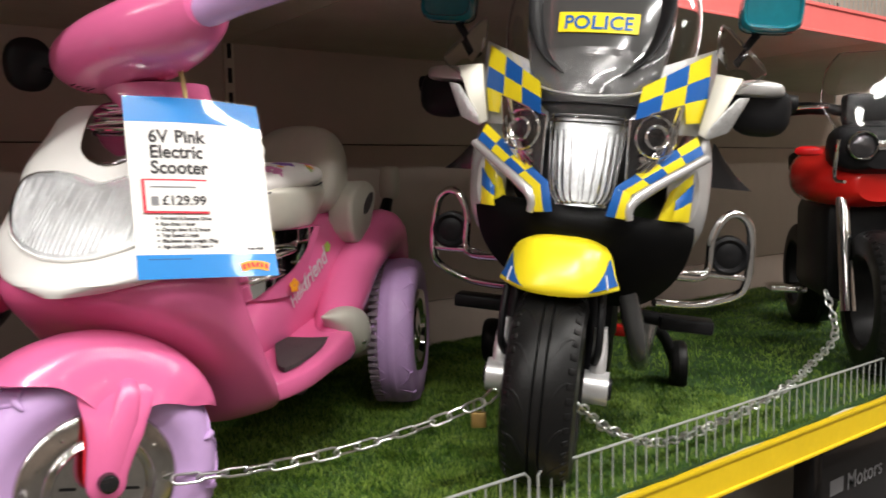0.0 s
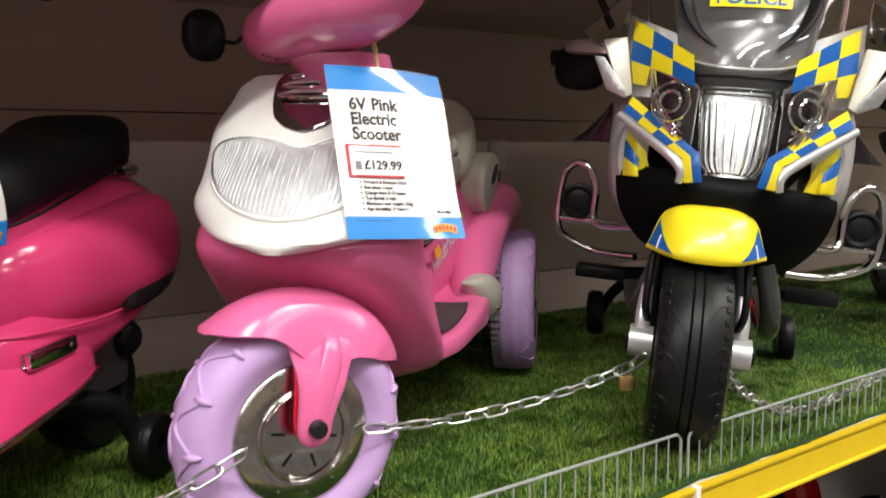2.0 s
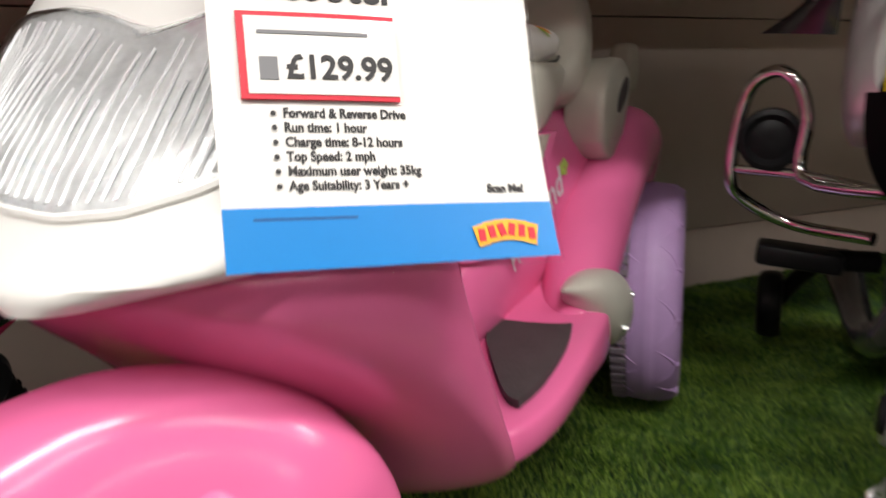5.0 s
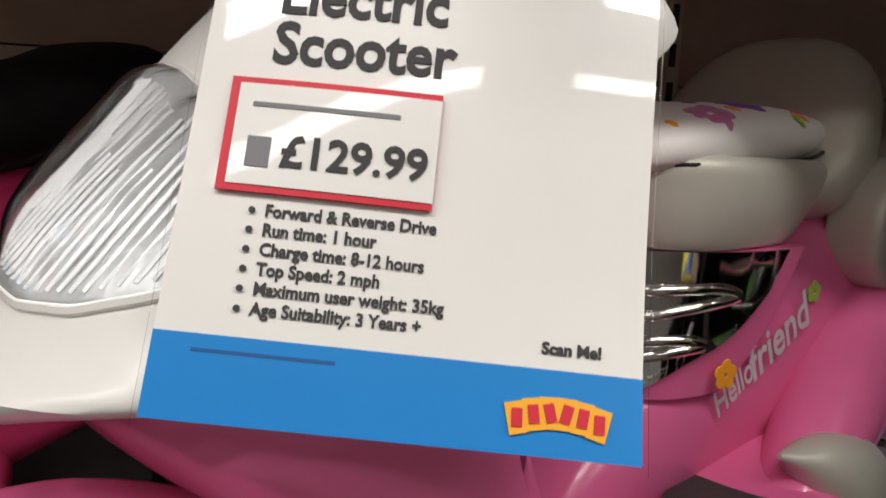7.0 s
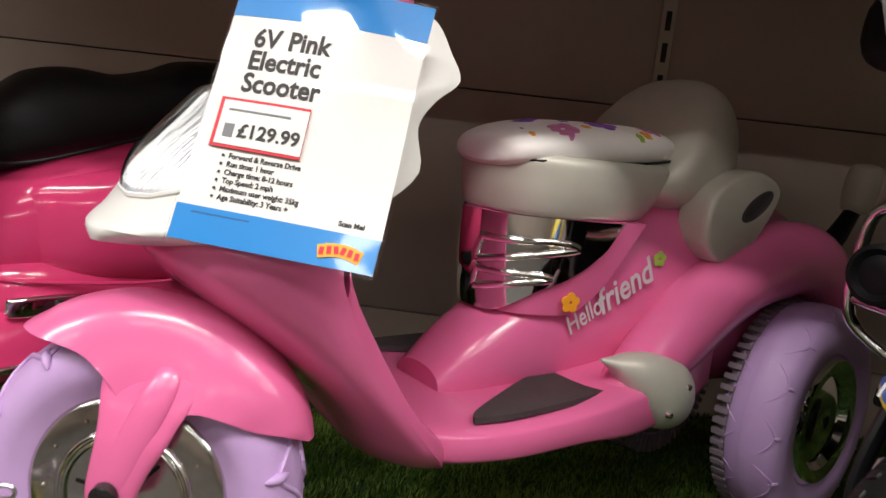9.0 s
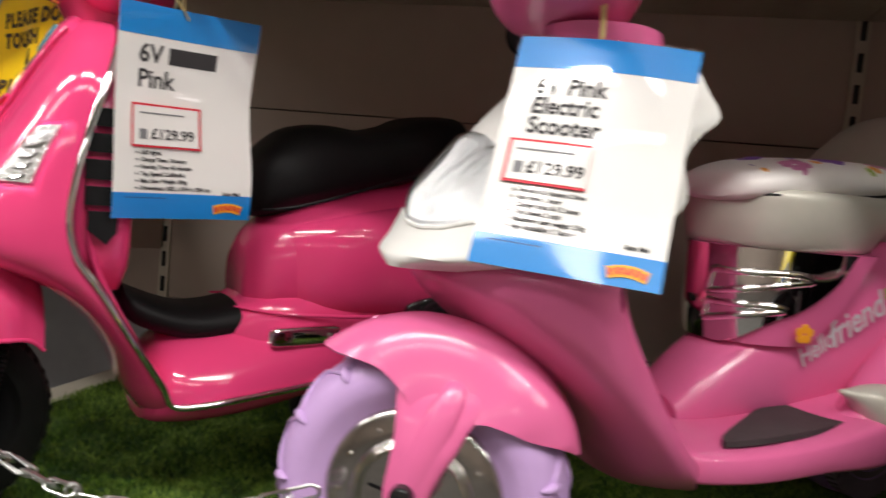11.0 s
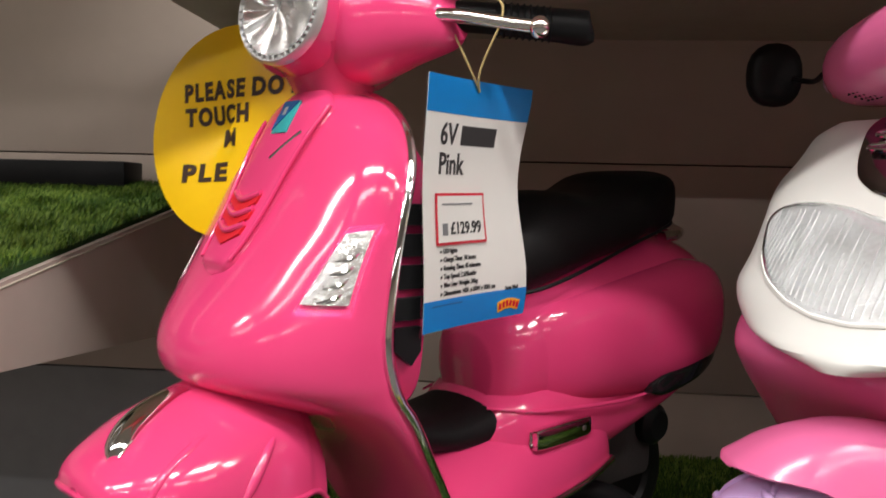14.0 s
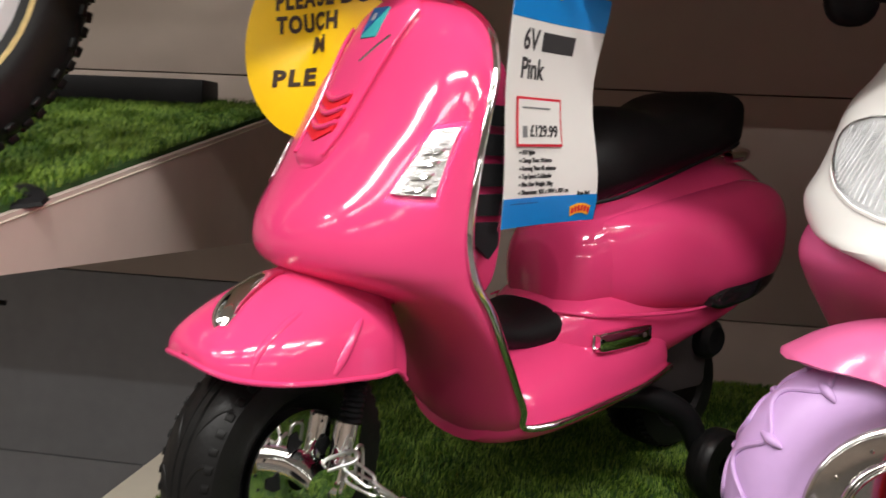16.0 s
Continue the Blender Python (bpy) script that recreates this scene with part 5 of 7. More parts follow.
for side in (1, -1):
    peg = part("foot_peg", loft([ring(-0.338, side * 0.086, 0.200, 0.004, 0.007, 3), ring(-0.342, side * 0.088, 0.200, 0.007, 0.0115, 4), ring(-0.415, side * 0.088, 0.203, 0.007, 0.0115, 4), ring(-0.420, side * 0.086, 0.203, 0.004, 0.007, 3)], 3), CHROME, retro, "dark chrome folding foot peg")
    part("rivet", lathe([(0, side * 0.0962), (0.003, side * 0.0958), (0.0036, side * 0.094)], 12, at=(-0.408, 0, 0.203)), STEEL, peg)

# rear body with side cowls
part("rear_body", loft([ring(-0.315, 0, 0.262, 0.040, 0.040, 2.2), ring(-0.335, 0, 0.270, 0.066, 0.062, 2.3), ring(-0.38, 0, 0.282, 0.078, 0.082, 2.4), ring(-0.44, 0, 0.292, 0.090, 0.096, 2.5), ring(-0.52, 0, 0.300, 0.094, 0.105, 2.5), ring(-0.60, 0, 0.312, 0.092, 0.102, 2.4), ring(-0.68, 0, 0.310, 0.080, 0.088, 2.3), ring(-0.735, 0, 0.302, 0.055, 0.060, 2.2), ring(-0.752, 0, 0.298, 0.02, 0.025, 2)], 5), HOT_PINK, retro)
part("lower_body", loft([ring(-0.285, 0, 0.185, 0.050, 0.030, 2.6, 36), ring(-0.310, 0, 0.192, 0.068, 0.048, 2.8, 36), ring(-0.350, 0, 0.198, 0.082, 0.060, 3.0, 36), ring(-0.420, 0, 0.203, 0.088, 0.062, 3.0, 36), ring(-0.500, 0, 0.218, 0.096, 0.048, 3.2, 36), ring(-0.580, 0, 0.236, 0.102, 0.030, 3.4, 36), ring(-0.650, 0, 0.254, 0.090, 0.020, 3.2, 36), ring(-0.715, 0, 0.268, 0.060, 0.012, 2.8, 36)], 5), HOT_PINK, retro)
for side in (1, -1):
    cowl = part("side_cowl", loft([ring(-0.335, side * 0.046, 0.284, 0.006, 0.022, 2.2), ring(-0.365, side * 0.050, 0.284, 0.024, 0.050, 2.3), ring(-0.415, side * 0.060, 0.286, 0.037, 0.063, 2.4), ring(-0.475, side * 0.071, 0.292, 0.043, 0.069, 2.5), ring(-0.54, side * 0.076, 0.298, 0.048, 0.074, 2.6), ring(-0.61, side * 0.074, 0.305, 0.047, 0.076, 2.5), ring(-0.67, side * 0.066, 0.308, 0.040, 0.066, 2.4), ring(-0.715, side * 0.052, 0.308, 0.026, 0.046, 2.3), ring(-0.735, side * 0.045, 0.306, 0.008, 0.018, 2)], 5), HOT_PINK, retro)
    part("cowl_seam", tube([(-0.300, side * 0.052, 0.232), (-0.340, side * 0.078, 0.228), (-0.400, side * 0.092, 0.226), (-0.470, side * 0.102, 0.226), (-0.540, side * 0.107, 0.232)], [0.0012, 0.0022, 0.0024, 0.0024, 0.0012], 8, 4), HOT_PINK, cowl)
    part("rear_indicator", loft([ring(-0.505, side * 0.1085, 0.236, 0.006, 0.006, 3), ring(-0.53, side * 0.1115, 0.240, 0.008, 0.0135, 4), ring(-0.60, side * 0.109, 0.250, 0.008, 0.0135, 4), ring(-0.655, side * 0.096, 0.264, 0.008, 0.011, 4), ring(-0.672, side * 0.086, 0.272, 0.004, 0.006, 3)], 4), BLACK_GLOSS, retro, "black rear indicator strip")
part("cowl_script", boxed(-0.664, -0.640, 0.1065, 0.1085, 0.300, 0.306, bevel=0.0006, m=pose(0, 0.004, 0, 0, 0, 3)), CHROME, retro, "tiny chrome badge")
# seat
seat = part("seat", loft([ring(-0.315, 0, 0.368, 0.030, 0.018, 2.3), ring(-0.330, 0, 0.380, 0.056, 0.042, 2.4), ring(-0.365, 0, 0.398, 0.072, 0.054, 2.5), ring(-0.41, 0, 0.410, 0.080, 0.052, 2.6), ring(-0.46, 0, 0.418, 0.083, 0.042, 2.7), ring(-0.51, 0, 0.430, 0.084, 0.042, 2.8), ring(-0.545, 0, 0.445, 0.083, 0.042, 3.2), ring(-0.578, 0, 0.451, 0.080, 0.040, 3.8), ring(-0.597, 0, 0.453, 0.074, 0.035, 3.8), ring(-0.604, 0, 0.453, 0.055, 0.022, 3.0)], 5), VINYL, retro, "padded black vinyl seat")
part("seat_piping", tube([(-0.318, 0.0, 0.350), (-0.335, 0.050, 0.350), (-0.37, 0.070, 0.358), (-0.43, 0.0795, 0.378), (-0.50, 0.083, 0.402), (-0.55, 0.082, 0.416), (-0.585, 0.077, 0.427), (-0.602, 0.045, 0.432), (-0.605, 0, 0.433)], 0.0022, 6, 4), BLACK, seat)
part("tail_handle", tube([(-0.580, 0.068, 0.408), (-0.620, 0.066, 0.412), (-0.648, 0.035, 0.416), (-0.648, -0.035, 0.416), (-0.620, -0.066, 0.412), (-0.58, -0.068, 0.408)], 0.0072, 10, 4), CHROME, retro, "chrome rear grab rail")
# rear wheel, motor and stabilisers
rm, rt = wheel(retro, 0.088, 0.07, RUBBER, (-0.60, -0.02, 0.086), 0, "road", 0.55, "black rubber rear wheel", name="rear_wheel")
part("motor_box", boxed(-0.60, -0.44, -0.06, 0.055, 0.10, 0.20, bevel=0.012), DARK_PAD, retro, "dark grey gearbox")
part("rear_hub", lathe([(0, 0.075), (0.018, 0.074), (0.026, 0.066), (0.028, 0.04)], 24, at=(-0.585, 0, 0.17)), BLACK, retro)
for side in (1, -1):
    part("stabiliser_arm", tube([(-0.40, side * 0.055, 0.118), (-0.44, side * 0.085, 0.120), (-0.475, side * 0.110, 0.100), (-0.495, side * 0.120, 0.060), (-0.50, side * 0.122, 0.045)], [0.012, 0.015, 0.015, 0.014, 0.012], 12, 5), BLACK, retro)
    wheel(retro, 0.044, 0.030, RUBBER, (-0.505, side * 0.140, 0.043), 0, "", 0.3, "small black stabiliser wheel", name="stabiliser_wheel")

# headset, lamp, grips and levers, turned with the wheel
vh = pose(-0.125, 0, -0.008, 0, 0, 9)
SHORT_BAR = Matrix.Translation((0, 0, 0.012)) @ Matrix.Diagonal((1, 0.94, 1, 1))
part("steering_neck", move(loft([ring(-0.014, 0.004, 0.505, 0.034, 0.036, 2.2, axis="z"), ring(-0.015, 0.004, 0.535, 0.030, 0.034, 2.2, axis="z"), ring(-0.012, 0.002, 0.565, 0.040, 0.042, 2.2, axis="z"), ring(-0.006, 0, 0.59, 0.054, 0.06, 2.2, axis="z")], 4), vh), HOT_PINK, retro)
hs = []
for y, rx, rz, x, z in ((-0.130, 0.014, 0.014, -0.040, 0.607), (-0.120, 0.025, 0.025, -0.036, 0.609), (-0.09, 0.036, 0.037, -0.024, 0.610), (-0.05, 0.045, 0.050, -0.016, 0.609), (0, 0.050, 0.054, -0.024, 0.611), (0.05, 0.045, 0.050, -0.016, 0.609), (0.09, 0.036, 0.037, -0.024, 0.610), (0.120, 0.025, 0.025, -0.036, 0.609), (0.130, 0.014, 0.014, -0.040, 0.607)):
    hs.append(ring(x, y, z, rx, rz, 2.2, 28, "y"))
headset = part("headset", move(loft(hs, 5), vh), HOT_PINK, retro)
part("lamp_nacelle", move(loft([ring(0.050, 0, 0.614, 0.0460, 0.0460, 2.05, 36), ring(0.040, 0, 0.614, 0.0495, 0.0495, 2.05, 36), ring(0.010, 0, 0.613, 0.0545, 0.0535, 2.05, 36), ring(-0.03, 0, 0.610, 0.056, 0.052, 2.1, 36), ring(-0.065, 0, 0.606, 0.048, 0.042, 2.1, 36), ring(-0.095, 0, 0.602, 0.026, 0.022, 2.1, 36)], 4, caps=False), vh @ pose(0, 0, 0.614, 0, -6, 6) @ pose(0, 0, -0.614)), HOT_PINK, headset)
lampm = vh @ pose(0, 0, 0.614, 0, -6, 6) @ pose(0.050, 0, 0) @ Matrix.Diagonal((1, 0.93, 0.93, 1))
bowl = []
for i in range(13):
    f = i / 12
    bowl.append([(0.0015 + 0.004 * f * f + 0.0030 * f * abs(math.sin(4.5 * a + 2.0 * f)) * (1 - f ** 6), 0.046 * f * math.cos(a), 0.046 * f * math.sin(a)) for a in np.linspace(0, 2 * math.pi, 85)[:-1]])
lamp = part("headlamp", move(skin(np.array(bowl), 0.0006, wrap=True), lampm), BRIGHT_BOWL, retro, "round headlamp with bright reflector")
part("headlamp_lens", move(lathe([(0, 0.020), (0.018, 0.0185), (0.034, 0.013), (0.044, 0.007), (0.050, 0.0035), (0.0525, 0.001), (0.052, -0.006)], 40, "x"), lampm), LENS, lamp, "clear domed lens")
part("reflector_rim", move(lathe([(0.0445, 0.0035), (0.0525, 0.0020), (0.0525, -0.002), (0.0445, -0.002)], 48, "x"), lampm), BRIGHT_BOWL, lamp)
part("headlamp_bezel", move(lathe([(0.0495, 0.004), (0.0515, 0.006), (0.054, 0.003), (0.054, -0.003)], 40, "x"), lampm), SILVER_PAINT, lamp)
bm = bmesh.new()
for i in range(40):
    a = 2 * math.pi * i / 40
    box(bm, 0.0, 0.0055, -0.0011, 0.0011, 0.046, 0.051, m=Matrix.Rotation(a, 4, "X"))
part("bezel_teeth", move(bm, lampm), SILVER_PAINT, lamp)
for i in range(14):
    a = 2 * math.pi * i / 14 + 0.2
    part("reflector_facet", move(boxed(-0.006, -0.0035, -0.0035, 0.0035, 0.012, 0.036, bevel=0.001, m=Matrix.Rotation(a, 4, "X") @ pose(0, 0, 0, 0, -13, 0)), lampm), CHROME, lamp)
part("bulb", move(lathe([(0, 0.004), (0.006, 0.002), (0.008, -0.006), (0.008, -0.018)], 16, "x"), lampm), LENS, lamp)
for side in (1, -1):
    g = part("grip", move(tube([(-0.040, side * 0.124, 0.603), (-0.060, side * 0.150, 0.602), (-0.098, side * 0.196, 0.598), (-0.118, side * 0.220, 0.596), (-0.121, side * 0.2235, 0.596)], [0.0135, 0.0135, 0.0145, 0.0155, 0.012], 16, 4), vh @ SHORT_BAR), BLACK, retro, "black rubber grip")
    bm = bmesh.new()
    for i in range(9):
        f = i / 8
        p0 = Vector((-0.068 - 0.030 * f, side * (0.160 + 0.036 * f), 0.601 - 0.003 * f))
        lathe([(0.0145, -0.0012), (0.0158, 0), (0.0145, 0.0012)], 20, "y", bm=bm, m=pose(*p0, 0, 0, side * 40))
    part("grip_ribs", move(bm, vh @ SHORT_BAR), BLACK, g)
    lev = part("brake_lever", move(tube([(-0.018, side * 0.118, 0.601), (-0.030, side * 0.150, 0.598), (-0.055, side * 0.188, 0.592), (-0.064, side * 0.203, 0.590)], [0.0065, 0.006, 0.0055, 0.0055], 12, 4), vh @ SHORT_BAR), CHROME, retro, "chrome brake lever")
    bm = bmesh.new()
    bmesh.ops.create_uvsphere(bm, u_segments=16, v_segments=10, radius=0.0095, matrix=Matrix.Translation((-0.066, side * 0.208, 0.589)))
    part("lever_ball", move(bm, vh @ SHORT_BAR), CHROME, lev)
    part("mirror_socket", move(lathe([(0.0105, 0.0), (0.0105, 0.016), (0.006, 0.018), (0.004, 0.022)], 18, "z", (-0.030, side * 0.100, 0.626)), vh), BLACK, retro)
    part("mirror_stem", move(tube([(-0.030, side * 0.100, 0.640), (-0.025, side * 0.104, 0.665), (-0.015, side * 0.135, 0.700)], 0.0042, 8, 4), vh), HOT_PINK if side > 0 else CHROME, retro)
part("mirror", loft([ring(0, 0, 0, 0.002, 0.002, 2, 20), ring(-0.004, 0, 0, 0.024, 0.024, 2, 20), ring(-0.018, 0, 0, 0.026, 0.026, 2, 20), ring(-0.030, 0, 0, 0.014, 0.014, 2, 20), ring(-0.034, 0, 0, 0.003, 0.003, 2, 20)], 3), CHROME, retro, "round chrome mirror").matrix_local = pose(-0.100, -0.217, 0.705, 0, 0, 20)
part("mirror_rod", tube([(-0.126, -0.207, 0.704), (-0.148, -0.15, 0.684), (-0.158, -0.11, 0.645)], 0.0035, 8, 4), CHROME, retro)
for sx, sy in ((-0.022, 0.055), (-0.030, 0.08)):
    part("screw_hole", move(lathe([(0, 0.001), (0.0026, 0.0008), (0.003, -0.001)], 12, "z", (sx + 0.01, sy, 0.642 if sy < 0.06 else 0.634)), vh), VENT_RED, headset)

# ---- toy police motorcycle ----
LEAN = -5.5
police = thing("police_motorcycle", pose(0.86, 0.63, GROUND, 0, 0, 220) @ pose(0, 0, 0, LEAN, 0, 0), "toy police motorcycle in silver with yellow and blue checks", "toy motorcycle", "toy bikes on the display shelf")
PY = -0.008
WY = -0.032
pm, pt = wheel(police, 0.140, 0.098, RUBBER, (-0.012, WY, 0.136), 0, "road", 0.62, "wide black rubber front tyre", name="front_wheel")
part("wheel_rim", move(lathe([(0.0, 0.020), (0.022, 0.022), (0.026, 0.012), (0.070, 0.010), (0.078, 0.030), (0.088, 0.040), (0.090, 0.03), (0.09, -0.03), (0.088, -0.04), (0.078, -0.03), (0.07, -0.01), (0.026, -0.012), (0.022, -0.022), (0, -0.02)], 40), pm), BLACK_GLOSS, pt)
bm = bmesh.new()
for i in range(5):
    box(bm, -0.009, 0.009, -0.018, 0.018, 0.02, 0.082, bevel=0.003, m=Matrix.Rotation(2 * math.pi * i / 5, 4, "Y"))
part("spokes", move(bm, pm), BLACK, pt)
for side in (1, -1):
    y = WY + side * 0.064
    part("fork_leg", tube([(-0.020, y - side * 0.004, 0.150), (-0.034, y - side * 0.004, 0.20), (-0.055, y - side * 0.008, 0.27), (-0.075, y - side * 0.012, 0.35)], [0.011, 0.012, 0.014, 0.014], 14, 4), BLACK, police, "black fork leg")
    part("guard_stay", tube([(0.0, y + side * 0.002, 0.275), (0.012, y + side * 0.004, 0.235), (0.010, y + side * 0.004, 0.200), (-0.012, y, 0.180)], [0.006, 0.0055, 0.0055, 0.006], 10, 4, flat=1.5), BLACK, police, "slim black mudguard stay")
    part("axle_arm", loft([ring(-0.014, y + side * 0.004, 0.150, 0.014, 0.012, 3, 20, "z"), ring(-0.020, y + side * 0.006, 0.185, 0.013, 0.011, 3, 20, "z"), ring(-0.034, y + side * 0.004, 0.225, 0.009, 0.009, 3, 20, "z")], 3), SILVER_PAINT, police, "silver arm above the axle")
    part("axle_clamp", tube([(-0.012, y - side * 0.012, 0.142), (-0.012, y + side * 0.022, 0.142)], [0.024, 0.024], 22, 2), SILVER_PAINT, police, "silver axle clamp")
    part("axle_cap", tube([(-0.012, y + side * 0.021, 0.142), (-0.012, y + side * 0.027, 0.142)], [0.017, 0.014], 20, 1), BLACK, police)
# yellow mudguard
rows = []
for x, xs, z, w in ((0.056, 0.002, 0.2765, 0.079), (0.059, 0.002, 0.287, 0.083), (0.050, -0.002, 0.310, 0.078), (0.030, -0.010, 0.337, 0.069), (0.008, -0.022, 0.350, 0.060), (-0.05, -0.06, 0.353, 0.046)):
    rows.append([(x - (x - xs) * abs(s) ** 3.4, WY + 0.005 + w * s, z + (0.008 * s * s if z < 0.28 else 0) - (0.010 * abs(s) ** 4 if z > 0.3 else 0)) for s in np.linspace(-1, 1, 17)])
P = smooth_rows(rows, 5)
guard = part("mudguard", skin(P, -0.004), YELLOW, police, "bright yellow front mudguard with blue triangles")


def on_guard(a, b):
    """The point of the guard at row a and b from -1 to 1 across."""
    fi, j = a * 5, (b + 1) * 8
    i0, j0 = min(int(fi), len(P) - 2), min(int(j), 15)
    q0 = P[i0][j0] * (1 - j + j0) + P[i0][j0 + 1] * (j - j0)
    q1 = P[i0 + 1][j0] * (1 - j + j0) + P[i0 + 1][j0 + 1] * (j - j0)
    return q0 * (1 - fi + i0) + q1 * (fi - i0)


for side in (1, -1):
    bm = bmesh.new()
    n = 10
    grid = {}
    for u in range(n + 1):
        for w in range(n + 1 - u):
            A, B_ = u / n, w / n
            af, bf = 0.75 + 2.15 * A + 0.65 * B_, 0.52 + 0.42 * A + 0.46 * B_
            grid[u, w] = bm.verts.new(on_guard(af, side * bf) + np.array([0.0016, side * 0.0010, 0.0012]))
    for u in range(n):
        for w in range(n - u):
            bm.faces.new((grid[u, w], grid[u + 1, w], grid[u, w + 1]))
            if (u + 1, w + 1) in grid:
                bm.faces.new((grid[u + 1, w], grid[u + 1, w + 1], grid[u, w + 1]))
    part("blue_wedge", bm, BLUE, guard)
    part("white_line", tube([on_guard(a, side * b) + np.array([0.0022, side * 0.0014, 0.0016]) for a, b in ((2.0, 0.80), (1.6, 0.80), (1.2, 0.80), (0.95, 0.80))], 0.0011, 6, 2), WHITE, guard)

# black belly panel under the lamps, its shade put into a deeper black
rows = []
for z, w, xc, xe in ((0.385, 0.150, -0.030, -0.095), (0.37, 0.152, -0.022, -0.092), (0.335, 0.146, -0.038, -0.104), (0.305, 0.132, -0.062, -0.120), (0.278, 0.108, -0.088, -0.135), (0.262, 0.080, -0.110, -0.145)):
    rows.append([(xe + (xc - xe) * (1 - abs(s) ** 2.6), PY + w * s, z - 0.012 * s) for s in np.linspace(-1, 1, 25)])
part("belly_panel", skin(smooth_rows(rows, 4), -0.012), BLACK_SHADED, police, "broad black lower fairing, shade put into a deeper black")
part("engine_block", boxed(-0.36, -0.15, PY - 0.065, PY + 0.065, 0.16, 0.36, bevel=0.03), BLACK, police)
part("body_core", loft([ring(-0.06, PY, 0.46, 0.10, 0.075, 2.8), ring(-0.14, PY, 0.47, 0.125, 0.10, 2.8), ring(-0.26, PY, 0.44, 0.13, 0.10, 2.6), ring(-0.40, PY, 0.41, 0.11, 0.085, 2.5), ring(-0.55, PY, 0.40, 0.09, 0.07, 2.5), ring(-0.70, PY, 0.42, 0.05, 0.04, 2.3)], 4), BLACK, police)
part("seat", loft([ring(-0.36, PY, 0.49, 0.06, 0.03, 2.6), ring(-0.45, PY, 0.485, 0.085, 0.035, 2.8), ring(-0.60, PY, 0.49, 0.085, 0.035, 2.8), ring(-0.68, PY, 0.50, 0.05, 0.02, 2.4)], 4), VINYL, police, "black seat")
# head lamps
hl = Shell([(0.398, 0.018, -0.01, 0.030, 2.6), (0.412, 0.024, -0.01, 0.043, 2.8), (0.45, 0.020, -0.015, 0.048, 3), (0.49, 0.012, -0.02, 0.052, 3), (0.520, 0.004, -0.03, 0.054, 3)], y=PY)
part("lamp_bowl", Shell([(0.402, -0.004, -0.03, 0.030, 2.6), (0.45, -0.006, -0.04, 0.044, 3), (0.516, -0.02, -0.05, 0.050, 3)], y=PY).sheet(-0.003, 20, up=10), LAMP_BOWL, police)
lens = part("centre_lamp", hl.sheet(-0.004, 30, up=16, th0=-0.97, th1=0.97), LENS, police, "clear fluted centre headlamp")
for i in range(9):
    th = -0.62 + 1.24 * i / 8
    part("lamp_flute", tube([hl.at(v, th) + hl.normal(v, th) * 0.001 for v in (0.10, 0.3, 0.6, 0.80)], [0.002, 0.0038, 0.0038, 0.002], 8, 3), LENS, lens)
for v in (0.07, 0.90):
    part("lamp_rim", tube([hl.at(v, t) + hl.normal(v, t) * 0.0015 for t in (-0.8, -0.4, 0, 0.4, 0.8)], 0.0028, 8, 4), LENS, lens)
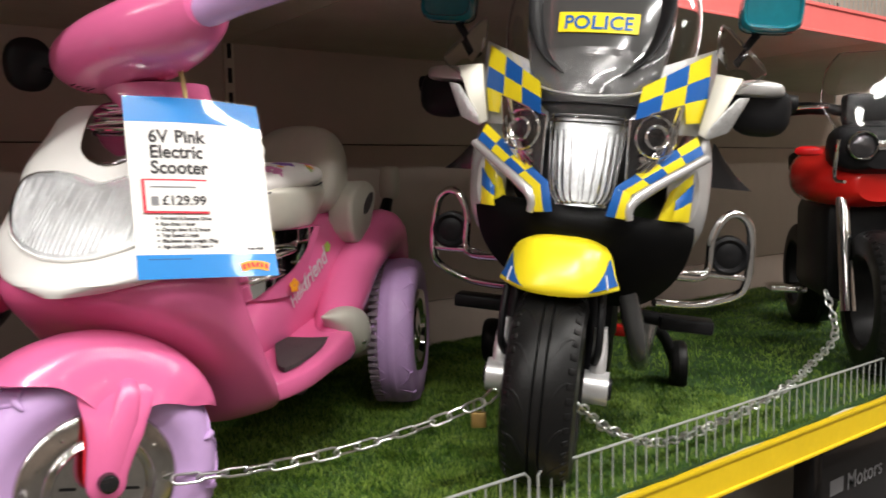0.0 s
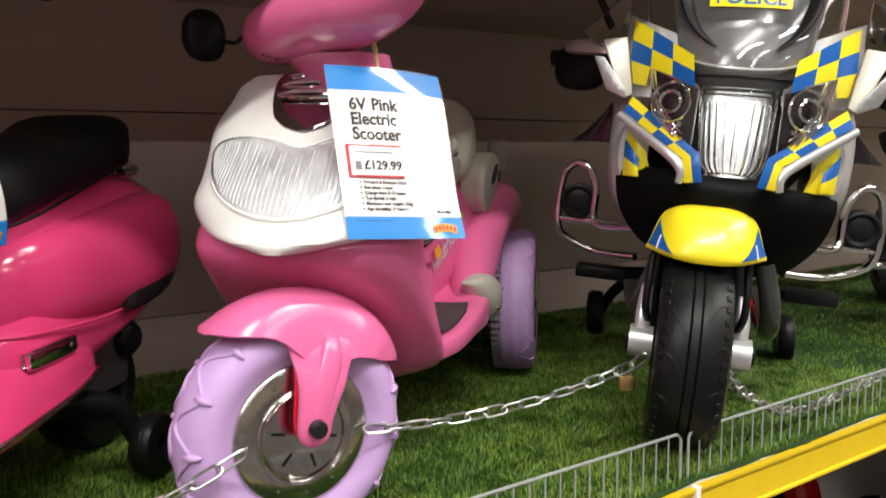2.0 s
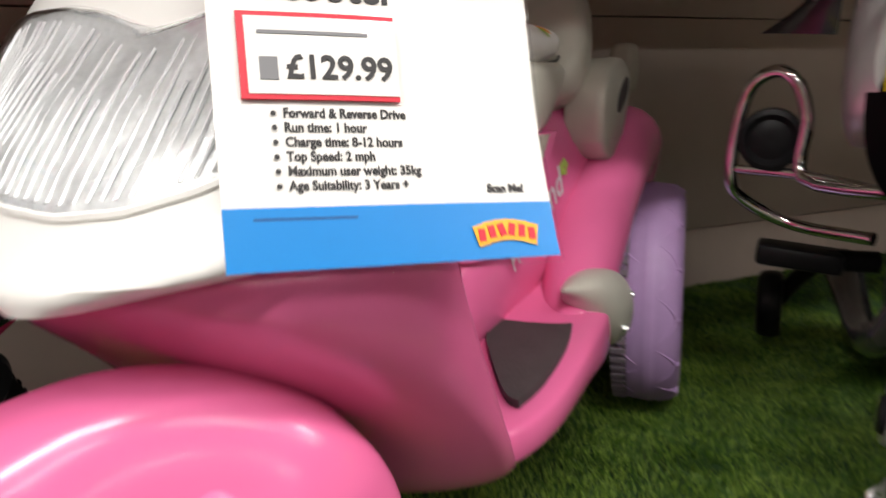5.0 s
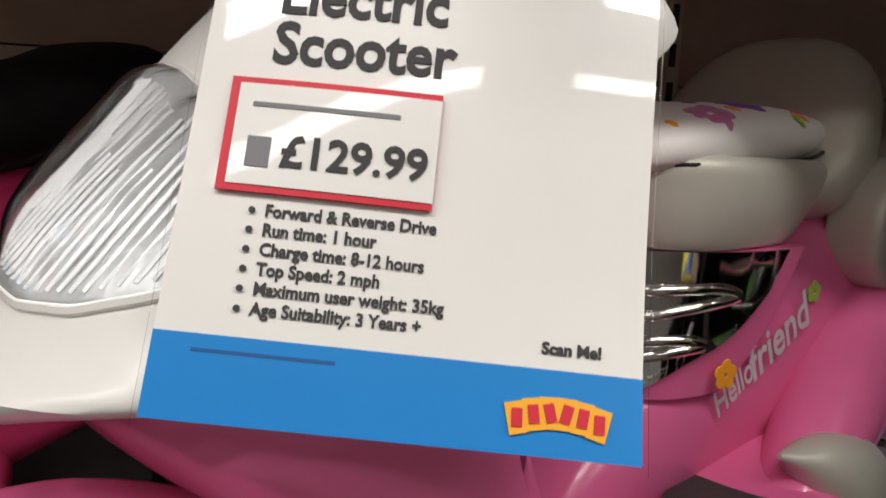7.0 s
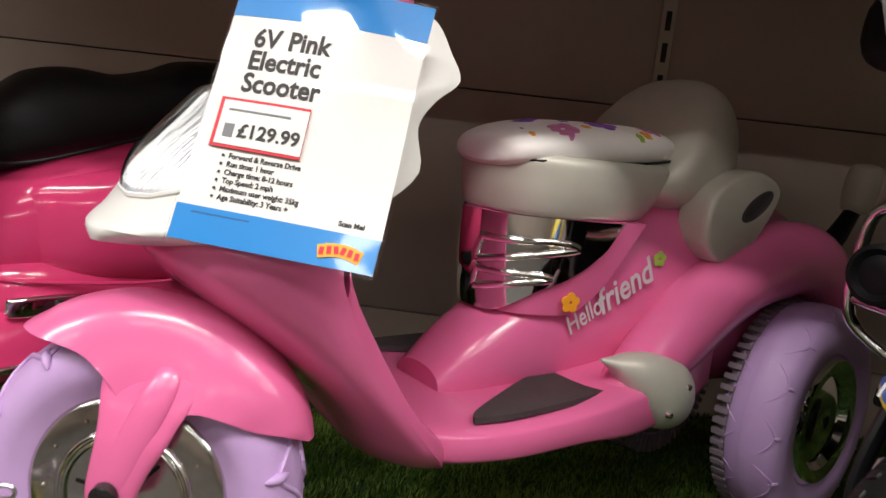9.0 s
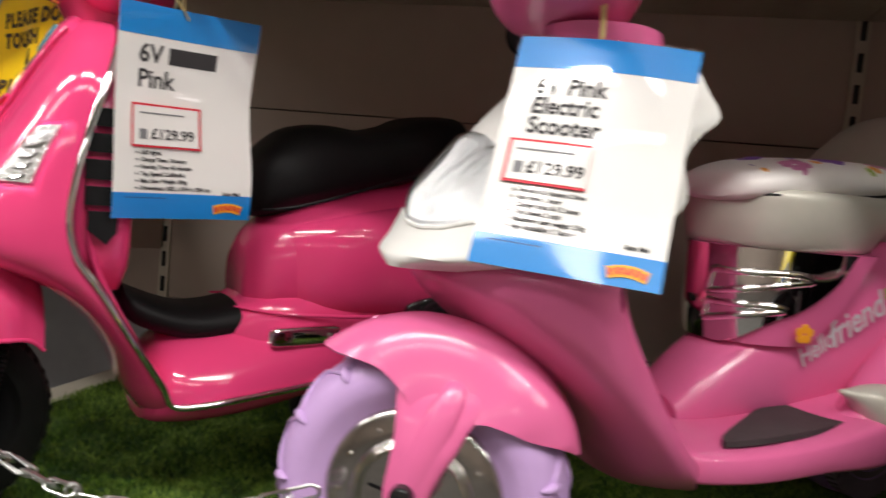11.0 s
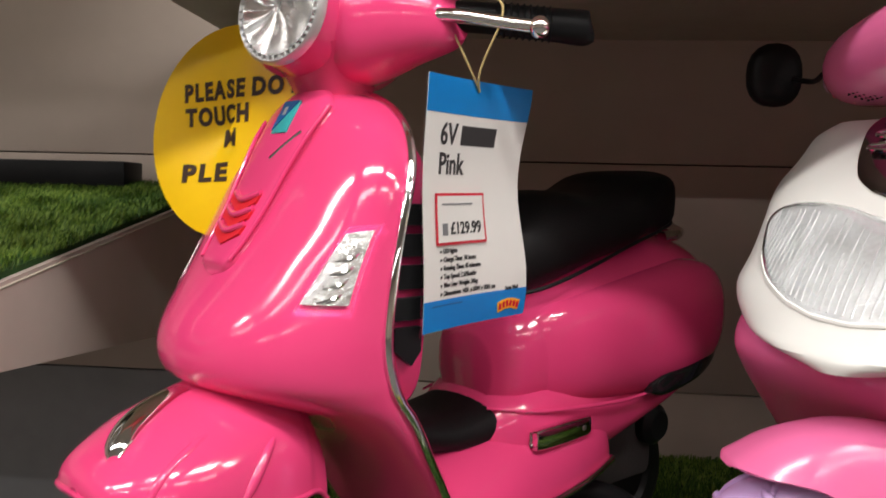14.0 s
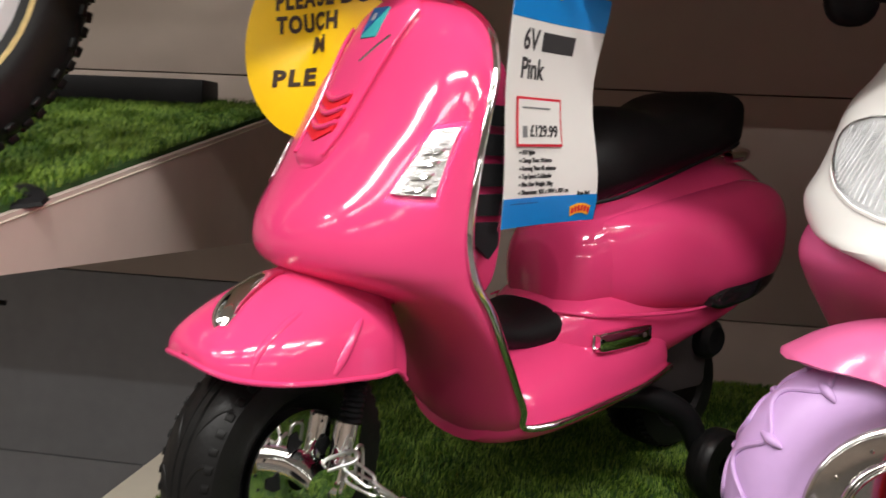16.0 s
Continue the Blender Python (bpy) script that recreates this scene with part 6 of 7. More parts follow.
for side in (1, -1):
    c = [(0.0, PY + side * 0.056, 0.516), (-0.028, PY + side * 0.124, 0.541), (-0.034, PY + side * 0.116, 0.478), (-0.010, PY + side * 0.058, 0.420)]
    sl = part("side_lamp", quad_patch(c, 1, 1, 0.006, out=(1, side * 0.3, 0)), [SMOKE, SMOKE], police, "smoked side lamp with round inner lens")
    cm = pose(-0.008, PY + side * 0.092, 0.496) @ Matrix.Rotation(side * 0.35, 4, "Z")
    part("lamp_ring", move(lathe([(0.012, 0.004), (0.0145, 0.0065), (0.017, 0.004), (0.017, -0.002)], 28, "x"), cm), CHROME, sl)
    part("lamp_eye", move(lathe([(0, 0.006), (0.008, 0.005), (0.0125, 0.001)], 24, "x"), cm), LENS, sl)
    part("lamp_ring", move(lathe([(0.026, 0.000), (0.028, 0.003), (0.030, 0.000)], 28, "x"), cm), CHROME, sl)
    mid = sum((Vector(p) for p in c), Vector()) / 4
    for q0, q1 in zip(c, c[1:] + c[:1]):
        part("lamp_frame", tube([Vector(q0) + Vector((0.006, 0, 0)), (Vector(q0) + Vector(q1)) / 2 + Vector((0.008, 0, 0)), Vector(q1) + Vector((0.006, 0, 0))], 0.0014, 6, 3), CHROME, sl)
    for f in (0.55, 0.72, 0.88):
        pa, pb = mid + (Vector(c[3]) - mid) * f, mid + (Vector(c[2]) - mid) * f
        part("reflector_step", tube([pa + Vector((0.009, 0, 0)), (pa + pb) / 2 + Vector((0.011, 0, -0.002)), pb + Vector((0.007, 0, 0))], [0.0012, 0.0024, 0.0012], 8, 3), CHROME, sl)
    part("lamp_eye", move(lathe([(0, 0.004), (0.004, 0.003), (0.0055, 0.0)], 16, "x"), Matrix.Translation(mid + (Vector(c[3]) - mid) * 0.35 + Vector((0.008, 0, 0)))), CHROME, sl)
    part("lamp_cover", quad_patch([tuple(Vector(p) + Vector((0.010, 0, 0))) for p in c], 1, 1, 0.008, out=(1, side * 0.3, 0)), [CLEAR, CLEAR], sl)
    # checked panels
    up = [(-0.090, PY + side * 0.158, 0.620), (0.006, PY + side * 0.068, 0.560), (0.016, PY + side * 0.062, 0.516), (-0.078, PY + side * 0.158, 0.557)]
    leg_q = [(-0.076, PY + side * 0.157, 0.557), (-0.040, PY + side * 0.126, 0.545), (-0.044, PY + side * 0.130, 0.518), (-0.068, PY + side * 0.150, 0.522)]
    part("check_panel", quad_patch(up, 3, 2, 0.004), [YELLOW, BLUE], police, "yellow and blue checked panel")
    part("check_leg", quad_patch(leg_q, 1, 1, 0.002), [YELLOW, YELLOW], police)
    back = [(-0.112, PY + side * 0.168, 0.630), (-0.026, PY + side * 0.060, 0.580), (-0.016, PY + side * 0.055, 0.500), (-0.092, PY + side * 0.170, 0.505)]
    part("cowl_side", quad_patch(back, 1, 1, 0.004), [SILVER_PAINT, SILVER_PAINT], police, "silver cowl side")
    low_a = [(-0.046, PY + side * 0.147, 0.502), (0.010, PY + side * 0.045, 0.426), (0.004, PY + side * 0.067, 0.417), (-0.044, PY + side * 0.158, 0.479)]
    low_b = [(0.010, PY + side * 0.045, 0.426), (0.014, PY + side * 0.036, 0.386), (0.006, PY + side * 0.061, 0.383), (0.004, PY + side * 0.067, 0.417)]
    part("check_band", quad_patch(low_a, 4, 2, 0.003), [YELLOW, BLUE], police, "yellow and blue checked band")
    part("check_band", quad_patch(low_b, 1, 2, 0.003), [BLUE, YELLOW], police)
    edge = [(-0.050, PY + side * 0.164, 0.474), (-0.002, PY + side * 0.074, 0.412), (0.002, PY + side * 0.068, 0.382)]
    part("band_edge", tube(edge, [0.006, 0.008, 0.005], 10, 4), SILVER_PAINT, police)
    fin = [(-0.070, PY + side * 0.150, 0.452), (-0.056, PY + side * 0.120, 0.424), (-0.052, PY + side * 0.106, 0.382), (-0.072, PY + side * 0.150, 0.382)]
    part("side_fin", quad_patch(fin, 1, 1, 0.010), [YELLOW, YELLOW], police)
    fin2 = [(-0.069, PY + side * 0.152, 0.440), (-0.052, PY + side * 0.128, 0.412), (-0.048, PY + side * 0.126, 0.384), (-0.070, PY + side * 0.150, 0.384)]
    part("side_fin", quad_patch([tuple(Vector(p) + Vector((0.006, 0, 0))) for p in fin2], 1, 2, 0.008), [BLUE, YELLOW], police)
    part("silver_flank", loft([ring(-0.075, PY + side * 0.138, 0.42, 0.022, 0.045, 2.4), ring(-0.11, PY + side * 0.150, 0.43, 0.028, 0.085, 2.4), ring(-0.18, PY + side * 0.150, 0.42, 0.024, 0.09, 2.4), ring(-0.26, PY + side * 0.14, 0.40, 0.012, 0.05, 2.2)], 4), SILVER_PAINT, police, "silver side fairing")
    # cheeks, indicators, hand guards
    part("cheek", prism([(-0.070, PY + side * 0.202, 0.586), (-0.078, PY + side * 0.166, 0.592), (-0.054, PY + side * 0.148, 0.506), (-0.050, PY + side * 0.162, 0.498)], (-0.055, side * 0.004, 0.0)), SILVER, police, "silver angular cheek panel")
    part("indicator", prism([(-0.060, PY + side * 0.212, 0.560), (-0.054, PY + side * 0.196, 0.558), (-0.042, PY + side * 0.160, 0.514), (-0.042, PY + side * 0.157, 0.497), (-0.054, PY + side * 0.188, 0.510)], (-0.03, side * 0.004, 0.004)), LAMP_BOWL, police, "silver faceted indicator pod")
    part("hand_guard", loft([ring(-0.15, PY + side * 0.205, 0.565, 0.012, 0.018, 2.8, 22), ring(-0.165, PY + side * 0.235, 0.556, 0.040, 0.034, 2.8, 22), ring(-0.19, PY + side * 0.245, 0.550, 0.042, 0.036, 2.8, 22), ring(-0.22, PY + side * 0.25, 0.545, 0.02, 0.02, 2.6, 22)], 3), BLACK, police, "black hand guard")
    part("guard_top", loft([ring(-0.125, PY + side * 0.200, 0.578, 0.012, 0.008, 2.6, 20), ring(-0.145, PY + side * 0.226, 0.582, 0.036, 0.012, 2.8, 20), ring(-0.175, PY + side * 0.236, 0.580, 0.036, 0.012, 2.8, 20), ring(-0.20, PY + side * 0.24, 0.575, 0.015, 0.005, 2.6, 20)], 3), SILVER_PAINT, police)
    part("grip", tube([(-0.20, PY + side * 0.14, 0.58), (-0.22, PY + side * 0.22, 0.575), (-0.235, PY + side * 0.30, 0.57)], 0.014, 12, 3), BLACK, police)
    part("wind_deflector", quad_patch([(-0.090, PY + side * 0.168, 0.66), (-0.115, PY + side * 0.235, 0.600), (-0.10, PY + side * 0.20, 0.575), (-0.075, PY + side * 0.165, 0.615)], 1, 1, 0.004), [CLEAR, CLEAR], police, "clear wind deflector")
    part("deflector_edge", tube([(-0.075, PY + side * 0.165, 0.615), (-0.090, PY + side * 0.168, 0.66), (-0.103, PY + side * 0.204, 0.632), (-0.115, PY + side * 0.235, 0.600), (-0.10, PY + side * 0.20, 0.575)], 0.0014, 6, 3), CLEAR, police)
    # emergency lamps on stalks
    lm = pose(-0.113, PY + side * 0.232, 0.684)
    lampb = part("blue_lamp", move(loft([ring(0.022, 0, 0, 0.034, 0.022, 4, 28), ring(0.028, 0, 0, 0.038, 0.026, 4, 28), ring(0.010, 0, 0, 0.042, 0.030, 4, 28), ring(-0.016, 0, 0, 0.040, 0.028, 4, 28)], 3), lm), TEAL, police, "teal-blue emergency lamp")
    part("lamp_base", move(loft([ring(-0.016, 0, 0, 0.041, 0.029, 4, 28), ring(-0.034, 0, 0, 0.030, 0.02, 3.4, 28)], 2), lm), BLACK, lampb)
    part("lamp_stalk", tube([(-0.135, PY + side * 0.222, 0.660), (-0.14, PY + side * 0.205, 0.635), (-0.14, PY + side * 0.185, 0.610)], 0.006, 8, 4), BLACK, police)
    part("silver_blade", quad_patch([(-0.22, PY + side * 0.185, 0.502), (-0.25, PY + side * 0.205, 0.470), (-0.26, PY + side * 0.255, 0.430), (-0.24, PY + side * 0.185, 0.432)], 1, 1, 0.008, out=(0.6, side, 0)), [SMOKE, SMOKE], police)
    # crash bars with round speakers
    s = side
    bar = [(-0.12, PY + s * 0.120, 0.300), (-0.21, PY + s * 0.192, 0.292), (-0.212, PY + s * 0.198, 0.350), (-0.215, PY + s * 0.212, 0.384), (-0.222, PY + s * 0.232, 0.394), (-0.235, PY + s * 0.254, 0.378), (-0.245, PY + s * 0.262, 0.340), (-0.252, PY + s * 0.262, 0.282), (-0.262, PY + s * 0.245, 0.256), (-0.265, PY + s * 0.19, 0.236), (-0.22, PY + s * 0.12, 0.240)]
    part("crash_bar", tube(bar, 0.0068, 12, 4), CHROME, police, "bent chrome crash bar")
    part("cross_bar", tube([(-0.252, PY + s * 0.260, 0.290), (-0.21, PY + s * 0.19, 0.296), (-0.15, PY + s * 0.13, 0.296)], 0.0055, 10, 3), CHROME, police, "chrome cross bar")
    spk = part("speaker", lathe([(0, 0.004), (0.012, 0.005), (0.020, 0.002), (0.026, 0.008), (0.031, 0.006), (0.032, -0.02), (0.02, -0.03), (0, -0.03)], 28, "x", (-0.225, PY + s * 0.228, 0.326)), BLACK, police, "round black horn speaker")
    part("foot_peg", boxed(-0.33, -0.28, PY + s * 0.18 - 0.045, PY + s * 0.18 + 0.045, 0.183, 0.206, bevel=0.005), BLACK, police, "black foot peg")
    part("peg_arm", tube([(-0.31, PY + s * 0.10, 0.20), (-0.305, PY + s * 0.16, 0.194)], 0.012, 10, 2), BLACK, police)
    part("exhaust", tube([(-0.10, PY + s * 0.075, 0.27), (-0.12, PY + s * 0.095, 0.20), (-0.18, PY + s * 0.105, 0.15), (-0.28, PY + s * 0.11, 0.135), (-0.5, PY + s * 0.12, 0.15)], [0.015, 0.016, 0.016, 0.016, 0.024], 14, 4), GREY_NOSE, police, "dark grey exhaust pipe")
    part("stabiliser_arm", tube([(-0.50, PY + s * 0.08, 0.16), (-0.56, PY + s * 0.15, 0.13), (-0.597, PY + s * 0.19, 0.06)], 0.012, 10, 3), BLACK, police)
    wheel(police, 0.050, 0.034, RUBBER, (-0.600, PY + s * 0.198, 0.055), 0, "", 0.3, "small black stabiliser wheel", name="stabiliser_wheel", lean=-LEAN)
wheel(police, 0.140, 0.10, RUBBER, (-0.60, PY + 0.01, 0.138), 0, "road", 0.6, "wide black rear tyre", name="rear_wheel")
part("tail_box", boxed(-0.78, -0.62, PY - 0.12, PY + 0.12, 0.42, 0.55, bevel=0.02), SILVER_PAINT, police)
part("tail_lamp", boxed(-0.40, -0.37, PY + 0.05, PY + 0.10, 0.145, 0.165, bevel=0.004), RED, police)
# graphite nose with the word plate
nose = Shell([(0.516, -0.004, -0.04, 0.062, 2.2), (0.540, 0.004, -0.05, 0.078, 2.2), (0.575, -0.004, -0.06, 0.092, 2.2), (0.615, -0.020, -0.075, 0.100, 2.2), (0.655, -0.040, -0.09, 0.104, 2.2), (0.70, -0.066, -0.11, 0.104, 2.2), (0.74, -0.094, -0.13, 0.09, 2.2)], y=PY)
nose_ob = part("nose_cowl", nose.sheet(-0.005, 32, up=24), GREY_NOSE, police, "glossy graphite nose cowl")
part("nose_seam", tube([nose.at(0.14, t) + nose.normal(0.14, t) * 0.0006 for t in np.linspace(-0.9, 0.9, 13)], 0.0016, 6, 2), BLACK, nose_ob)
for side in (1, -1):
    st = [nose.at(v, side * t) + nose.normal(v, side * t) * 0.003 for v, t in ((0.33, 0.26), (0.42, 0.43), (0.55, 0.55), (0.74, 0.63), (0.97, 0.66))]
    strake = part("strake", tube(st, [0.002, 0.009, 0.014, 0.016, 0.016], 12, 5, flat=0.45), BLACK, nose_ob, "black moulded strake")
    for v, t in ((0.50, 0.51), (0.80, 0.645)):
        q = nose.at(v, side * t) + nose.normal(v, side * t) * 0.0095
        bm = bmesh.new()
        bmesh.ops.create_icosphere(bm, subdivisions=1, radius=0.003, matrix=Matrix.Translation(q))
        part("screw", bm, STEEL, strake)
# the plate and its word bend with the nose
def on_nose(u, w, lift):
    v, th = 0.575 + 0.119 * w, 0.33 * u
    return Vector(nose.at(v, th)) + Vector(nose.normal(v, th)) * lift


lab = [[on_nose(u, w, 0.0026) for u in np.linspace(-1, 1, 13)] for w in (0, 0.5, 1)]
plate_ob = part("word_plate", skin(np.array(lab), -0.0016), YELLOW, police, "yellow plate with blue lettering")
word = write(plate_ob, "POLICE", 0.0275, BLUE, Matrix(), "CENTER", "plate_word", bold=0.0005, squeeze=1.02)
for v in word.data.vertices:
    v.co = on_nose(v.co.x / 0.0555, (v.co.y + 0.0047) / 0.029, 0.0034 + v.co.z)
# clear windscreen
scr = Shell([(0.545, 0.014, -0.09, 0.10, 2.0), (0.585, 0.000, -0.105, 0.125, 2.0), (0.63, -0.030, -0.125, 0.140, 2.0), (0.69, -0.062, -0.145, 0.140, 2.0), (0.76, -0.105, -0.165, 0.120, 2.0), (0.82, -0.145, -0.18, 0.075, 2.0)], y=PY)
def screen_foot(th):
    return 0.40 * abs(th) ** 2.2


screen = part("windscreen", scr.sheet(-0.0025, 32, up=20, cut=screen_foot), CLEAR, police, "clear curved windscreen")
part("screen_edge", tube([scr.at(screen_foot(t) if abs(t) < 1 else 0.40, t) for t in np.linspace(-1, 1, 25)], 0.0016, 6, 2), SILVER_PAINT, screen)
for side in (1, -1):
    part("screen_edge", tube([scr.at(v, side * 0.998) for v in np.linspace(0.41, 1.0, 9)], 0.0016, 6, 2), SILVER_PAINT, screen)

# ---- red motorcycle further along ----
RED_X, RED_Y = 1.83, 0.63
red = thing("red_motorcycle", pose(RED_X, RED_Y, GROUND, 0, 0, 222), "red and black toy motorcycle with a clear windscreen", "toy motorcycle", "toy bikes on the display shelf")
wheel(red, 0.156, 0.105, RUBBER, (0, 0, 0.152), 0, "road", 0.6, "wide black knobbly front tyre", name="front_wheel")
wheel(red, 0.145, 0.10, RUBBER, (-0.62, 0, 0.14), 0, "road", 0.6, "wide black rear tyre", name="rear_wheel")
part("tank", loft([ring(-0.03, 0, 0.40, 0.05, 0.035, 2.6), ring(-0.09, 0, 0.41, 0.12, 0.06, 2.6), ring(-0.20, 0, 0.42, 0.15, 0.075, 2.6), ring(-0.33, 0, 0.42, 0.12, 0.07, 2.5), ring(-0.42, 0, 0.40, 0.06, 0.04, 2.3)], 4), RED, red, "glossy red tank and fairing")
part("engine", boxed(-0.42, -0.12, -0.09, 0.09, 0.13, 0.37, bevel=0.03), BLACK, red)
part("seat", loft([ring(-0.38, 0, 0.42, 0.06, 0.03, 2.6), ring(-0.5, 0, 0.43, 0.085, 0.03, 2.8), ring(-0.70, 0, 0.47, 0.05, 0.02, 2.4)], 3), VINYL, red, "black seat")
part("front_mask", loft([ring(0.0, 0, 0.47, 0.05, 0.035, 3), ring(-0.03, 0, 0.48, 0.10, 0.055, 3), ring(-0.10, 0, 0.48, 0.10, 0.06, 3)], 3), BLACK, red, "black lamp mask")
for side in (1, -1):
    part("fork_tube", tube([(-0.01, side * 0.068, 0.13), (-0.05, side * 0.07, 0.30), (-0.08, side * 0.07, 0.42)], [0.016, 0.014, 0.014], 12, 3), CHROME, red, "chrome fork tube")
    lampr = part("round_lamp", lathe([(0, 0.010), (0.016, 0.008), (0.024, 0.003), (0.026, 0.008), (0.030, 0.006), (0.031, -0.02)], 28, "x", (0.0, side * 0.052, 0.485)), SMOKE, red, "round black headlamp with chrome ring")
    part("lamp_ring", lathe([(0.0265, 0.009), (0.0285, 0.011), (0.031, 0.008)], 28, "x", (0.0, side * 0.052, 0.485)), CHROME, lampr)
    part("indicator", loft([ring(0.0, side * 0.135, 0.475, 0.006, 0.006, 2.4), ring(-0.015, side * 0.155, 0.477, 0.028, 0.011, 2.4), ring(-0.04, side * 0.15, 0.477, 0.016, 0.008, 2.4)], 3), INDICATOR_RED, red, "red indicator lens")
    part("handlebar", tube([(-0.10, side * 0.04, 0.56), (-0.12, side * 0.13, 0.575), (-0.15, side * 0.22, 0.57)], [0.012, 0.014, 0.017], 12, 3), BLACK, red)
    part("brake_lever", tube([(-0.085, side * 0.10, 0.575), (-0.09, side * 0.15, 0.575), (-0.11, side * 0.20, 0.57)], 0.004, 8, 3), CHROME, red)
    part("chrome_side", tube([(0.0, side * 0.098, 0.50), (-0.02, side * 0.10, 0.42), (0.01, side * 0.088, 0.41)], 0.004, 8, 3), CHROME, red)
    part("side_step", boxed(-0.22, -0.14, side * 0.16 - 0.04, side * 0.16 + 0.04, 0.15, 0.165, bevel=0.004), CHROME, red)
part("lamp_bridge", boxed(-0.004, 0.008, -0.022, 0.022, 0.475, 0.495, bevel=0.002), CHROME, red)
scr2 = Shell([(0.525, 0.004, -0.045, 0.095, 2.6), (0.58, -0.018, -0.06, 0.120, 2.6), (0.65, -0.05, -0.08, 0.110, 2.6), (0.69, -0.075, -0.09, 0.08, 2.6)])
part("windscreen", scr2.sheet(-0.003, 24, up=14), CLEAR, red, "clear windscreen")
part("dash", boxed(-0.11, -0.06, -0.07, 0.07, 0.53, 0.60, bevel=0.01), BLACK, red)

# ---- hanging price tags ----


def corner_frame(bl, br, tl):
    """A frame with its origin at bl, x along the foot, y up the side; and the sheet's width and height."""
    bl, br, tl = Vector(bl), Vector(br), Vector(tl)
    x = (br - bl).normalized()
    z = x.cross(tl - bl).normalized()
    y = z.cross(x)
    return Matrix.Translation(bl) @ Matrix((x, y, z)).transposed().to_4x4(), (br - bl).length, (tl - bl).length


def sheet(x0, x1, y0, y1, z, n=14, thick=0.0004):
    P = [[(x0 + (x1 - x0) * i / n, y0 + (y1 - y0) * j / n, z) for i in range(n + 1)] for j in range(n + 1)]
    return skin(np.array(P), -thick)


def price_tag(m, w, h, title, bullets, price, bend, label, label_x, label_top, type_size, type_step, line_step, price_x):
    tag = thing("price_tag", m, label, "price tag", "price tags hanging from the toy scooters")

    def add(name, bm, mat, parent=tag, label=""):
        ob = part(name, bm, mat, parent, label)
        return bent(ob)

    def bent(ob):
        for v in ob.data.vertices:
            v.co.z += bend(v.co.x / w, v.co.y / h)
        return ob

    k = w / 0.149
    card = add("card", sheet(0, w, 0, h, 0), PAPER)
    add("film_edge", sheet(-0.0022, w + 0.0022, -0.0028, h + 0.0022, -0.0008), LAMINATE, tag, "clear laminate edge")
    add("header_band", sheet(0, w, h - 0.030 * k, h, 0.0003), CARD_BLUE, card, "plain blue band")
    add("footer_band", sheet(0, w, 0, 0.026 * k, 0.0003), CARD_BLUE, card, "plain blue band")
    y = h * 0.738
    for line in title:
        x = 0.022 * k
        for word in line:
            if word.startswith("#"):
                long = float(word[1:]) * k
                add("word_bar", sheet(x, x + long, y, y + type_size * 0.66, 0.0004, 6), INK, card)
                x += long + 0.006 * k
            else:
                ob = bent(write(card, word, type_size, INK, pose(x, y, 0.0004), name="title_word", bold=0.0005 * k, squeeze=0.90))
                x += max(v.co.x for v in ob.data.vertices) - x + 0.006 * k
        y -= type_step
    # price label with a red edge
    lx0, lx1 = label_x[0] * w, label_x[1] * w
    ly1 = h * (1 - label_top)
    ly0 = ly1 - (0.185 if price[1] else 0.205) * h
    frame_ob = add("label_frame", sheet(lx0, lx1, ly0, ly1, 0.0022, 8, 0.0012), CARD_RED, tag, "red-edged price label")
    add("label_face", sheet(lx0 + (0.003 if price[1] else 0.0016) * k, lx1 - (0.0 if price[1] else 0.0028) * k, ly0 + 0.0022 * k, ly1 - 0.0022 * k, 0.0027, 8), PAPER, frame_ob)
    bent(write(frame_ob, price[0], 0.0144 * k, INK, pose(lx0 + price_x * k, ly0 + 0.009 * k, 0.0032), name="price", bold=0.0003 * k))
    add("small_print", sheet(lx0 + 0.008 * k, lx0 + 0.055 * k, ly1 - 0.010 * k, ly1 - 0.0085 * k, 0.0031, 4), INK_GREY, frame_ob)
    add("code_block", sheet(lx0 + 0.008 * k, lx0 + 0.0155 * k, ly0 + 0.008 * k, ly0 + 0.018 * k, 0.0031, 3), INK_GREY, frame_ob)
    y = ly0 - 0.007 * k
    for text in bullets:
        add("bullet", lathe([(0, 0.0011), (0.0011 * k, 0.0011), (0.0011 * k, 0.0006)], 10, "z", (0.0235 * k, y + 0.0016 * k, 0)), INK, card)
        bent(write(card, text, 0.0057 * k, INK, pose(0.0275 * k, y, 0.0004), name="bullet_line", bold=0.00015 * k, squeeze=0.9))
        y -= line_step * k
    bent(write(card, "Scan Me!", 0.0052 * k, INK, pose(w - 0.032 * k, y + 0.004 * k, 0.0004), name="caption", bold=0.0002 * k))
    # shop emblem as plain arched blocks
    for i in range(6):
        a = (i - 2.5) / 2.5
        add("emblem_block", boxed(-0.0030 * k, 0.0030 * k, -0.0048 * k, 0.0048 * k, 0, 0.0005, m=pose(w - 0.026 * k + a * 0.0125 * k, 0.0130 * k - 0.0022 * k * a * a, 0.0008, 0, 0, -a * 14)), LOGO_AMBER, card)
        add("emblem_mark", boxed(-0.0016 * k, 0.0016 * k, -0.0028 * k, 0.0028 * k, 0, 0.0004, m=pose(w - 0.026 * k + a * 0.0125 * k, 0.0130 * k - 0.0022 * k * a * a, 0.0014, 0, 0, -a * 14 + (i % 3 - 1) * 12)), CARD_RED, card)
    add("foot_print", sheet(0.012 * k, 0.055 * k, 0.0205 * k, 0.0217 * k, 0.0004, 4), BADGE_BLUE, card)
    return tag


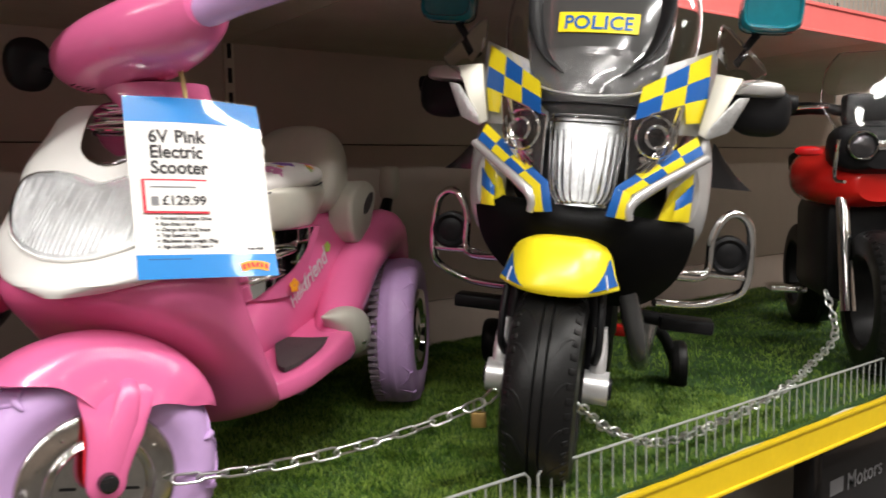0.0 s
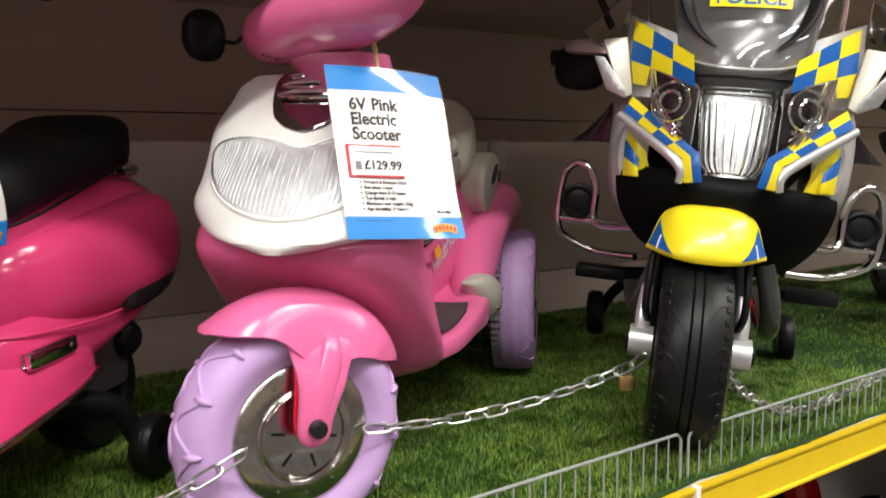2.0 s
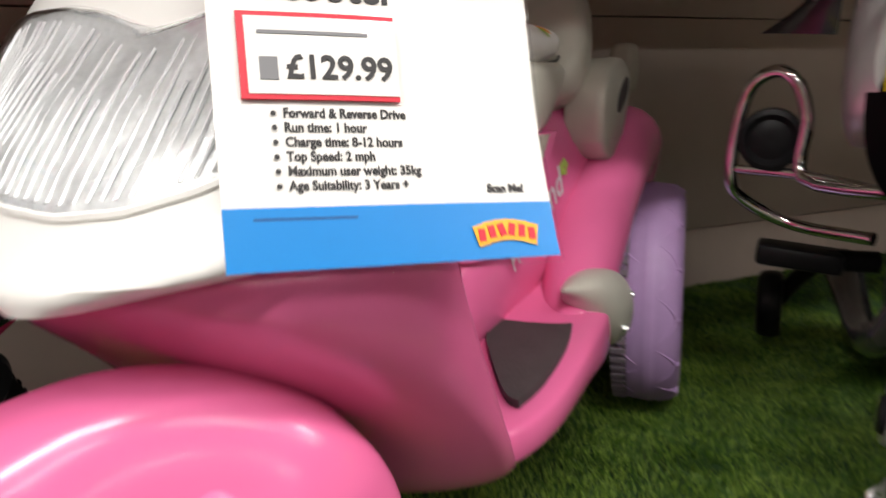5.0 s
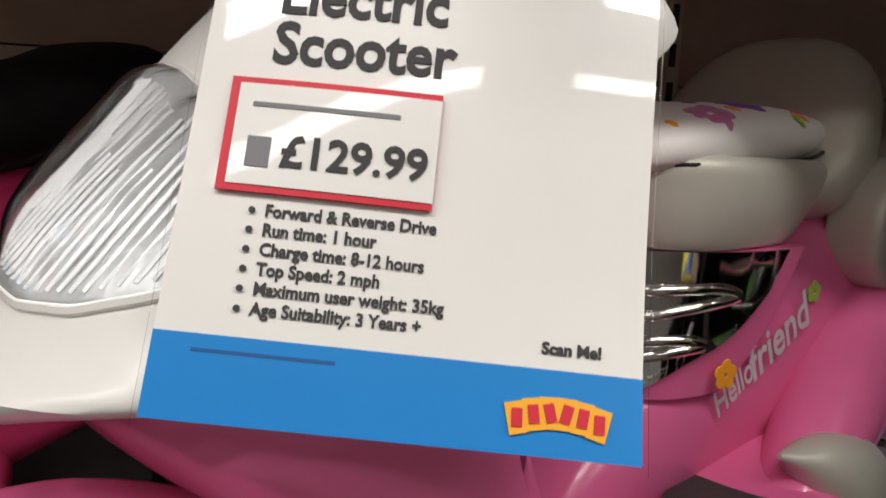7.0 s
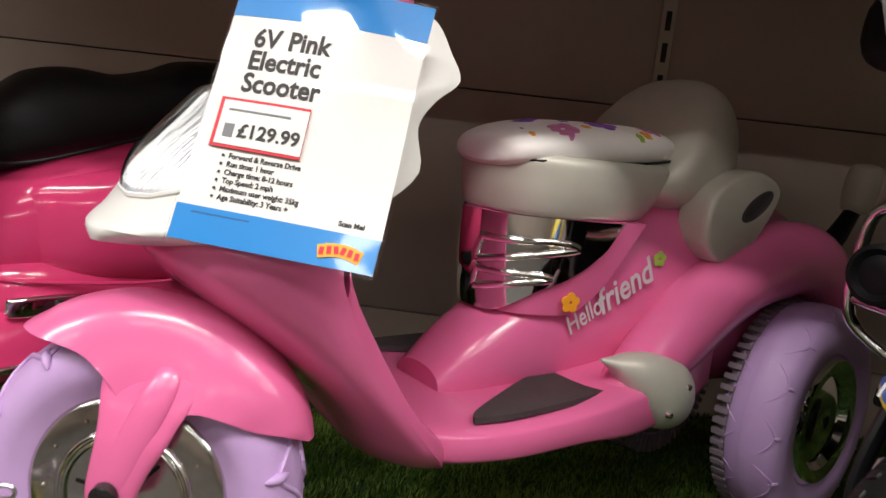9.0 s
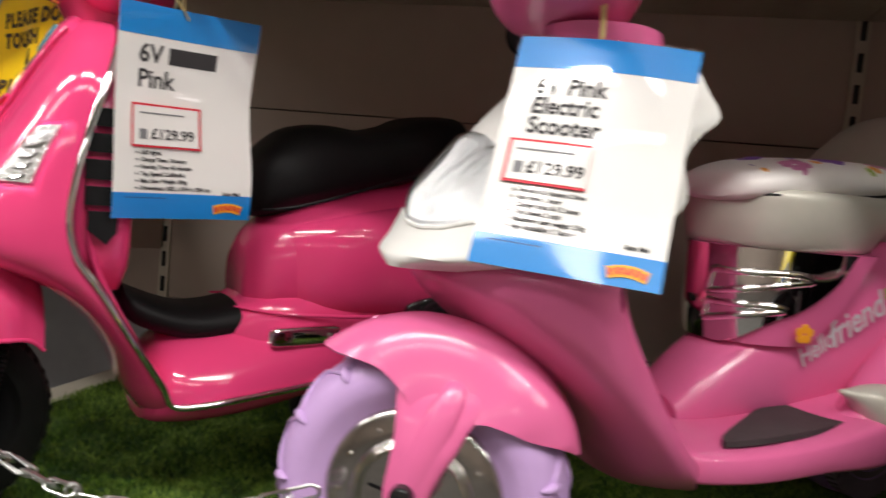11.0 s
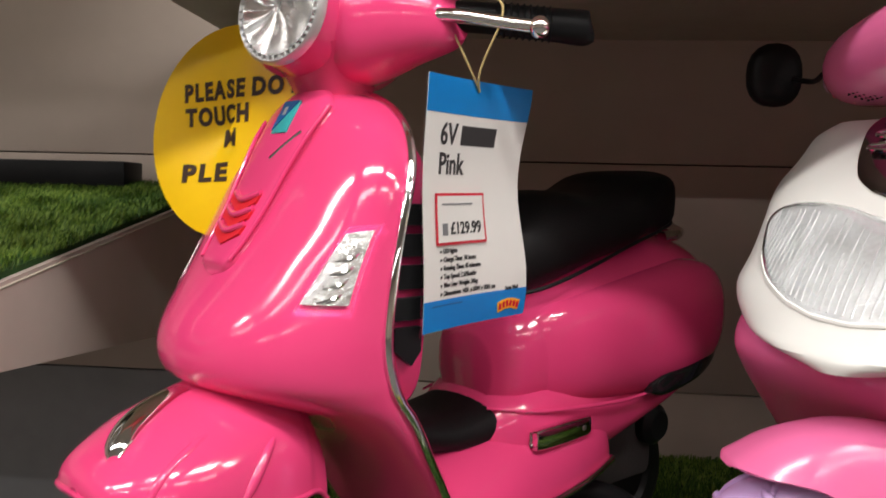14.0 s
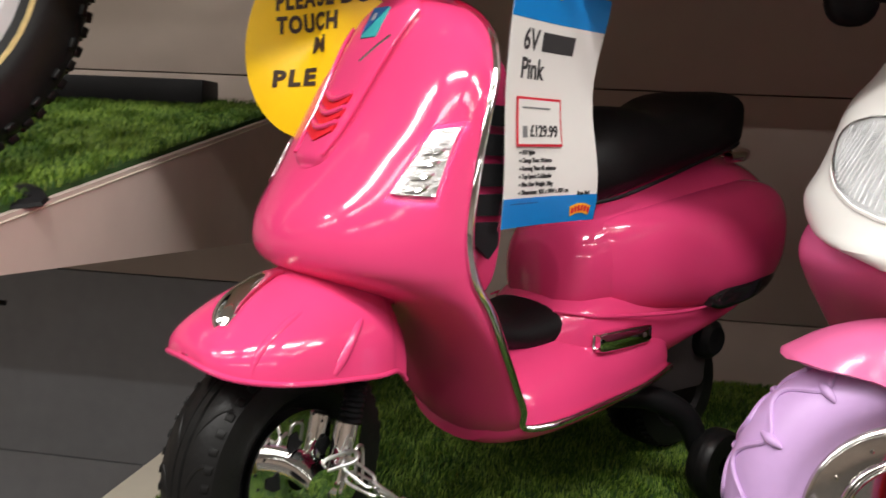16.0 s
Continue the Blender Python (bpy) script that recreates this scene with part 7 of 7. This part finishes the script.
pm_, pw, ph = corner_frame((0.300, 0.653, 1.143), (0.4475, 0.645, 1.135), (0.308, 0.730, 1.332))
price_tag(pm_, pw, ph, [["6V", "Pink"], ["Electric"], ["Scooter"]],
          ["Forward & Reverse Drive", "Run time: 1 hour", "Charge time: 8-12 hours", "Top Speed: 2 mph", "Maximum user weight: 35kg", "Age Suitability: 3 Years +"], ("£129.99", True),
          lambda u, v: 0.006 * math.sin(math.pi * u) * v - 0.003 * math.sin(2 * math.pi * v) * u, "laminated white and blue price tag on a string, pink scooter", (0.075, 0.530), 0.470, 0.0205, 0.0178, 0.0062, 0.0185)
vm_, vw_, vh_ = corner_frame((-0.082, 0.736, 1.137), (-0.001, 0.864, 1.140), (-0.084, 0.726, 1.351))
price_tag(vm_, vw_, vh_, [["6V", "#0.052"], ["Pink"]],
          ["LED lights", "Charge Time: 10 hours", "Running Time: 45 minutes", "Top Speed: 2.5/3km/hr", "Max User Weight: 30kg", "Dimensions: 102L x 50W x 70H cm"], ("£129.99", False),
          lambda u, v: 0.005 * math.sin(2.2 * math.pi * v + 0.6) * (0.4 + u) - 0.004 * math.sin(math.pi * u), "laminated white and blue price tag, slightly curled, retro scooter", (0.115, 0.615), 0.455, 0.0255, 0.0250, 0.0071, 0.0195)


def string(points, label, r=0.0015):
    ob = part("tag_string", tube(points, r * 0.9, 6, 5), STRING)
    return tagged(ob, label, "string", "strings of the price tags")


string([(0.366, 0.775, 1.448), (0.372, 0.752, 1.412), (0.377, 0.736, 1.372), (0.380, 0.727, 1.340), (0.381, 0.721, 1.318)], "yellow raffia string tied to the bar of the pink scooter")
string([(0.394, 0.748, 1.440), (0.388, 0.736, 1.404), (0.381, 0.731, 1.366), (0.382, 0.726, 1.338), (0.381, 0.720, 1.316)], "yellow raffia string tied to the bar of the pink scooter")
string([(-0.078, 0.770, 1.419), (-0.070, 0.772, 1.402), (-0.052, 0.777, 1.366), (-0.042, 0.790, 1.345)], "thin yellow string looped over the retro scooter's bar", 0.0011)
string([(-0.078, 0.772, 1.420), (-0.052, 0.766, 1.424), (-0.026, 0.757, 1.414), (-0.024, 0.758, 1.398), (-0.036, 0.770, 1.372), (-0.042, 0.779, 1.356), (-0.042, 0.790, 1.343)], "thin yellow string looped over the retro scooter's bar", 0.0011)

# ---- round notice behind the retro scooter ----
SG = (-0.285, 0.848, 1.310)
sign_m = Matrix.Translation(SG) @ pose(0, 0, 0, 84, 0, 0) @ pose(0, 0, 0, 0, -24, 0)
notice = thing("round_notice", sign_m, "round yellow card notice with dark lettering behind the retro scooter", "sign")
R = 0.105
P = []
for i in range(9):
    P.append([(R * i / 8 * math.cos(2 * math.pi * j / 48), R * i / 8 * math.sin(2 * math.pi * j / 48), 0.004 * math.sin(3.0 * i / 8 + 1.5 * math.cos(2 * math.pi * j / 48))) for j in range(48)])
part("card", skin(np.array(P), 0.0008, wrap=True), SIGN, notice)
for text, tx, ty, long in (("PLEASE DO N", -0.063, 0.033, 0.150), ("TOUCH", -0.061, 0.0085, 0.085), ("M", -0.012, -0.0145, 0.021), ("PLE", -0.062, -0.048, 0.062)):
    x, line = tx, []
    for letter in text:
        if letter == " ":
            x += 0.0070
            continue
        line.append(write(notice, letter, 0.0238, SIGN_INK, pose(x, ty, 0), name="letter", bold=0.0006 if letter == "M" else 0.0011))
        x = max(v.co.x for v in line[-1].data.vertices) + 0.0022
    for ob in line:
        for v in ob.data.vertices:
            v.co.x = tx + (v.co.x - tx) * long / (x - 0.0022 - tx)
            far, turn = math.hypot(v.co.x, v.co.y) / R, math.atan2(v.co.y, v.co.x)
            v.co.z += 0.0006 + 0.004 * math.sin(3.0 * far + 1.5 * math.cos(turn))
part("tie", tube([(0.098, -0.010, -0.002), (0.125, -0.020, -0.030), (0.150, -0.030, -0.062)], 0.0016, 6, 3), STRING, notice)

# ---- chains and padlock ----


def link_mesh(long, wide, r):
    path = []
    n = 6
    for s in (1, -1):
        for i in range(n + 1):
            a = -math.pi / 2 + math.pi * i / n
            path.append((s * ((long - wide) / 2 + wide / 2 * math.cos(a)), s * wide / 2 * math.sin(a), 0))
    ob = part("link", tube(path, r, 7, 1, closed=True), STEEL)
    me = ob.data
    bpy.data.objects.remove(ob)
    return me


def chain(points, me, pitch, label, sag_steps=8):
    ob = thing("chain", Matrix(), label, "chain", "chains between the toy bikes")
    P = smooth_rows(np.array(points, float), 24)
    d = np.concatenate([[0], np.cumsum(np.linalg.norm(np.diff(P, axis=0), axis=1))])
    n = int(d[-1] / pitch)
    for i in range(n):
        s = (i + 0.5) * d[-1] / n
        at = Vector([np.interp(s, d, P[:, k]) for k in range(3)])
        to = Vector([np.interp(min(s + 0.004, d[-1]), d, P[:, k]) for k in range(3)]) - Vector([np.interp(max(s - 0.004, 0), d, P[:, k]) for k in range(3)])
        q = to.to_track_quat("X", "Z").to_matrix().to_4x4()
        link = new("link", me)
        link.parent = ob
        link.matrix_local = Matrix.Translation(at) @ q @ pose(0, 0, 0, 35 + 90 * (i % 2) + 14 * math.sin(i * 2.3))
    return ob


def on(ob_m, *p):
    return tuple(ob_m @ Vector(p))


RETRO_M = pose(-0.277, 0.728, GROUND, 0, 0, 226)
LONG, SHORT = link_mesh(0.034, 0.0125, 0.0017), link_mesh(0.021, 0.0135, 0.0021)
hub_v = on(RETRO_M, -0.030, 0.078, 0.112)
hub_l, hub_r = on(PINK_AT, 0.057, 0.020, 0.122), on(PINK_AT, -0.070, 0.098, 0.118)


def between(a, b, sag, n=5):
    a, b = np.array(a), np.array(b)
    return [a + (b - a) * i / (n - 1) - np.array([0, 0, 4 * sag * (i / (n - 1)) * (1 - i / (n - 1))]) for i in range(n)]


chain([hub_v, (-0.136, 0.691, 0.889), (-0.079, 0.687, 0.874), (-0.042, 0.685, 0.871), (0.034, 0.679, 0.883), (0.110, 0.674, 0.901), (0.184, 0.669, 0.930)], LONG, 0.0275, "galvanised steel chain from the retro scooter to the pink scooter")
chain(between(on(RETRO_M, -0.024, 0.082, 0.128), (-0.066, 0.681, 0.878), 0.012, 4), LONG, 0.0275, "doubled end of the steel chain at the retro scooter's hub")
chain([on(RETRO_M, -0.005, 0.074, 0.125), on(RETRO_M, -0.022, 0.090, 0.135), on(RETRO_M, -0.040, 0.078, 0.125), on(RETRO_M, -0.035, 0.084, 0.105)], LONG, 0.0275, "loop of steel chain round the retro scooter's hub")
chain(between(hub_r, (0.742, 0.662, 0.932), 0.016) + [np.array((0.752, 0.642, 0.950))], LONG, 0.0275, "galvanised steel chain from the pink scooter to the police motorcycle")
chain([(0.848, 0.585, 0.930), (0.930, 0.603, 0.872), (1.052, 0.603, 0.824), (1.246, 0.603, 0.828), (1.423, 0.610, 0.847), (1.566, 0.640, 0.863), (1.685, 0.660, 0.898), (1.72, 0.70, 0.98)], SHORT, 0.0160, "galvanised steel chain from the police motorcycle to the red one")

lock = thing("padlock", Matrix.Translation((0.744, 0.668, 0.926)) @ pose(0, 0, 0, 0, 0, -35), "small brass padlock hanging on the chain", "padlock")
part("body", boxed(-0.0105, 0.0105, -0.005, 0.005, -0.030, -0.008, bevel=0.0022), BRASS, lock)
part("shackle", tube([(-0.006, 0, -0.009), (-0.006, 0, 0.004), (-0.003, 0, 0.009), (0.003, 0, 0.009), (0.006, 0, 0.004), (0.006, 0, -0.009)], 0.0018, 8, 3), STEEL, lock, "steel shackle")

copy_thing(lock, Matrix.Translation((-0.068, 0.684, 0.874)) @ pose(0, 0, 0, 0, 0, 10) @ Matrix.Scale(1.15, 4))

# ---- bicycle on the ramp ----
bike = thing("bicycle", Matrix.Translation((-0.699, 0.667, 1.391)) @ pose(0, 0, 0, 0, 0, 61.7) @ Matrix.Scale(1.315, 4), "child's bicycle with a knobbly black tyre on the grass ramp", "bicycle")
bw_m, bw = wheel(bike, 0.200, 0.048, RUBBER, (0, 0, 0), 0, "knob", 0.70, "knobbly black bicycle tyre", name="front_wheel")
part("rim", lathe([(0.126, -0.013), (0.130, -0.017), (0.141, -0.018), (0.143, -0.014), (0.136, 0), (0.143, 0.014), (0.141, 0.018), (0.130, 0.017), (0.126, 0.013), (0.123, 0), (0.126, -0.013)], 64), SILVER_PAINT, bw, "silver alloy rim")
part("tyre_stripe", lathe([(0.1455, -0.0200), (0.1460, -0.0247), (0.1482, -0.0252), (0.1488, -0.0225)], 64), STRING, bw, "tan sidewall line")
part("tyre_stripe", lathe([(0.1455, 0.0200), (0.1460, 0.0247), (0.1482, 0.0252), (0.1488, 0.0225)], 64), STRING, bw)
part("hub", lathe([(0, -0.03), (0.014, -0.028), (0.016, -0.022), (0.009, -0.018), (0.009, 0.018), (0.016, 0.022), (0.014, 0.028), (0, 0.03)], 24), CHROME, bw)
for i in range(20):
    a = 2 * math.pi * i / 20
    b2 = a + (0.5 if i % 4 < 2 else -0.5)
    part("spoke", tube([(0.013 * math.cos(b2), 0.02 * (1 if i % 2 else -1), 0.013 * math.sin(b2)), (0.126 * math.cos(a), 0, 0.126 * math.sin(a))], 0.0012, 5, 1), SILVER_PAINT, bw)
for side in (1, -1):
    part("fork_blade", tube([(0, side * 0.036, 0), (-0.04, side * 0.036, 0.12), (-0.085, side * 0.034, 0.23)], [0.008, 0.010, 0.012], 10, 3), BLACK, bike)
part("head_tube", tube([(-0.085, 0.034, 0.23), (-0.087, 0, 0.245), (-0.085, -0.034, 0.23)], 0.013, 10, 3), BLACK, bike)

low = thing("small_bicycle", Matrix.Translation((-0.90, 1.10, 0.955)), "dark child's bicycle handlebar below the grass ramp", "bicycle")
part("grip", tube([(-0.10, 0, 0.0), (-0.02, 0.005, 0.004), (0.02, 0.01, 0.002)], 0.014, 10, 3), BLACK, low)
part("brake_lever", tube([(-0.02, -0.02, 0.0), (0.03, -0.03, -0.008), (0.075, -0.025, -0.010)], [0.006, 0.005, 0.004], 8, 3), BLACK, low)
part("lever_end", boxed(0.015, 0.05, -0.03, 0.0, -0.004, 0.020, bevel=0.006), PRINT_GREEN, low, "dull green bar end")
part("cable", tube([(-0.06, -0.02, -0.01), (-0.02, -0.03, -0.05), (-0.005, -0.03, -0.11), (-0.03, -0.02, -0.17), (-0.07, 0, -0.2)], 0.0028, 8, 5), BLACK, low)
part("stem", tube([(-0.10, 0, 0), (-0.16, 0.02, -0.02), (-0.2, 0.03, -0.3), (-0.2, 0.03, -0.92)], 0.014, 10, 3), BLACK, low)

# ---- ride-on cars in the shade below the shelf ----
car = thing("ride_on_car", pose(2.01, 1.13, 0.07, 0, 0, 268), "white ride-on toy car with a red front wing below the shelf", "toy car")
part("bonnet", loft([ring(0.26, 0, 0.19, 0.16, 0.09, 3), ring(0.22, 0, 0.22, 0.22, 0.14, 3), ring(0.10, 0, 0.28, 0.25, 0.16, 3), ring(-0.10, 0, 0.36, 0.26, 0.13, 3), ring(-0.28, 0, 0.36, 0.26, 0.13, 3), ring(-0.38, 0, 0.33, 0.22, 0.10, 3)], 4), WHITE, car, "white car body")
for side in (1, -1):
    part("wing", loft([ring(0.20, side * 0.21, 0.20, 0.03, 0.06, 2.6), ring(0.16, side * 0.245, 0.24, 0.032, 0.12, 2.6), ring(0.13, side * 0.252, 0.24, 0.03, 0.15, 2.6), ring(0.105, side * 0.25, 0.2, 0.02, 0.1, 2.6)], 4), RED, car, "red front wing")
    part("side_skirt", boxed(-0.36, 0.10, side * 0.235 - 0.036, side * 0.235 + 0.036, 0.06, 0.50, bevel=0.02), BLACK, car, "black side panel")
    part("intake", boxed(0.17, 0.215, side * 0.225 - 0.03, side * 0.225 + 0.03, 0.14, 0.25, bevel=0.012), BLACK, car)
    part("headlamp", loft([ring(0.265, side * 0.09, 0.27, 0.02, 0.01, 2.4), ring(0.23, side * 0.13, 0.29, 0.055, 0.022, 2.6), ring(0.16, side * 0.17, 0.315, 0.03, 0.014, 2.4)], 3), SMOKE, car, "smoked headlamp")
    wheel(car, 0.10, 0.07, BLACK, (0.08, side * 0.22, 0.10), 0, "", 0.5, "black toy car wheel", name="wheel")
    wheel(car, 0.10, 0.07, BLACK, (-0.27, side * 0.22, 0.10), 0, "", 0.5, "black toy car wheel", name="wheel")
carton = thing("toy_carton", pose(2.02, 0.635, 0.07), "black toy carton with grey lettering below the shelf", "box")
part("carton_body", boxed(-0.42, 0.42, 0, 0.062, 0, 0.60, bevel=0.004), BLACK_GLOSS, carton)
write(carton, "Motors", 0.052, INK_GREY, pose(-0.32, -0.0008, 0.500, 90, 0, 0), name="carton_word", bold=0.0006)
part("carton_mark", boxed(-0.388, -0.335, -0.001, 0.0, 0.503, 0.535), INK_GREY, carton)
tagged(part("blue_carton", boxed(1.10, 1.32, 0.93, 1.01, 0.07, 0.272, bevel=0.004), BLUE), "blue carton on the base shelf", "box")
